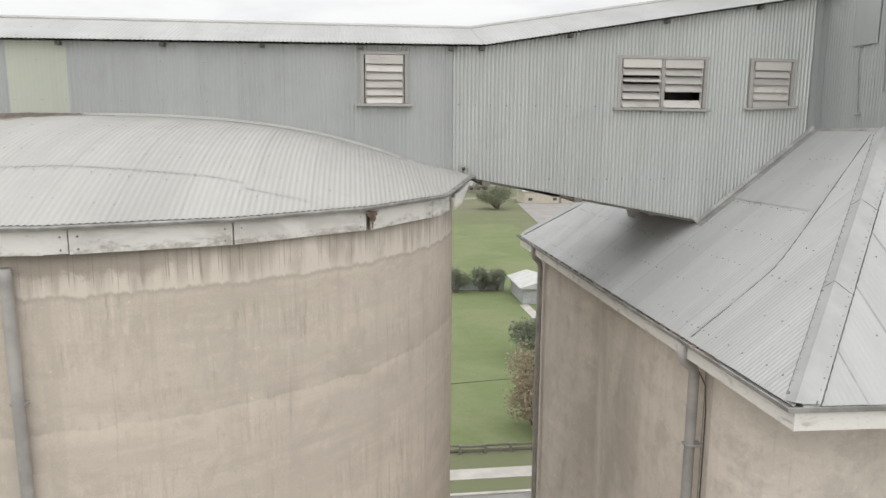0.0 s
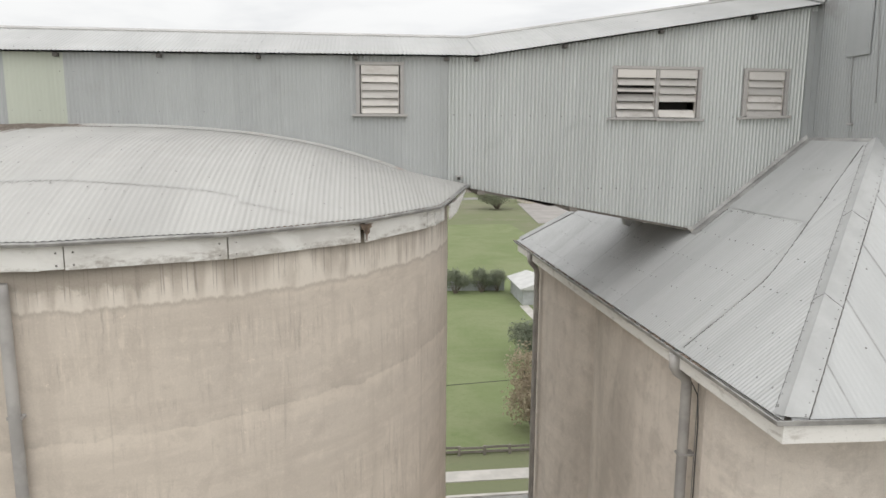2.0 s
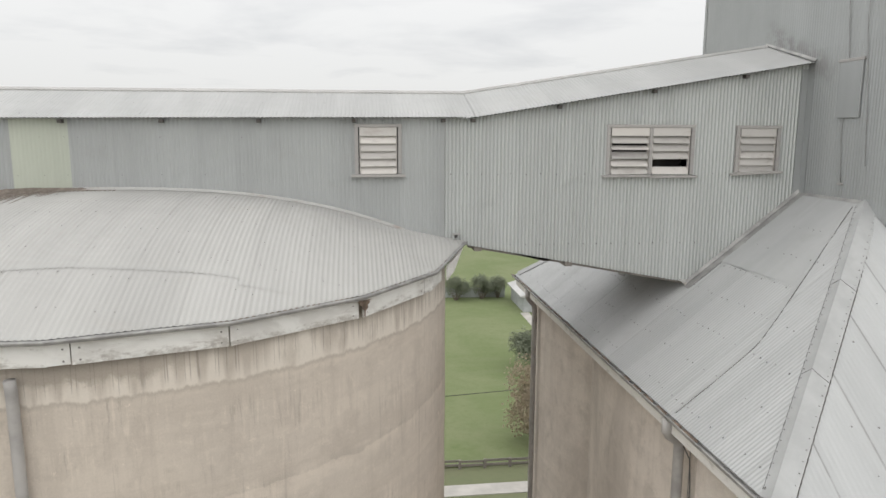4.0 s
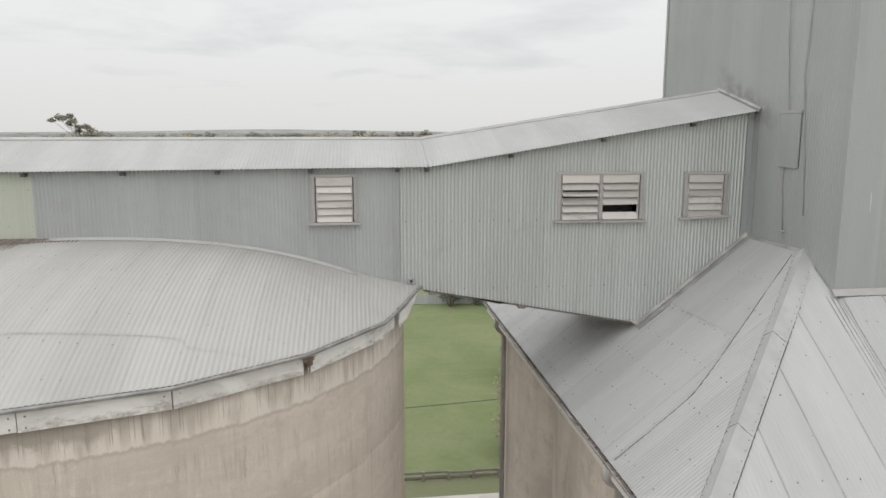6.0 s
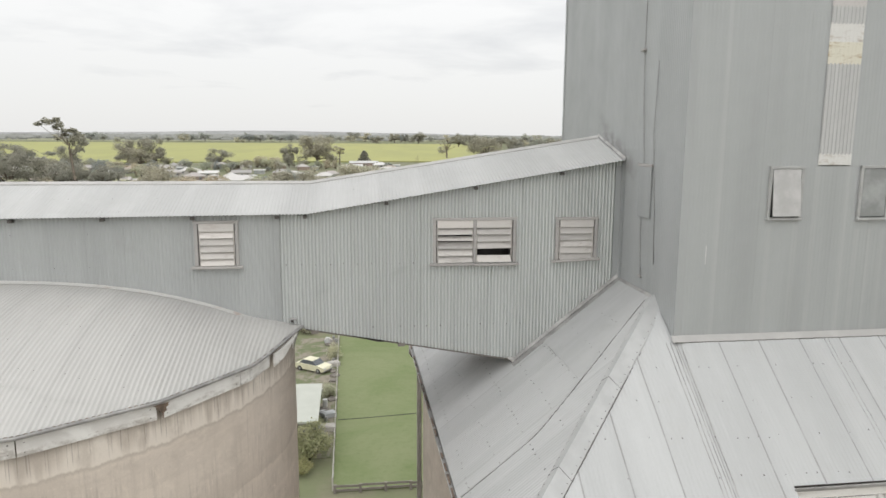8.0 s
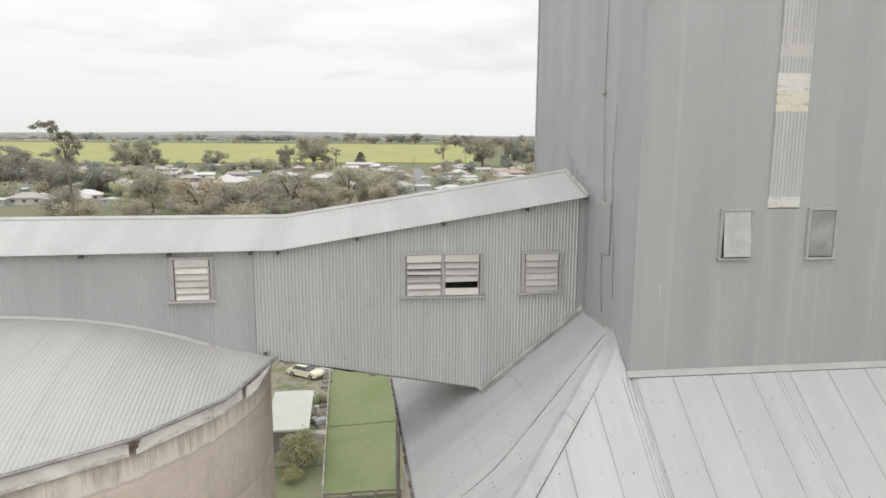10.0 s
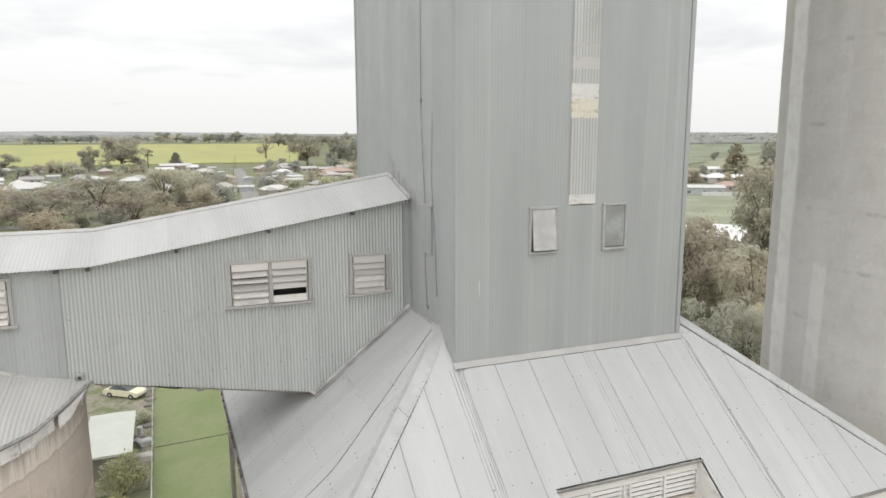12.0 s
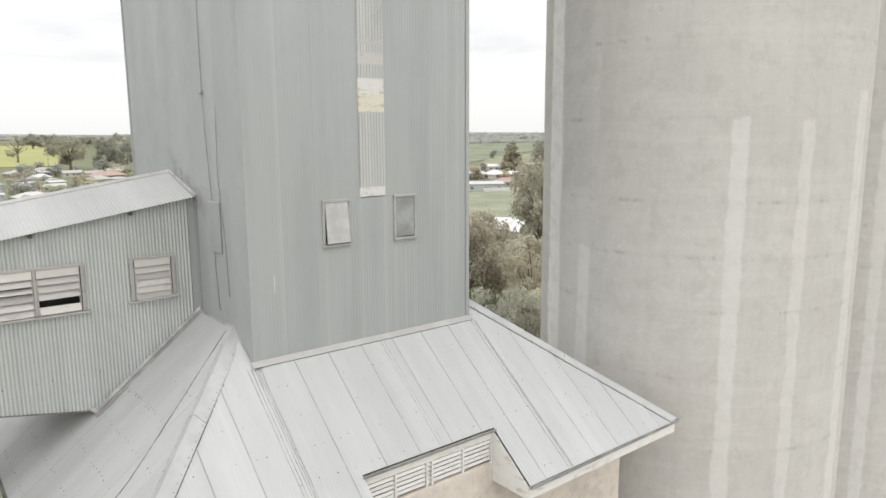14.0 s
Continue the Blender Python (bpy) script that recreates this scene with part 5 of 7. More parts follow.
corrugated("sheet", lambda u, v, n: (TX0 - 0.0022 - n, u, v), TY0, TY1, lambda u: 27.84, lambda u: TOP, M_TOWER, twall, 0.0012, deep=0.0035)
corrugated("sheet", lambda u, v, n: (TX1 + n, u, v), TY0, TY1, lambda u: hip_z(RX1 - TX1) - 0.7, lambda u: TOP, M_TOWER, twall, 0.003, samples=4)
corrugated("sheet", lambda u, v, n: (u, TY1 + n, v), TX0, TX1, lambda u: hip_z(RY1 - TY1) - 0.6, lambda u: TOP, M_TOWER, twall, 0.003, samples=4)
for x, y, sx, sy in ((TX0, TY0, -1, -1), (TX1, TY0, 1, -1), (TX0, TY1, -1, 1), (TX1, TY1, 1, 1)):
    bm = bmesh.new()
    e = 0.014
    box(bm, x + sx * e, y + sy * e, t_lo + 0.05, x - sx * 0.10, y + sy * (e + 0.003), TOP)
    box(bm, x + sx * e, y + sy * e, t_lo + 0.05, x + sx * (e + 0.003), y - sy * 0.10, TOP)
    part("corner_flashing", bm, M_TOWER, tower)
bm = bmesh.new()
box(bm, TX0 - 0.2, TY0 - 0.2, TOP, TX1 + 0.2, TY1 + 0.2, TOP + 0.12)
part("roof", bm, M_FLASH, tower)
# translucent strip: panels of unequal age, one bare white patch
z = 27.60
lengths = [(0.20, M_PATCH), (1.65, M_CLEAR), (0.38, M_CREAM_PATCH), (0.34, M_PATCH), (0.30, M_CLEAR), (0.24, M_OLD_PATCH), (0.20, M_CLEAR), (0.10, M_OLD_PATCH), (1.8, M_CLEAR), (2.0, M_CLEAR), (2.0, M_CLEAR), (1.6, M_CLEAR), (1.9, M_CLEAR)]
for i, (h, mt) in enumerate(lengths):
    a, b = z, min(z + h, TOP - 1.0)
    corrugated("translucent_panel", lambda u, v, n, i=i, mt=mt: (u, TY0 - 0.004 - 0.002 * (i % 3) - n * (1.0 if mt is M_CLEAR else 0.3), v), 12.28, 12.96, lambda u: a, lambda u: b + 0.02, mt, twall, 0.0, cover=1.0)
    z = b
bm = bmesh.new()
box(bm, TX0 + 0.1, TY0 + 0.5, t_lo + 0.4, TX1 - 0.1, TY0 + 0.53, TOP - 0.1)
part("inner_lining", bm, M_DULL, tower)


def tower_window(x0, x1, z0, z1, open_deg, pane, label):
    w = new("awning_window")
    w.parent = tower
    tagged(w, label)
    y = TY0 - 0.012
    for d in ((x0 - 0.05, y - 0.03, z0 - 0.04, x0 + 0.01, y + 0.05, z1 + 0.03), (x1 - 0.01, y - 0.03, z0 - 0.04, x1 + 0.05, y + 0.05, z1 + 0.03),
              (x0 - 0.05, y - 0.035, z1 - 0.01, x1 + 0.05, y + 0.05, z1 + 0.045), (x0 - 0.06, y - 0.06, z0 - 0.055, x1 + 0.06, y + 0.05, z0 - 0.005)):
        box_part("frame", d, M_WFRAME, w)
    bm = bmesh.new()
    box(bm, x0 + 0.02, -0.012, z0 - z1 + 0.02, x1 - 0.02, 0.012, -0.015, bevel=0.003)
    bmesh.ops.transform(bm, matrix=Matrix.Translation((0, y - 0.005, z1)) @ Matrix.Rotation(radians(-open_deg), 4, "X"), verts=bm.verts)
    part("pane", bm, pane, w)


tower_window(11.36, 11.96, 26.62, 27.54, 6, M_PANE, "dusty pale awning window standing ajar")
tower_window(13.22, 13.76, 26.60, 27.55, 0, M_GLASS, "closed window with dark dusty glass")
box_part("scratch_mark", (10.148, TY0 - 0.0065, 25.74, 10.164, TY0 - 0.004, 26.09), M_HROOF_WHITE_PAINT, tower, "thin white scratch in the paint", None, 0.0)
# service fittings on the west face
ax = TX0 - 0.02
for pts in ([(ax, 12.86, 40), (ax, 12.88, 29.9), (ax - 0.01, 12.80, 29.0), (ax, 12.62, 27.4), (ax, 12.66, 26.1), (ax, 12.55, 25.2)],
            [(ax, 12.16, 29.6), (ax - 0.01, 12.22, 28.2), (ax, 12.02, 26.6), (ax, 11.94, 25.56)]):
    pipe("cable", pts, 0.007, M_STEEL, tower, "thin sagging cable", 6)
box_part("cable_clip", (ax - 0.05, 12.80, 29.85, ax + 0.01, 12.98, 29.90), M_FRAME, tower)
box_part("cover_panel", (TX0 - 0.04, 12.22, 26.45, TX0 - 0.008, 12.84, 27.52), M_TOWER, tower, "dull grey cover panel")
box_part("cover_panel", (TX0 - 0.05, 12.19, 27.50, TX0 - 0.008, 12.90, 27.56), M_FRAME, tower)
box_part("corner_flashing", (9.47, WALL_Y - 0.022, 24.80, TX0 - 0.012, WALL_Y - 0.016, 27.46), M_TOWER, tower, "flat steel flashing in the inner corner", None, 0.002)
box_part("corner_flashing", (TX0 - 0.020, 13.65, 24.90, TX0 - 0.014, WALL_Y - 0.024, 27.52), M_TOWER, tower, "flat steel flashing in the inner corner", None, 0.002)
box_part("cable_clip", (ax - 0.04, 12.48, 25.17, ax + 0.01, 12.62, 25.21), M_FRAME, tower)
# soaker flashing where the gallery roof dies into the tower
strip("soaker", ((TX0 - 0.016, EAVE_Y - 0.05, gallery_eave(TX0) + 0.075), (TX0 - 0.016, RIDGE_Y, gallery_ridge(TX0) + 0.075)), ((TX0 - 0.055, EAVE_Y - 0.05, gallery_eave(TX0) + 0.022), (TX0 - 0.05, RIDGE_Y, gallery_ridge(TX0) + 0.03)), M_DULL, tower, "dull step flashing")

# ---- tall silos ----
for i, (cx, cy) in enumerate(((25.754, 11.03), (36.2, 11.03))):
    s = thing("tall_concrete_silo", "tall round grey concrete silo with pale patched cracks", "silo", "tall silos")
    tube("wall", cx, cy, 5.065, -0.3, 44.0, M_TALL, s, 128, 30, "pale grey cast concrete", 0.015)
    tube("roof_slab", cx, cy, 5.2, 44.0, 44.3, M_TALL, s, 64)
# concrete web that closes the gap between the two
web = box_part("silo_web", (30.6, 10.5, -0.3, 31.4, 11.6, 43.9), M_TALL, None)
tagged(web, "concrete web wall joining the tall silos", "wall", kind="structure")

# ---- ground, roads and fields ----
k = Nodes("ground_grass")
gx = k.noise(k.ob, 0.012, 6.0, 0.6)
gy = k.noise(k.ob, 0.16, 6.0, 0.65, 0.4)
gz = k.noise(k.ob, 2.2, 5.0, 0.7)
c = k.mix(k.step(gx, 0.38, 0.62), (0.15, 0.172, 0.092), (0.18, 0.182, 0.122))
c = k.mix(k.math("MULTIPLY", k.step(gy, 0.45, 0.72), 0.65), c, (0.225, 0.20, 0.155))
c = k.mix(k.math("MULTIPLY", k.step(gz, 0.45, 0.8), 0.5), c, (0.13, 0.145, 0.09))
M_GRASS = k.done(c, 0.95, 0.0, gz, 0.4, 0.05, 0.1)
k = Nodes("paddock_grass")
gy = k.noise(k.ob, 0.10, 7.0, 0.68, 0.6)
gz = k.noise(k.ob, 2.0, 6.0, 0.75)
band = k.noise(k.scaled(k.ob, (0.05, 0.6, 1.0)), 1.0, 4.0)
c = k.mix(k.step(gy, 0.36, 0.64), (0.155, 0.19, 0.09), (0.195, 0.22, 0.12))
c = k.mix(k.math("MULTIPLY", k.step(band, 0.5, 0.75), 0.4), c, (0.20, 0.215, 0.125))
c = k.mix(k.math("MULTIPLY", k.step(gz, 0.45, 0.78), 0.45), c, (0.11, 0.15, 0.06))
M_PADDOCK = k.done(c, 0.95, 0.0, gz, 0.5, 0.06, 0.1)
k = Nodes("canola")
gz = k.noise(k.scaled(k.ob, (0.02, 0.004, 1.0)), 1.0, 5.0)
gy = k.noise(k.ob, 0.35, 5.0, 0.7)
c = k.mix(k.step(gz, 0.35, 0.65), (0.335, 0.335, 0.145), (0.295, 0.302, 0.14))
c = k.mix(k.math("MULTIPLY", k.step(gy, 0.45, 0.8), 0.35), c, (0.29, 0.29, 0.11))
M_CANOLA = k.done(c, 0.9, 0.0, gy, 0.5, 0.4, 0.1)
M_CROP = plain("green_crop", (0.225, 0.245, 0.175), 0.95, 0.0, 0.3, 0.02, 0.1)
M_CROP2 = plain("pale_crop", (0.27, 0.275, 0.19), 0.95, 0.0, 0.3, 0.02, 0.1)
M_GRAVEL = plain("gravel_yard", (0.27, 0.25, 0.225), 0.95, 0.0, 0.3, 0.5, 0.1)
M_ASPHALT = plain("asphalt", (0.25, 0.245, 0.235), 0.9, 0.0, 0.2, 0.4, 0.2)
M_LOT = plain("grey_gravel_lot", (0.31, 0.295, 0.28), 0.95, 0.0, 0.12, 0.2, 0.1)
M_DIRT = plain("pale_dirt", (0.33, 0.29, 0.24), 0.95, 0.0, 0.3, 0.3, 0.1)

k = Nodes("patchy_yard")
ya = k.noise(k.ob, 0.5, 6.0, 0.7, 0.5)
yb = k.noise(k.ob, 3.0, 5.0, 0.7)
c = k.mix(k.step(ya, 0.42, 0.58), (0.14, 0.16, 0.09), (0.25, 0.225, 0.185))
c = k.mix(k.math("MULTIPLY", k.step(yb, 0.45, 0.75), 0.5), c, (0.12, 0.125, 0.08))
M_YARD = k.done(c, 0.95, 0.0, yb, 0.4, 0.05, 0.1)
bm = bmesh.new()
bmesh.ops.create_circle(bm, cap_ends=True, radius=4900, segments=96)
tagged(part("ground", bm, M_GRASS), "flat green grass and farm land", "ground", kind="structure")


def slab(name, x0, y0, x1, y1, h, material, label, category, kind="structure", low=-0.2):
    bm = bmesh.new()
    box(bm, x0, y0, low, x1, y1, h)
    return tagged(part(name, bm, material), label, category, kind=kind)


def road(name, pts, width, material, label, h=0.05, category="road"):
    ob = sweep(name, [(x, y, 0) for x, y in pts], [(-width / 2, -0.1), (width / 2, -0.1), (width / 2, h), (-width / 2, h)], material)
    return tagged(ob, label, category, kind="structure")


slab("pavement", -60, -60, 70, 37.0, 0.04, M_GRAVEL, "pale gravel yard around the silos", "yard")
road("road", [(-160, 40.7), (160, 40.7)], 7.0, M_ASPHALT, "grey asphalt street beside the yard", 0.05)
road("kerb", [(-120, 44.35), (120, 44.35)], 0.28, M_SLAB, "pale concrete kerb", 0.16, "kerb")
road("footpath", [(-120, 47.3), (120, 47.3)], 1.55, M_SLAB, "pale concrete footpath between grass verges", 0.06, "path")
slab("paddock", 1.75, 50.9, 42.0, 186.0, 0.10, M_PADDOCK, "green mown paddock", "ground")
M_OVAL = plain("pale_turf", (0.262, 0.278, 0.200), 0.95, 0.0, 0.18, 0.06, 0.1)
oval_pts = [(112, 172), (152, 158), (196, 162), (268, 206), (292, 232), (262, 258), (216, 268), (160, 250), (120, 206)]
v = [(x, y, -0.1) for x, y in oval_pts] + [(x, y, 0.1) for x, y in oval_pts]
tagged(mesh_ob("sports_oval", v, [(i, (i + 1) % 9, 9 + (i + 1) % 9, 9 + i) for i in range(9)] + [tuple(range(9, 18))], M_OVAL), "flat pale green sports ground", "ground", kind="structure")
# crops are standing plants, so the fields are raised beds of them
def field(name, pts, h, material, label):
    v = [(x, y, -0.1) for x, y in pts] + [(x, y, h) for x, y in pts]
    n = len(pts)
    f = [(i, (i + 1) % n, n + (i + 1) % n, n + i) for i in range(n)] + [tuple(range(n, 2 * n))]
    return tagged(mesh_ob(name, v, f, material), label, "field", kind="stuff")


field("canola_field", [(-1500, 640), (-600, 650), (40, 705), (125, 690), (330, 1500), (300, 1900), (-2400, 2350)], 1.2, M_CANOLA, "broad yellow flowering canola field")
field("canola_field", [(-2600, 2500), (-200, 2300), (700, 2900), (-2600, 3300)], 1.2, M_CROP2, "distant pale green crop")
field("crop_field", [(420, 480), (1000, 900), (2200, 2100), (900, 2400), (300, 900)], 0.6, M_CROP, "dull green crop field")
field("crop_field", [(360, 400), (640, 420), (900, 760), (520, 560)], 0.5, M_CROP2, "pale stubble field")
field("crop_field", [(1100, 900), (2600, 1400), (3300, 2900), (2300, 2100)], 0.5, M_CROP2, "pale green crop field")
road("road", [(35.5, 300), (41.5, 326), (53, 470), (60, 560), (62, 600)], 8.0, M_ASPHALT, "grey residential street running to the fields", 0.06)
road("road", [(-420, 598), (-120, 606), (60, 606), (260, 598), (600, 560)], 7.0, M_ASPHALT, "cross street along the edge of town", 0.06)
road("road", [(-200, 232), (-40, 250), (60, 262), (150, 270)], 8.0, M_ASPHALT, "grey residential street", 0.06)
lot = [(50.2, 187), (112, 187), (118, 241), (57, 241)]
tagged(mesh_ob("gravel_lot", [(x, y, z) for z in (-0.1, 0.12) for x, y in lot], [(0, 1, 5, 4), (1, 2, 6, 5), (2, 3, 7, 6), (3, 0, 4, 7), (4, 5, 6, 7)], M_LOT), "flat grey gravel lot behind the paddock", "yard", kind="structure")
road("road", [(330, 420), (520, 470), (800, 560)], 7.0, M_DIRT, "pale country road", 0.06)
pipe_ob = pipe("irrigation_pipe", [(1.9, 65.0, 0.13), (5, 65.25, 0.12), (8.5, 65.6, 0.13), (14, 66.3, 0.12), (24, 67.6, 0.13)], 0.035, M_CABLE, None, "", 6)
tagged(pipe_ob, "thin dark pipe lying across the paddock grass", "pipe")

# ---- trees ----
M_LEAF_GUM = leafy("gum_leaves", (0.236, 0.231, 0.190), (0.268, 0.262, 0.216), (0.278, 0.269, 0.226))
M_LEAF_GREEN = leafy("green_leaves", (0.224, 0.234, 0.179), (0.266, 0.271, 0.212), (0.283, 0.281, 0.224))
M_LEAF_BROWN = leafy("brown_leaves", (0.240, 0.222, 0.178), (0.272, 0.252, 0.204), (0.264, 0.246, 0.200))
M_LEAF_EDGE = leafy("paddock_gum_leaves", (0.162, 0.162, 0.140), (0.194, 0.192, 0.167), (0.200, 0.197, 0.173))
# the grey of distance haze is put into this leaf colour
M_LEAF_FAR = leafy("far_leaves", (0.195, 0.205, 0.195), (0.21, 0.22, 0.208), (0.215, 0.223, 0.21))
M_LEAF_OLIVE = leafy("olive_leaves", (0.165, 0.171, 0.094), (0.220, 0.220, 0.132), (0.231, 0.220, 0.143))
M_LEAF_DARK = leafy("dark_leaves", (0.127, 0.138, 0.099), (0.165, 0.176, 0.127), (0.176, 0.182, 0.138))
M_LEAF_RUSSET = leafy("russet_leaves", (0.180, 0.156, 0.120), (0.234, 0.198, 0.156), (0.216, 0.198, 0.150))
M_LEAF_MASS = leafy("park_gum_leaves", (0.192, 0.188, 0.156), (0.232, 0.225, 0.190), (0.243, 0.233, 0.197))
M_LEAF_DRY = leafy("park_brown_leaves", (0.209, 0.190, 0.154), (0.246, 0.225, 0.184), (0.232, 0.215, 0.177))
M_BARK = plain("bark", (0.20, 0.17, 0.14), 0.9, 0.0, 0.4, 3.0, 0.1)


def leaves(name, blobs, leaf, per, material, parent, seed):
    """A crown of many small leaf sprays gathered in clumps."""
    rng = np.random.default_rng(seed)
    verts, faces = [], []
    for (cx, cy, cz), (rx, ry, rz) in blobs:
        d = rng.normal(size=(per, 3))
        d /= np.linalg.norm(d, axis=1)[:, None]
        r = rng.uniform(0.25, 1.0, per)[:, None] ** 0.5
        lump = 1 + 0.28 * np.sin(d[:, :1] * 5.1 + d[:, 1:2] * 4.3 + cx * 3)
        p = d * r * lump * (rx, ry, rz) + (cx, cy, cz)
        face = d + rng.normal(0, 0.75, size=(per, 3)) + (0, 0, 0.55)
        a = np.cross(face, rng.normal(size=(per, 3)))
        a /= np.linalg.norm(a, axis=1)[:, None]
        b = np.cross(face, a)
        b /= np.linalg.norm(b, axis=1)[:, None]
        s = leaf * rng.uniform(0.5, 1.4, (per, 1))
        for q, u, w in zip(p, a * s, b * s * 0.6):
            n = len(verts)
            verts += [q - u, q + w, q + u, q - w]
            faces.append((n, n + 1, n + 2, n + 3))
    return mesh_ob(name, verts, faces, material, parent)


def limb(verts, faces, a, b, r0, r1, sides=6):
    a, b = Vector(a), Vector(b)
    d = (b - a).normalized()
    u = d.cross(Vector((0.3, 1, 0.2))).normalized()
    w = d.cross(u)
    n = len(verts)
    for p, r in ((a, r0), (b, r1)):
        for i in range(sides):
            t = 2 * math.pi * i / sides
            verts.append(p + (u * math.cos(t) + w * math.sin(t)) * r)
    for i in range(sides):
        j = (i + 1) % sides
        faces.append((n + i, n + j, n + sides + j, n + sides + i))


def make_tree(name, label, kind, seed, material, leaf=0.30, per=210):
    """A tree ten metres high, to be scaled. kind: round, gum, tall, shrub, conifer, bare."""
    rnd = random.Random(seed)
    t = thing(name, label, "tree" if kind != "shrub" else "shrub")
    verts, faces, blobs = [], [], []
    if kind == "conifer":
        limb(verts, faces, (0, 0, -0.2), (0, 0, 9.5), 0.3, 0.05)
        for i in range(13):
            z = 1.2 + i * 0.68
            r = 3.0 * (1 - i / 14) ** 0.8
            for j in range(5):
                w = rnd.uniform(0, 6.28)
                blobs.append(((r * 0.6 * math.cos(w), r * 0.6 * math.sin(w), z + rnd.uniform(-0.2, 0.2)), (r * 0.5, r * 0.5, 0.45)))
        per = per // 2
    elif kind == "lean":
        limb(verts, faces, (0.9, 0, -0.2), (0.7, 0, 4.5), 0.14, 0.11, 8)
        limb(verts, faces, (0.7, 0, 4.5), (0.45, 0, 7.4), 0.11, 0.08, 8)
        for bx, by, bz, br in ((-1.7, 0, 9.3, 0.26), (-1.25, 0.2, 9.55, 0.34), (-0.8, -0.2, 9.5, 0.34), (-0.35, 0.1, 9.65, 0.3), (-0.1, -0.1, 9.25, 0.36), (-0.5, 0.2, 9.0, 0.26), (0.25, 0, 8.75, 0.3), (0.1, 0.3, 8.4, 0.24),
                               (0.75, -0.1, 8.8, 0.32), (1.05, 0.2, 8.5, 0.4), (1.35, 0, 8.1, 0.36), (0.9, -0.3, 8.1, 0.42), (1.5, 0.1, 7.7, 0.36), (1.0, 0.1, 7.6, 0.42), (0.6, 0.3, 7.9, 0.3), (1.25, -0.2, 7.2, 0.36)):
            limb(verts, faces, (0.45, 0, 7.4 if bz > 8.2 else 6.4), (bx, by, bz), 0.028, 0.01, 5)
            blobs.append(((bx, by, bz), (br * 1.05, br * 1.05, br * 0.7)))
    elif kind == "shrub":
        for i in range(11):
            w, r = rnd.uniform(0, 6.28), rnd.uniform(0.5, 3.6)
            z = rnd.uniform(2.0, 7.4) * (1 - 0.05 * r)
            limb(verts, faces, (0.2 * math.cos(w), 0.2 * math.sin(w), -0.2), (r * math.cos(w), r * math.sin(w), z), 0.16, 0.05, 5)
            blobs.append(((r * math.cos(w), r * math.sin(w), z), (2.0, 2.0, 1.8)))
    else:
        fork = {"round": 2.2, "gum": 2.8, "tall": 5.5, "bare": 4.0}[kind]
        lean = rnd.uniform(-0.4, 0.4)
        limb(verts, faces, (0, 0, -0.3), (lean * 0.5, 0, fork * 0.55), 0.38, 0.30, 8)
        limb(verts, faces, (lean * 0.5, 0, fork * 0.55), (lean, 0, fork), 0.30, 0.24, 8)
        count = {"round": 14, "gum": 20, "tall": 7, "bare": 12}[kind]
        spread = {"round": 3.6, "gum": 4.4, "tall": 2.6, "bare": 3.4}[kind]
        for i in range(count):
            w = i * 2.4 + rnd.uniform(-0.5, 0.5)
            r = spread * math.sqrt(rnd.uniform(0.05, 1.0))
            z = {"round": rnd.uniform(2.9, 8.9), "gum": rnd.uniform(3.0, 9.2), "tall": rnd.uniform(5.8, 9.3), "bare": rnd.uniform(5, 9.6)}[kind] - r * 0.28
            mid = (lean + r * 0.45 * math.cos(w), r * 0.45 * math.sin(w), fork + (z - fork) * 0.55)
            tip = (lean + r * math.cos(w), r * math.sin(w), z)
            limb(verts, faces, (lean, 0, fork - rnd.uniform(0, 0.8)), mid, 0.17, 0.10)
            limb(verts, faces, mid, tip, 0.10, 0.03)
            if kind == "bare":
                for _ in range(4):
                    limb(verts, faces, mid if rnd.random() < 0.4 else tip, (tip[0] + rnd.uniform(-1.2, 1.2), tip[1] + rnd.uniform(-1.2, 1.2), tip[2] + rnd.uniform(0.2, 1.5)), 0.045, 0.01, 4)
            else:
                s = {"round": rnd.uniform(1.3, 2.1), "gum": rnd.uniform(1.15, 1.95), "tall": rnd.uniform(0.6, 1.2)}[kind]
                blobs.append((tip, (s, s, s * 0.72)))
    mesh_ob("trunk", verts, faces, M_BARK, t, "", True)
    if blobs:
        leaves("crown", blobs, leaf, per, material, t, seed)
    return t


SORTS = (("round", "round_tree", "rounded dark green town tree", "round", 1, M_LEAF_GREEN), ("round2", "round_tree", "rounded olive green town tree", "round", 2, M_LEAF_GUM),
         ("gum", "gum_tree", "spreading grey-green gum tree", "gum", 3, M_LEAF_GUM), ("gum2", "gum_tree", "open grey-green gum tree with gaps", "gum", 14, M_LEAF_GUM),
         ("brown", "autumn_tree", "brown leaved deciduous tree", "round", 6, M_LEAF_BROWN), ("shrub", "garden_shrub", "dense green garden shrub in a yard", "shrub", 7, M_LEAF_GREEN),
         ("brownshrub", "brown_shrub", "thin shrub with brownish leaves", "shrub", 8, M_LEAF_BROWN))
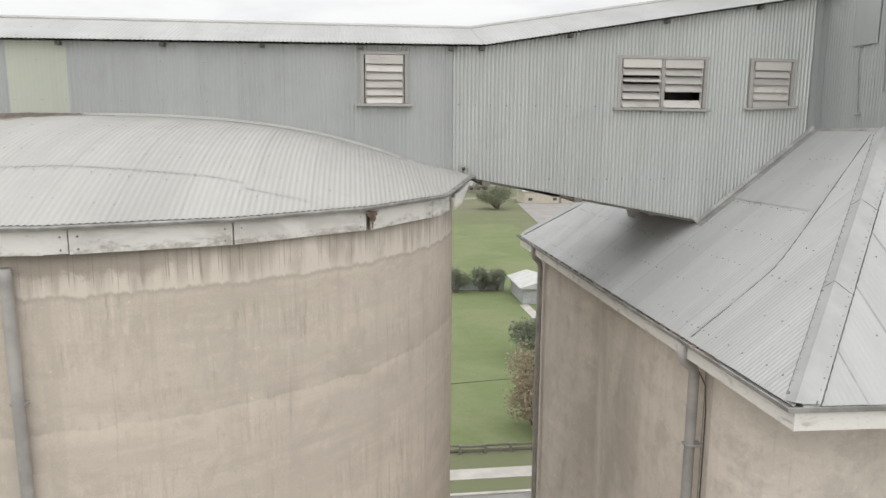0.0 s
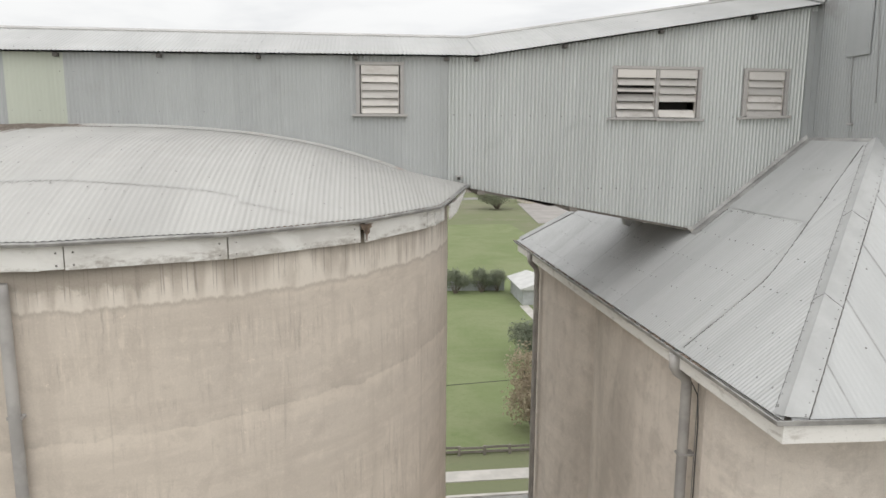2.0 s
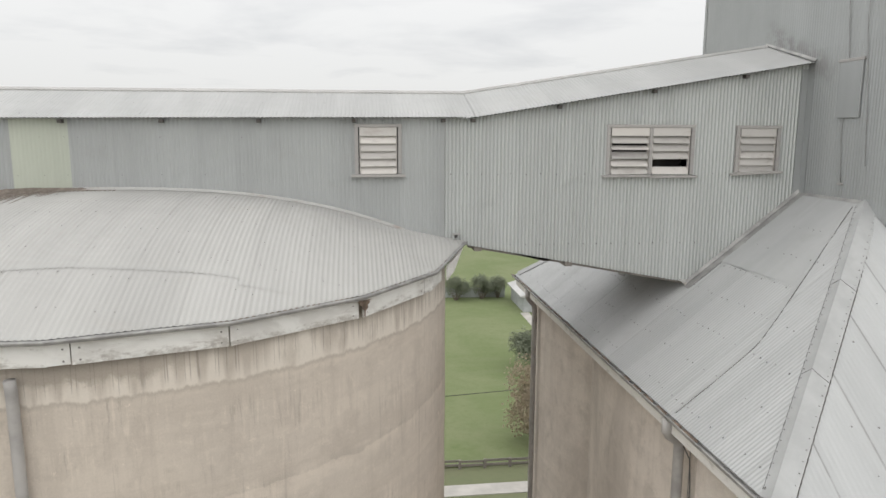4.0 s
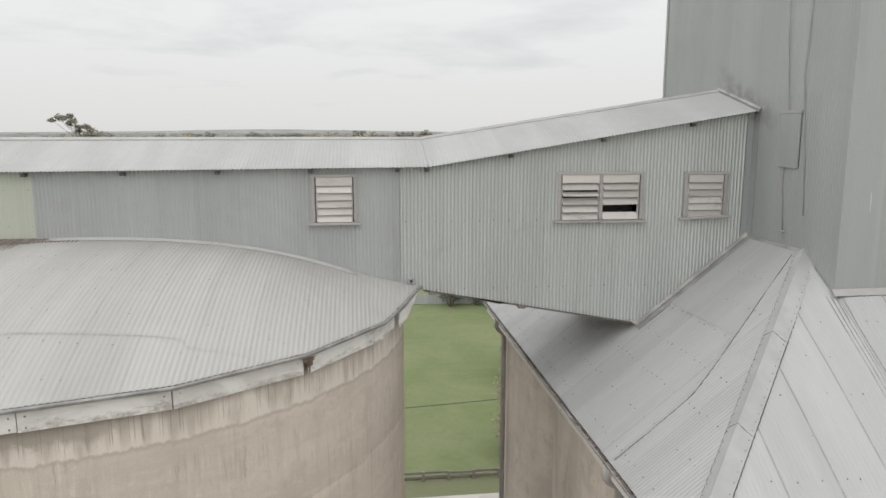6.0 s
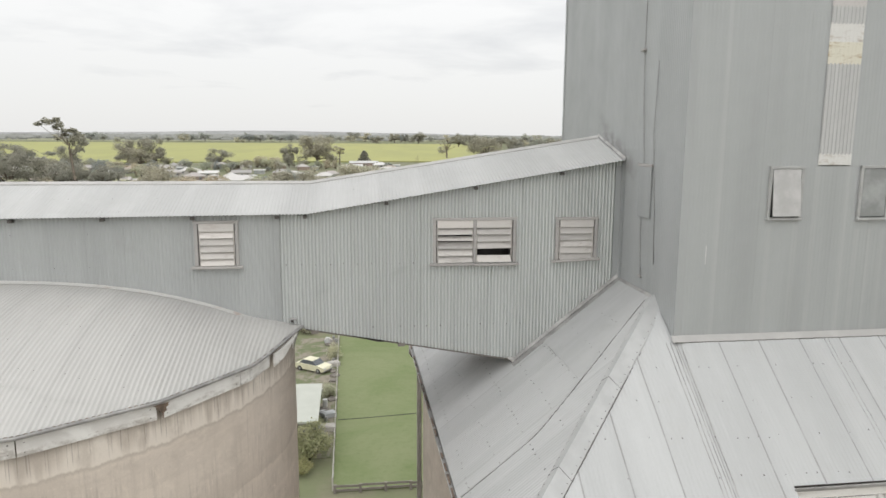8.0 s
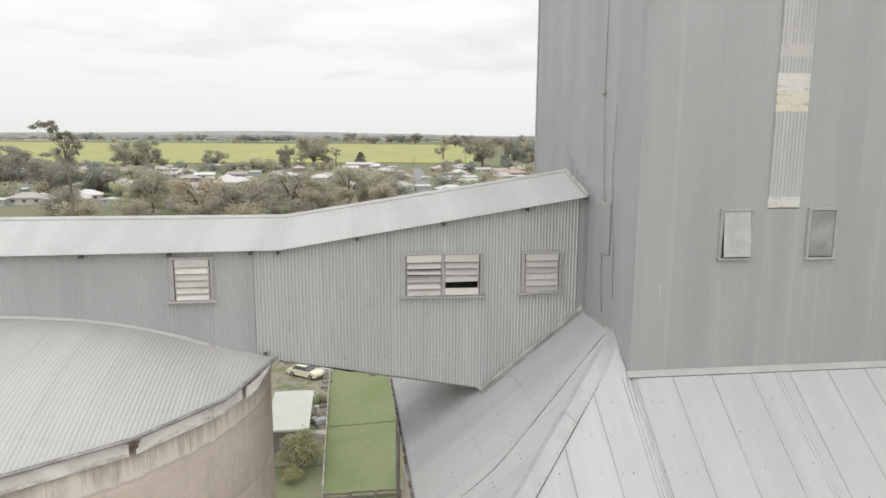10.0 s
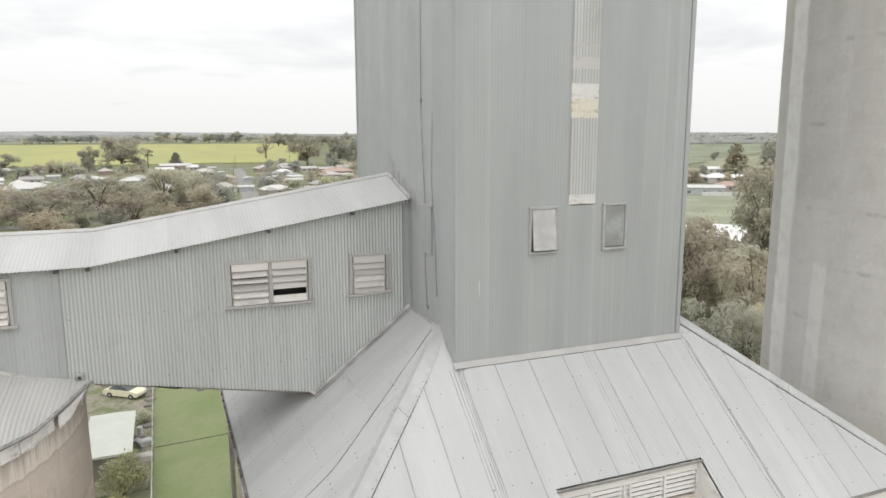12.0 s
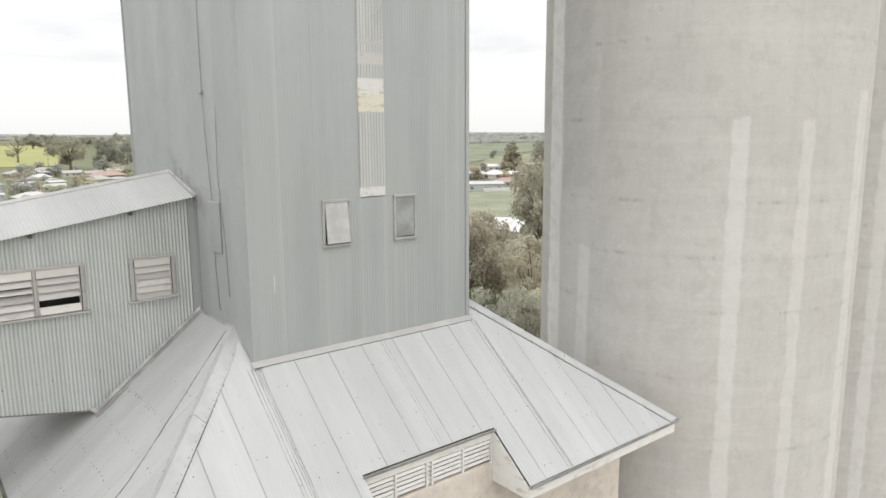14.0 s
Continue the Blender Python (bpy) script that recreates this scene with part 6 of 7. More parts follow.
PROTO = {
    "tall": make_tree("tall_gum_tree", "tall sparse gum tree with high crown", "tall", 5, M_LEAF_GUM, 0.18, 300),
    "hedge": make_tree("paddock_shrub", "dense dark green shrub at the paddock edge", "shrub", 27, M_LEAF_DARK, 0.19, 620),
    "russet": make_tree("russet_shrub", "tall shrub with brown drying leaves", "shrub", 28, M_LEAF_RUSSET, 0.16, 760),
    "olive": make_tree("olive_shrub", "olive green shrub beside the lean-to shed", "shrub", 17, M_LEAF_OLIVE, 0.20, 420),
    "lean": make_tree("leaning_gum_tree", "tall leaning gum tree with two sparse crowns", "lean", 18, M_LEAF_EDGE, 0.10, 110),
    "conifer": make_tree("pine_tree", "dark layered pine tree", "conifer", 9, M_LEAF_MASS, 0.22, 300),
    "bare": make_tree("dead_tree", "bare dead tree standing in the field", "bare", 10, M_LEAF_BROWN),
}
# the nearer trees carry fine leaves, those of the far town and plain coarser ones
for key, name, label, kind, seed, mat in SORTS:
    PROTO[key] = make_tree(name, label, kind, seed, mat, 0.20, 330)
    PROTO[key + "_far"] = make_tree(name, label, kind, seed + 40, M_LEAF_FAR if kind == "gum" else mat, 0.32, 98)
    if key in ("round", "round2", "gum", "gum2", "shrub"):
        PROTO[key + "_edge"] = make_tree(name, label, kind, seed + 60, M_LEAF_EDGE, 0.20, 330)
    if key not in ("gum2", "round"):
        PROTO[key + "_park"] = make_tree(name, label, kind, seed, M_LEAF_DRY if "brown" in key else M_LEAF_MASS, 0.20, 330)
used = set()


def plant(kind, x, y, h, w, turn=None):
    """A tree of height h and crown width w at x, y."""
    wide = {"round": 9.4, "round2": 9.4, "gum": 10.6, "gum2": 10.6, "tall": 7.2, "brown": 9.4, "shrub": 10.0, "brownshrub": 10.0, "olive": 10.0, "hedge": 10.0, "russet": 10.0, "lean": 4.2, "conifer": 6.0, "bare": 8.0}[kind.split("_")[0]]
    m = pose(x, y, 0, 0, 0, random.uniform(0, 360) if turn is None else turn) @ Matrix.Diagonal((w / wide, w / wide, h / 10, 1))
    if kind not in used:
        used.add(kind)
        PROTO[kind].matrix_basis = m
        return PROTO[kind]
    p = PROTO[kind]
    keep = p.matrix_basis.copy()
    p.matrix_basis = Matrix()
    q = copy_thing(p, m)
    p.matrix_basis = keep
    return q


# seen through the gap between silo and bins
NEAR_TREES = (("hedge", 15.4, 105.3, 5.0, 4.4), ("hedge", 19.6, 105.8, 5.0, 4.2), ("hedge", 22.2, 106.0, 4.7, 3.6), ("hedge", 20.7, 72.5, 6.6, 7.4), ("russet", 14.9, 53.5, 9.3, 7.8),
              ("hedge", 46.5, 224.5, 9.6, 13.5), ("olive", -0.45, 57.0, 4.0, 4.8), ("olive", -0.9, 54.3, 1.7, 2.2), ("shrub", -4.2, 55.6, 3.4, 4.0), ("shrub", 0.9, 71.5, 2.0, 2.4), ("shrub", 1.0, 84.5, 2.6, 2.6), ("shrub", -3.5, 97, 3.0, 5.0))
EDGE_TREES = (("round", -103, 594, 17, 22), ("gum", -24, 600, 28, 36), ("gum2", -50, 626, 20, 17), ("tall", -6, 650, 19, 14), ("conifer", 17, 690, 12, 14), ("bare", 113, 797, 26, 24),
              ("gum", 125, 622, 27, 34), ("gum2", 148, 600, 23, 24), ("gum2", 172, 622, 24, 30), ("round2", -167, 577, 25, 23), ("round2", -149, 580, 27, 20), ("round2", -158, 572, 19, 28), ("lean", -75.6, 207, 32.6, 15.0, 0))
DARK_TREES = (("round", -241, 547, 22, 30), ("round2", -226, 553, 15.5, 34), ("shrub", -201, 540, 9.5, 24), ("round2", -196, 532, 20.5, 17), ("shrub", -178, 570, 6.5, 22), ("shrub", -80, 590, 8, 14), ("shrub", -66, 592, 6.5, 13),
              ("gum2", -47, 594, 12, 10), ("gum", -146, 330, 21, 22), ("round2", -131, 336, 19, 20), ("round", -119, 326, 17, 18), ("gum2", -108, 334, 14, 20), ("brown", -75, 320, 10, 20), ("round", -125, 400, 11, 18))
MASS_TREES = (("shrub", -80, 232, 10, 18), ("brownshrub", -62, 226, 10, 18), ("shrub", -44, 232, 9, 16), ("brownshrub", -28, 222, 9.5, 18), ("shrub", -10, 226, 9, 14), ("brownshrub", 6, 236, 9, 16), ("round2", 18, 262, 12, 16),
              ("shrub", -96, 262, 13, 22), ("round", -76, 282, 13, 20), ("brown", -30, 290, 11, 20), ("brownshrub", -54, 276, 10, 22), ("round2", -12, 296, 12, 18), ("shrub", 24, 300, 8, 12))
TOWN_TREES = (("brown", -48, 252, 15, 22), ("brown", -30, 236, 14, 24), ("round2", -66, 262, 18, 20), ("gum", -16, 262, 17, 26), ("brown", -4, 232, 13, 20), ("gum2", 5, 285, 17, 22), ("round2", 14, 292, 14, 18),
              ("round", -36, 338, 10, 16), ("shrub", -20, 240, 6, 7), ("round2", 30, 372, 9, 12), ("brown", 20, 330, 10, 15), ("round", 66, 352, 8, 12), ("round", -42, 300, 11, 15))
RIGHT_TREES = (("round2", 62, 60, 10.6, 7.5), ("round2", 66.5, 58, 10.0, 7), ("shrub", 57, 61, 9.4, 7), ("brownshrub", 70, 63, 7.5, 8), ("brown_park", 85, 87, 17.0, 13), ("brown_park", 79, 84, 17.5, 11), ("brown", 77, 67.5, 13.2, 9),
               ("gum2", 84, 74, 13.4, 11), ("brownshrub", 90, 82, 12.0, 11), ("brownshrub", 97, 92, 11, 13), ("gum_edge", 109, 95.5, 25.0, 17), ("gum_park", 119, 101, 24, 14), ("brownshrub", 104, 88, 10, 12), ("brown", 92, 98, 12, 12),
               ("brownshrub", 84, 78, 10, 11), ("gum", 73, 60, 9, 8), ("shrub", 110, 104, 9, 12), ("tall", 126, 104, 20, 12), ("round", 100, 78, 12, 12))
FAR_RIGHT = (("conifer", 375, 375, 21.5, 20), ("round", 317, 343, 9.5, 8), ("round2", 513, 544, 10.5, 8.5), ("gum2", 410, 372, 17, 26), ("gum", 440, 400, 24, 30), ("brown", 289, 317, 7.8, 4.6), ("brown", 299, 303.5, 6.8, 6.6), ("round2", 284, 327, 9, 12), ("gum", 330, 318, 9, 10), ("round", 305, 288, 7, 8))
for batch in (MASS_TREES, NEAR_TREES, EDGE_TREES, DARK_TREES, TOWN_TREES, RIGHT_TREES, FAR_RIGHT):
    for kind, *row in batch:
        tail = "_edge" if batch in (EDGE_TREES, DARK_TREES, FAR_RIGHT) else "_park" if batch in (MASS_TREES, TOWN_TREES) else ""
        plant(kind + tail if kind + tail in PROTO else kind, *row)


def clear_of_streets(x, y):
    return abs(x - (41.5 + (y - 326) * 0.08)) > 9 and abs(y - (250 + x * 0.13)) > 7 and not (abs(y - 604) < 8)


rt = random.Random(21)
HOUSES = []
for i in range(2500):
    if len(HOUSES) > 120:
        break
    x, y = rt.uniform(-260, 240), rt.uniform(285, 585)
    if clear_of_streets(x, y) and all(math.hypot(x - a, y - b) > 17.5 for a, b in HOUSES) and abs(x) < 90 + y * 0.35:
        HOUSES.append((x, y))
count = 0
for i in range(3200):
    if count > 300:
        break
    x, y = rt.uniform(-330, 300), rt.uniform(275, 600)
    if clear_of_streets(x, y) and all(math.hypot(x - a, y - b) > 9 for a, b in HOUSES):
        h = rt.uniform(4.5, 11)
        plant(rt.choice(("round", "round2", "gum", "gum2", "shrub", "shrub", "brown", "brownshrub")) + "_far", x, y, h, h * rt.uniform(0.9, 1.6))
        count += 1
for i in range(60):
    a = rt.uniform(-0.55, 0.95)
    d = rt.uniform(900, 2100)
    x, y = d * math.sin(a), d * math.cos(a)
    if -1500 < x < 300 and 700 < y < 1900 and rt.random() < 0.9:
        continue
    h = rt.uniform(12, 22)
    plant(rt.choice(("gum", "gum2", "round2")) + "_far", x, y, h, h * rt.uniform(1.0, 1.6))
for i in range(46):
    x = rt.uniform(-900, 900)
    y = 2280 + rt.uniform(-60, 300)
    h = rt.uniform(20, 34)
    plant(rt.choice(("gum", "gum2", "round2")) + "_far", x, y, h, h * rt.uniform(1.0, 1.8))
for kind, x, y, h, w in (("gum", 15, 2490, 34, 60), ("gum2", 76, 1960, 23, 43), ("gum", 135, 2107, 30, 40), ("round2", 164, 2085, 30, 25), ("gum2", 202, 2056, 35, 52), ("gum", 450, 2700, 28, 22), ("gum2", 296, 1889, 31, 33), ("gum", 310, 1751, 27, 46),
                         ("gum", 235, 1500, 26, 40), ("gum2", 300, 1540, 24, 44), ("gum", 265, 1480, 22, 30), ("gum", 350, 1600, 24, 50), ("gum2", 330, 1380, 24, 40), ("gum", 250, 1050, 22, 30), ("gum2", 270, 900, 22, 34), ("gum", 300, 1000, 24, 40)):
    plant(kind + "_edge", x, y, h, w)


# belts of woodland towards the horizon, too many to count
def woods(name, rows, seed, label):
    rng = np.random.default_rng(seed)
    bm = bmesh.new()
    bmesh.ops.create_icosphere(bm, subdivisions=2, radius=1.0)
    ball = np.array([v.co[:] for v in bm.verts])
    tris = [tuple(v.index for v in f.verts) for f in bm.faces]
    bm.free()
    shapes = []
    for _ in range(9):
        p, q = rng.uniform(2.5, 5.5, 3), rng.uniform(0, 6.3, 3)
        shapes.append(ball * (1 + 0.22 * np.sin(ball @ np.diag(p) + q).sum(axis=1) / 1.5 + rng.normal(0, 0.05, len(ball)))[:, None])
    verts, faces = [], []
    for x0, y0, x1, y1, n, h in rows:
        n = int(n * 1.5)
        f = rng.uniform(0, 1, n)
        hh = h * rng.uniform(0.75, 1.15, n)
        wx_, wy_ = x0 + (x1 - x0) * f + rng.normal(0, 14, n), y0 + (y1 - y0) * f + rng.normal(0, 26, n)
        for i, (x, y, t) in enumerate(zip(wx_, wy_, hh)):
            k0 = len(verts)
            p = shapes[i % 9] * (t * rng.uniform(0.7, 1.6), t * 0.9, t * 0.72) + (x, y, t * 0.10)
            verts += p.tolist()
            faces += [(a + k0, b + k0, c + k0) for a, b, c in tris]
    return tagged(mesh_ob(name, verts, faces, M_WOOD, None, "", True), label, "trees", kind="stuff")


k = Nodes("hazed_woodland_canopy")
wn1 = k.noise(k.ob, 0.05, 5.0, 0.6)
wn2 = k.noise(k.ob, 0.4, 4.0, 0.7)
# canopy colours include the haze, hence nearly neutral grey
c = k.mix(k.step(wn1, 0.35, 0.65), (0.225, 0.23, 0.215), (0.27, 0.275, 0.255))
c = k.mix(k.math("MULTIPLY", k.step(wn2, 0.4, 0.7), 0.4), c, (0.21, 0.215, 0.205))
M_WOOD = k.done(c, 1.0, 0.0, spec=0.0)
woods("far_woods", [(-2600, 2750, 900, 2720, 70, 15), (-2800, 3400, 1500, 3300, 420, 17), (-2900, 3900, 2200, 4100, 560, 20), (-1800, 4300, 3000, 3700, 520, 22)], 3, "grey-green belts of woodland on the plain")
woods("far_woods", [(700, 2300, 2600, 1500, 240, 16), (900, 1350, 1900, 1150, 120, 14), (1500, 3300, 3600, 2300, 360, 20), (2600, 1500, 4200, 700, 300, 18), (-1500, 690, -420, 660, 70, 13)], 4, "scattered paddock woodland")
# low hills on the horizon
def hills(name, pts, depth, material, label):
    verts, faces = [], []
    for i, (x, y, h) in enumerate(pts):
        d = Vector((x, y)).normalized() * depth
        verts += [(x - d.x, y - d.y, -1), (x, y, h), (x + d.x, y + d.y, -1)]
    for i in range(len(pts) - 1):
        p = i * 3
        faces += [(p, p + 1, p + 4, p + 3), (p + 1, p + 2, p + 5, p + 4)]
    return tagged(mesh_ob(name, verts, faces, material, None, "", True), label, "hills", kind="structure")


# haze over the hills is painted as their pale grey
M_HILL = plain("hazed_hill", (0.30, 0.305, 0.30), 1.0, 0.0, 0.12, 0.004, 0.0)
ridge = []
for i in range(81):
    a = -0.9 + 2.2 * i / 80
    h = 24 + 10 * noise.noise(Vector((a * 5, 0.3, 0))) + 22 * math.exp(-((a + 0.10) / 0.13) ** 2) + 4 * noise.noise(Vector((a * 30, 1, 0)))
    ridge.append((4560 * math.sin(a), 4560 * math.cos(a), max(8, h)))
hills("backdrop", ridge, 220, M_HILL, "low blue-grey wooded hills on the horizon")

def fence(name, a, b, gap, h, rails, post_m, rail_m, label, post_r=0.05, rail_h=0.1, sag=0.0):
    f = thing(name, label, "fence")
    a, b = Vector((*a, 0)), Vector((*b, 0))
    n = max(2, int(round((b - a).length / gap)))
    me = None
    ang = math.atan2((b - a).y, (b - a).x)
    for i in range(n + 1):
        p = a.lerp(b, i / n)
        if me is None:
            bm = bmesh.new()
            box(bm, -post_r, -post_r, -0.3, post_r, post_r, h, bevel=0.01)
            first = part("post", bm, post_m, f)
            me = first.data
            ob = first
        else:
            ob = new("post", me)
            ob.parent = f
        ob.location = p
        ob.rotation_euler = (0, random.uniform(-0.03, 0.03), ang)
    seg = (b - a).length / n
    bm = bmesh.new()
    box(bm, 0, -0.025, -rail_h / 2, seg, 0.025, rail_h / 2)
    first = None
    for i in range(n):
        for z in rails:
            if first is None:
                first = part("rail", bm, rail_m, f)
                ob = first
            else:
                ob = new("rail", first.data)
                ob.parent = f
            ob.location = a.lerp(b, i / n) + Vector((0, 0, z * h + random.uniform(-sag, sag)))
            ob.rotation_euler = (0, random.uniform(-sag, sag) * 0.4, ang)
    return f


# ---- houses ----
M_HWALL = house_paint("house_walls", [(0.38, 0.35, 0.31), (0.31, 0.245, 0.205), (0.44, 0.42, 0.39), (0.36, 0.33, 0.29), (0.47, 0.455, 0.43)])
M_HROOF = house_paint("house_roofs", [(0.36, 0.335, 0.32), (0.37, 0.32, 0.285), (0.50, 0.49, 0.475), (0.38, 0.36, 0.345), (0.55, 0.545, 0.535), (0.31, 0.30, 0.29), (0.40, 0.375, 0.36)])
M_HROOF_WHITE = plain("pale_roof", (0.49, 0.49, 0.48), 0.6, 0.0, 0.12, 0.6)
M_BRIGHT_ROOF = plain("white_roof_sheet", (0.60, 0.60, 0.585), 0.5, 0.0, 0.08, 0.6)
M_HROOF_RED = plain("tile_roof", (0.40, 0.295, 0.255), 0.8, 0.0, 0.3, 1.0)
M_CREAM = plain("cream_render", (0.52, 0.48, 0.40), 0.8, 0.0, 0.1, 0.8)
M_HGREY = plain("grey_cladding", (0.40, 0.415, 0.42), 0.6, 0.0, 0.15, 1.0)
M_HGLASS = plain("house_glass", (0.10, 0.11, 0.12), 0.15, 0.0, 0.2, 2.0)


def make_house(name, label, w, d, h, pitch, gable, wall, roof, wing=False, group="town houses", windows=True):
    """A single-storey building about the origin, ridge along x."""
    t = thing(name, label, "house" if windows else "shed", group)
    box_part("wall", (-w / 2, -d / 2, -0.2, w / 2, d / 2, h), wall, t, "", None, 0.0)
    o = 0.55
    rise = pitch * (d / 2 + o)
    run = 0 if gable else d / 2 + o
    v = [(-w / 2 - o, -d / 2 - o, h), (w / 2 + o, -d / 2 - o, h), (w / 2 + o, d / 2 + o, h), (-w / 2 - o, d / 2 + o, h), (-w / 2 - o + run, 0, h + rise), (w / 2 + o - run, 0, h + rise)]
    v += [(x, y, z - 0.16) for x, y, z in v[:4]]
    mesh_ob("roof", v, [(0, 1, 5, 4), (2, 3, 4, 5), (1, 2, 5), (3, 0, 4), (6, 7, 1, 0), (7, 8, 2, 1), (8, 9, 3, 2), (9, 6, 0, 3), (9, 8, 7, 6)], roof, t)
    if wing:
        box_part("wing_wall", (-w / 2 + 0.3, -d / 2 - 3.6, -0.2, -w / 2 + 5.3, -d / 2 + 0.1, h - 0.02), wall, t, "", None, 0.0)
        x0, x1, y0 = -w / 2 - 0.2, -w / 2 + 5.8, -d / 2 - 4.1
        r2 = pitch * 3.0
        v = [(x0, y0, h + 0.01), (x1, y0, h + 0.01), (x1, 0, h + 0.01), (x0, 0, h + 0.01), ((x0 + x1) / 2, y0 + 2.2, h + r2), ((x0 + x1) / 2, 0, h + r2)]
        mesh_ob("wing_roof", v, [(0, 1, 4), (1, 2, 5, 4), (3, 0, 4, 5), (2, 3, 5), (3, 2, 1, 0)], roof, t)
    if windows:
        for x in (-w / 2 + 2.2, 0.2, w / 2 - 2.2):
            for y, s in ((-d / 2, -1), (d / 2, 1)):
                if wing and s < 0 and x < -w / 2 + 5:
                    continue
                wn_ = box_part("window", (x - 0.85, y - 0.05, 0.95, x + 0.85, y + 0.05, 2.15), M_HROOF_WHITE, t, "", None, 0.0)
                box_part("pane", (x - 0.75, y - 0.075, 1.05, x + 0.75, y + 0.075, 2.05), M_HGLASS, wn_, "", None, 0.0)
        box_part("door", (1.7, -d / 2 - 0.06, 0, 2.6, -d / 2 + 0.02, 2.05), M_TIMBER, t, "", None, 0.0)
        box_part("chimney", (w / 4, 0.6, h, w / 4 + 0.7, 1.3, h + rise + 0.4), wall, t, "", None, 0.0)
    return t


protos = [make_house("house", "single-storey house with hipped roof among garden trees", 13, 8.5, 2.8, 0.42, False, M_HWALL, M_HROOF, True),
          make_house("house", "single-storey house with plain hipped roof", 11, 8, 2.8, 0.45, False, M_HWALL, M_HROOF),
          make_house("house", "pale gabled cottage with low roof", 12, 7, 2.8, 0.38, True, M_HWALL, M_HROOF),
          make_house("shed", "grey steel garden shed", 7, 5, 2.5, 0.2, True, M_HGREY, M_HROOF_WHITE, False, "garden sheds", False)]
placed = set()
for i, (x, y) in enumerate(HOUSES):
    p = rt.randrange(3)
    m = pose(x, y, 0, 0, 0, 8 + rt.choice((0, 90, 180)) + rt.uniform(-6, 6))
    if p not in placed:
        placed.add(p)
        protos[p].matrix_basis = m
    else:
        copy_thing(protos[p], m)
    if rt.random() < 0.55:
        m = pose(x + rt.uniform(9, 13), y + rt.uniform(-8, 8), 0, 0, 0, rt.choice((0, 90)))
        if 3 not in placed:
            placed.add(3)
            protos[3].matrix_basis = m
        else:
            copy_thing(protos[3], m)


def place_house(*args, at=(0, 0), turn=0, **kw):
    h = make_house(*args, **kw)
    h.matrix_basis = pose(at[0], at[1], 0, 0, 0, turn)
    return h


place_house("house", "house with wide pale pink-grey hipped roof", 20, 12, 3.0, 0.4, False, M_HWALL, M_HROOF, True, at=(-57, 392), turn=5)
place_house("house", "house with bright white steel roof", 16, 9, 3.0, 0.35, True, M_HWALL, M_HROOF_WHITE, at=(-58, 290), turn=80)
place_house("house", "long building with white roof by the fields", 24, 10, 3.2, 0.3, True, M_HWALL, M_HROOF_WHITE, at=(15, 612), turn=5)
place_house("house", "flat white carport house", 18, 9, 2.8, 0.18, True, M_HWALL, M_HROOF_WHITE, at=(75, 432), turn=12)
place_house("house", "white gabled house with carport", 17, 9, 2.8, 0.24, True, M_HWALL, M_HROOF_WHITE, at=(70, 400), turn=-10)
place_house("house", "brown brick house with hipped roof", 20, 11, 2.8, 0.42, False, M_HWALL, M_HROOF_RED, at=(118, 480), turn=12)
place_house("clubhouse", "low grey clubhouse beside the sports ground", 18, 10, 3.6, 0.18, True, M_HGREY, M_HROOF_WHITE, at=(238.5, 256), turn=-31)
place_house("house", "red brick house with tiled roof", 12, 8, 2.8, 0.45, False, M_HWALL, M_HROOF_RED, at=(263.5, 266), turn=-31)
place_house("house", "house with broad white hipped roof among trees", 13, 10, 2.8, 0.42, False, M_HWALL, M_BRIGHT_ROOF, True, at=(305.5, 319), turn=-31)
place_house("house", "house with low pale gabled roof behind a bush", 11, 8, 2.8, 0.38, True, M_HWALL, M_BRIGHT_ROOF, at=(317, 311.5), turn=-38)
place_house("house", "long white roofed house before the fields", 13, 8, 3.2, 0.35, True, M_HWALL, M_BRIGHT_ROOF, at=(367, 385), turn=-28)
place_house("house", "white roofed house among trees", 15, 9, 3.0, 0.4, False, M_HWALL, M_HROOF_WHITE, at=(294.5, 324.5), turn=-31)
place_house("hall", "long low hall with white roof beside trees", 50, 15, 3.4, 0.08, True, M_HGREY, M_BRIGHT_ROOF, at=(138.5, 124), turn=80, windows=False, group="town sheds")
place_house("house", "house with pale roof below the trees", 14, 9, 3.0, 0.3, True, M_HWALL, M_HROOF_WHITE, at=(87.5, 70.5), turn=-40)
place_house("house", "cream building with long low roof", 22, 10, 4.4, 0.16, True, M_CREAM, M_HROOF_WHITE, at=(70, 245), turn=2)
fence("white_fence", (232.5, 249.5), (246, 241.5), 2.5, 1.9, (0.12, 0.34, 0.56, 0.78, 0.95), M_BRIGHT_ROOF, M_BRIGHT_ROOF, "long white board fence beside the sports ground", 0.06, 0.34)
# steel shed in the paddock
s = place_house("paddock_shed", "grey steel gabled shed at the edge of the paddock", 8.2, 5.2, 2.6, 0.30, True, M_HGREY, M_HROOF_WHITE, at=(26.75, 101.0), turn=90, windows=False, group="")
box_part("roller_door", (4.08, -1.4, 0.02, 4.14, 1.4, 2.3), M_HROOF_WHITE, s, "pale roller door")
slab("shed_path", 23.6, 86.0, 24.9, 96.6, 0.13, M_SLAB, "pale concrete path to the shed", "path")

# ---- yard beside the paddock ----
fence("boundary_fence", (1.72, 51.2), (1.52, 112), 2.4, 1.15, (0.35, 0.93), M_SLAB, M_SLAB, "pale post and rail fence along the paddock", 0.055, 0.09)
fence("log_barrier", (1.9, 50.75), (24.0, 50.55), 2.1, 0.75, (0.35, 0.8), M_TIMBER, M_TIMBER, "weathered low log rail barrier along the verge", 0.11, 0.20, 0.06)
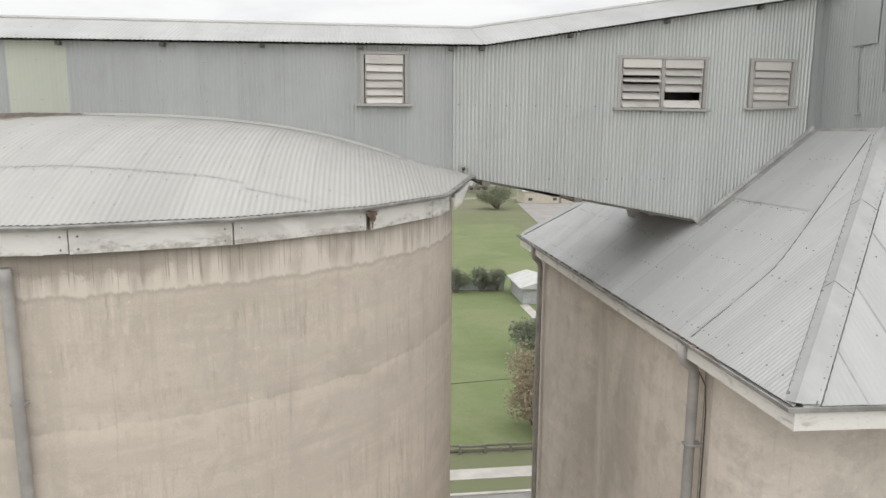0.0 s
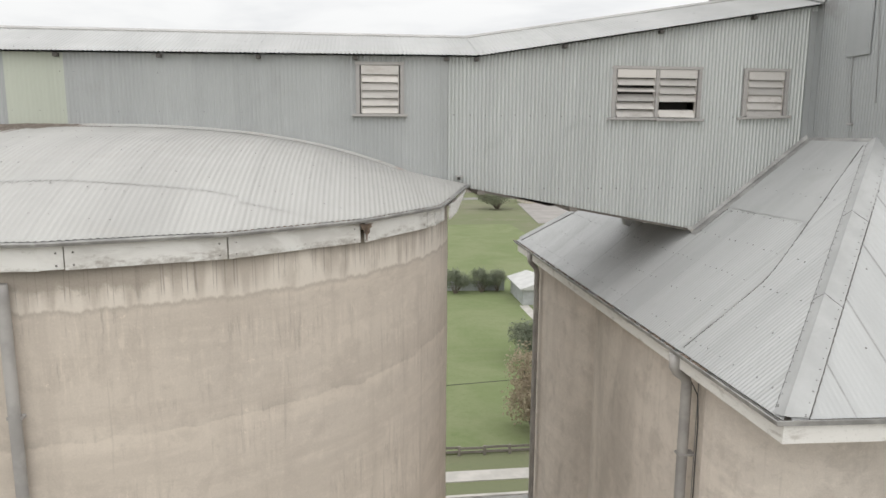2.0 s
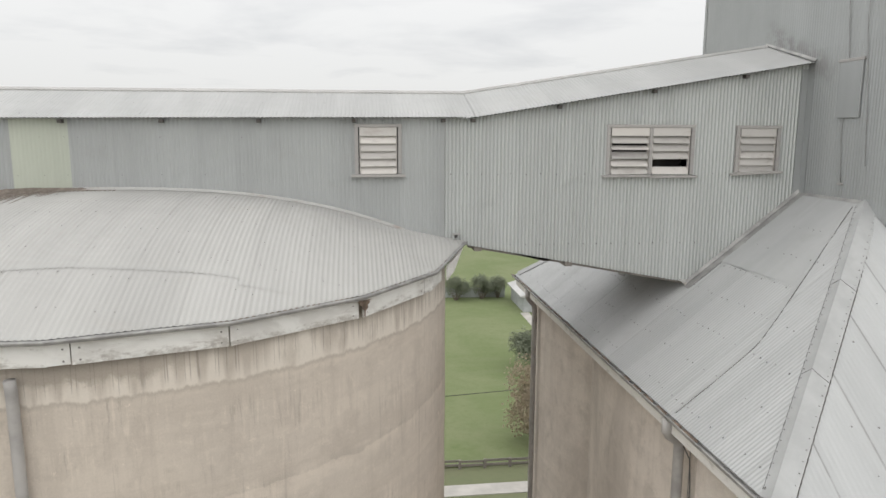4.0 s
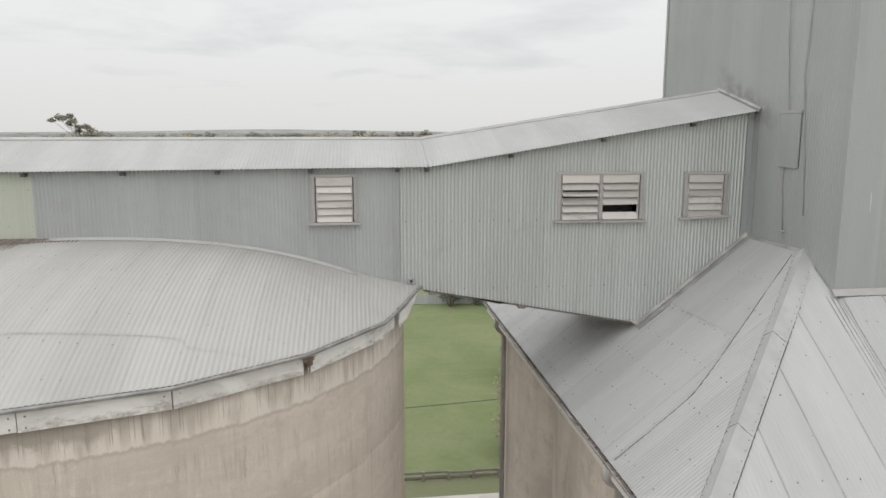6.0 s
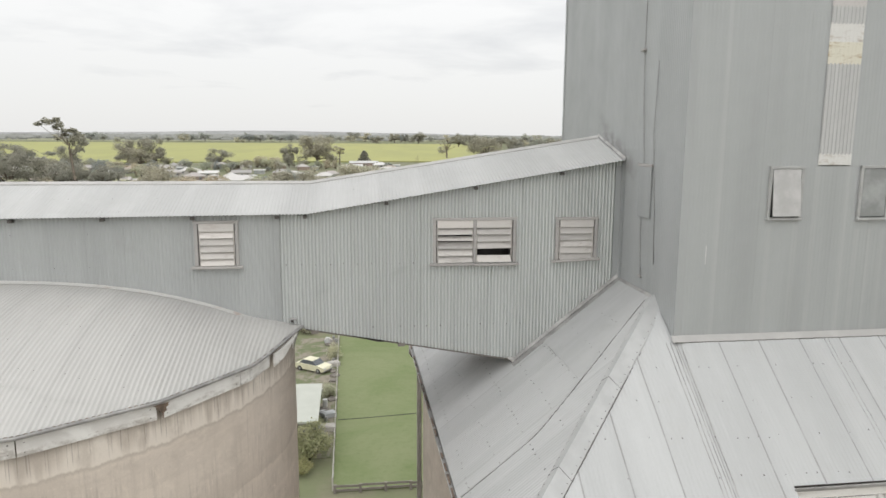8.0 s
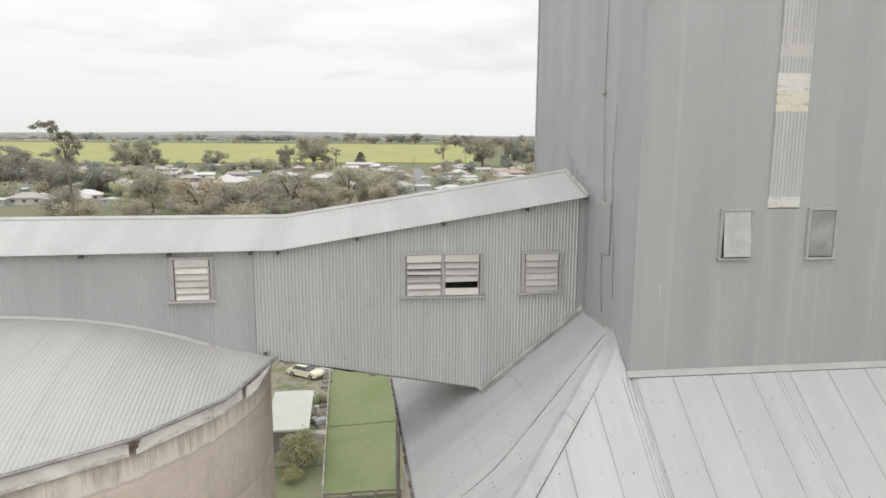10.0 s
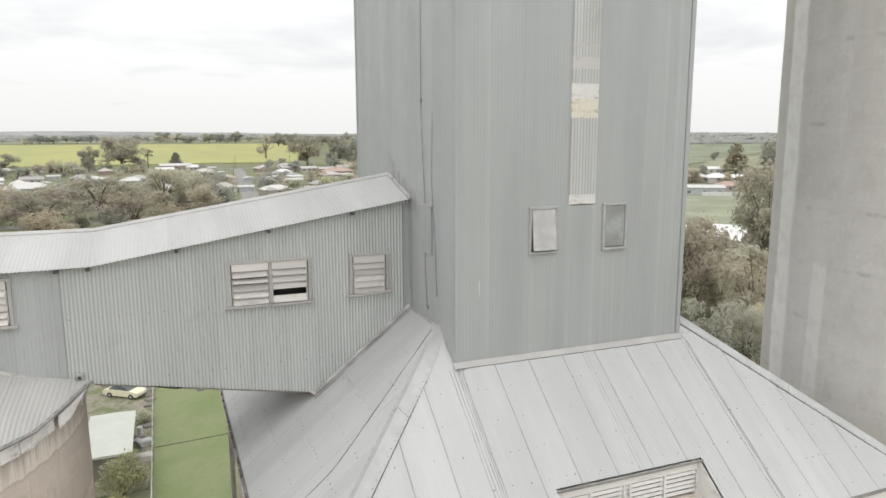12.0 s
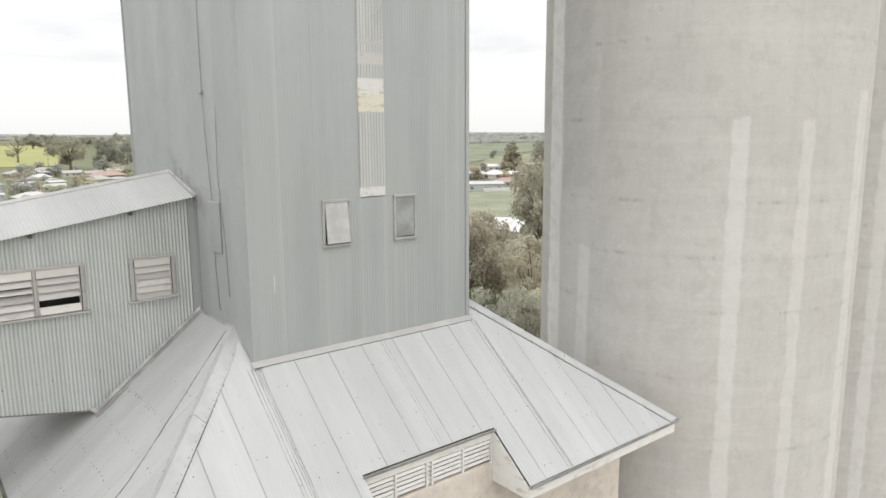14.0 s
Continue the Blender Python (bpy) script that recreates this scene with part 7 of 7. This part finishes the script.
fence("paling_fence", (8.0, 107.6), (23.4, 106.6), 2.2, 1.7, (0.1, 0.22, 0.34, 0.46, 0.58, 0.70, 0.82, 0.94), M_HGREY, M_HGREY, "grey sheet fence behind the paddock", 0.05, 0.2)
M_LEANTO = plain("pale_green_sheet", (0.42, 0.435, 0.39), 0.6, 0.0, 0.06, 0.4)
shed = place_house("carport", "flat pale-roofed lean-to shed in the yard", 8.8, 2.9, 2.4, 0.03, True, M_TIMBER, M_LEANTO, at=(-1.75, 64.35), turn=90, windows=False, group="")
M_CARPAINT = plain("cream_paint", (0.62, 0.60, 0.44), 0.35, 0.0, 0.06, 1.0, 0.6)
M_TYRE = plain("tyre_rubber", (0.03, 0.03, 0.03), 0.85)


def make_car(at, turn):
    c = thing("car", "old cream sedan car parked in the yard", "car")
    side = [(-2.2, 0.45), (-2.25, 0.75), (-1.9, 0.92), (-1.2, 0.98), (1.35, 0.95), (2.1, 0.82), (2.25, 0.6), (2.2, 0.35), (1.8, 0.28), (-1.9, 0.28)]
    verts = [(x, y, z) for y in (-0.86, 0.86) for x, z in side]
    n = len(side)
    faces = [(i, (i + 1) % n, n + (i + 1) % n, n + i) for i in range(n)] + [tuple(reversed(range(n))), tuple(range(n, 2 * n))]
    body = mesh_ob("body", verts, faces, M_CARPAINT, c)
    top = [(-1.55, 0.95), (-0.95, 1.40), (0.45, 1.42), (1.15, 0.94)]
    verts = [(x, y * (0.92 if z > 1 else 1.0), z) for y in (-0.78, 0.78) for x, z in top]
    cabin = mesh_ob("cabin", verts, [(0, 1, 5, 4), (1, 2, 6, 5), (2, 3, 7, 6), (3, 2, 1, 0), (4, 5, 6, 7)], M_HGLASS, c, "dark windows")
    bm = bmesh.new()
    box(bm, -0.98, -0.70, 1.40, 0.48, 0.70, 1.455, bevel=0.02)
    part("roof", bm, M_CARPAINT, c)
    for x in (-1.35, 1.4):
        for y in (-0.80, 0.80):
            bm = bmesh.new()
            bmesh.ops.create_cone(bm, cap_ends=True, segments=16, radius1=0.32, radius2=0.32, depth=0.2, matrix=Matrix.Translation((x, y, 0.32)) @ Matrix.Rotation(math.pi / 2, 4, "X"))
            wh = part("wheel", bm, M_TYRE, c)
            bm = bmesh.new()
            bmesh.ops.create_cone(bm, cap_ends=True, segments=12, radius1=0.18, radius2=0.18, depth=0.23, matrix=Matrix.Translation((x, y, 0.32)) @ Matrix.Rotation(math.pi / 2, 4, "X"))
            part("rim", bm, M_STEEL, wh)
    for y in (-0.6, 0.6):
        box_part("headlight", (2.16, y - 0.18, 0.58, 2.27, y + 0.18, 0.74), M_HROOF_WHITE, c)
        box_part("tail_light", (-2.28, y - 0.18, 0.62, -2.2, y + 0.18, 0.76), M_HROOF_RED, c)
    box_part("bumper", (2.15, -0.84, 0.36, 2.32, 0.84, 0.48), M_STEEL, c)
    box_part("bumper", (-2.32, -0.84, 0.36, -2.15, 0.84, 0.48), M_STEEL, c)
    c.matrix_basis = pose(*at, 0.0, 0, 0, turn)
    return c


make_car((-1.3, 80.6), -36)
slab("yard_bed", -9, 57.0, 1.45, 94.0, 0.06, M_YARD, "patchy grass and dirt yard beside the paddock", "ground")
rs = random.Random(5)
for i in range(26):
    x, y = rs.uniform(-0.2, 1.35), rs.uniform(61, 93)
    if 79 < y < 85:
        x = 1.1
    s_ = rs.uniform(0.3, 0.75)
    a_ = rs.uniform(0, 180)
    bm = bmesh.new()
    kind = i % 3
    if kind == 0:
        bmesh.ops.create_cone(bm, cap_ends=True, segments=12, radius1=s_ * 0.5, radius2=s_ * 0.46, depth=s_ * 1.4, matrix=Matrix.Translation((0, 0, s_ * 0.70)))
        ob = part("drum", bm, M_HROOF_WHITE if i % 2 else M_STEEL)
        tagged(ob, "discarded drum standing by the fence", "drum", "yard scrap")
    elif kind == 1:
        bm.free()
        ob = thing("timber_pile", "pile of grey timber offcuts by the fence", "timber", "yard scrap")
        for j in range(4):
            box_part("plank", (-s_, -0.4 + j * 0.2, 0.0, s_, -0.24 + j * 0.2, 0.18 + 0.04 * (j % 2)), M_TIMBER, ob)
    else:
        box(bm, -s_, -s_ * 0.7, 0.0, s_, s_ * 0.7, 0.3 + 0.3 * s_, bevel=0.03)
        box(bm, -s_ * 0.7, -s_ * 0.5, 0.3 + 0.3 * s_, s_ * 0.6, s_ * 0.5, 0.36 + 0.3 * s_, bevel=0.02)
        ob = part("crate", bm, M_HGREY if i % 2 else M_SLAB)
        tagged(ob, "pale weathered crate by the fence", "crate", "yard scrap")
    ob.matrix_basis = pose(x, y, 0.055, 0, 0, a_)
# power poles along the streets
for i, (x, y) in enumerate(((-74, 330), (-40, 420), (-100, 380), (36, 392), (52, 520), (60, 590), (105, 596), (230, 300))):
    if i == 0:
        pole = thing("power_pole", "timber power pole with a cross arm", "pole", "power poles")
        pipe("shaft", [(0, 0, -0.3), (0, 0, 5), (0, 0, 10.5)], 0.14, M_BARK, pole, "", 8)
        box_part("cross_arm", (-1.1, -0.06, 9.7, 1.1, 0.06, 9.85), M_TIMBER, pole)
        for xx in (-0.95, -0.4, 0.4, 0.95):
            pipe("insulator", [(xx, 0, 9.85), (xx, 0, 10.02)], 0.05, M_HROOF_WHITE, pole, "", 6)
        pole.matrix_basis = pose(x, y, 0, 0, 0, 20)
    else:
        keep = pole.matrix_basis.copy()
        copy_thing(pole, pose(x, y, 0, 0, 0, 20 + 15 * i))
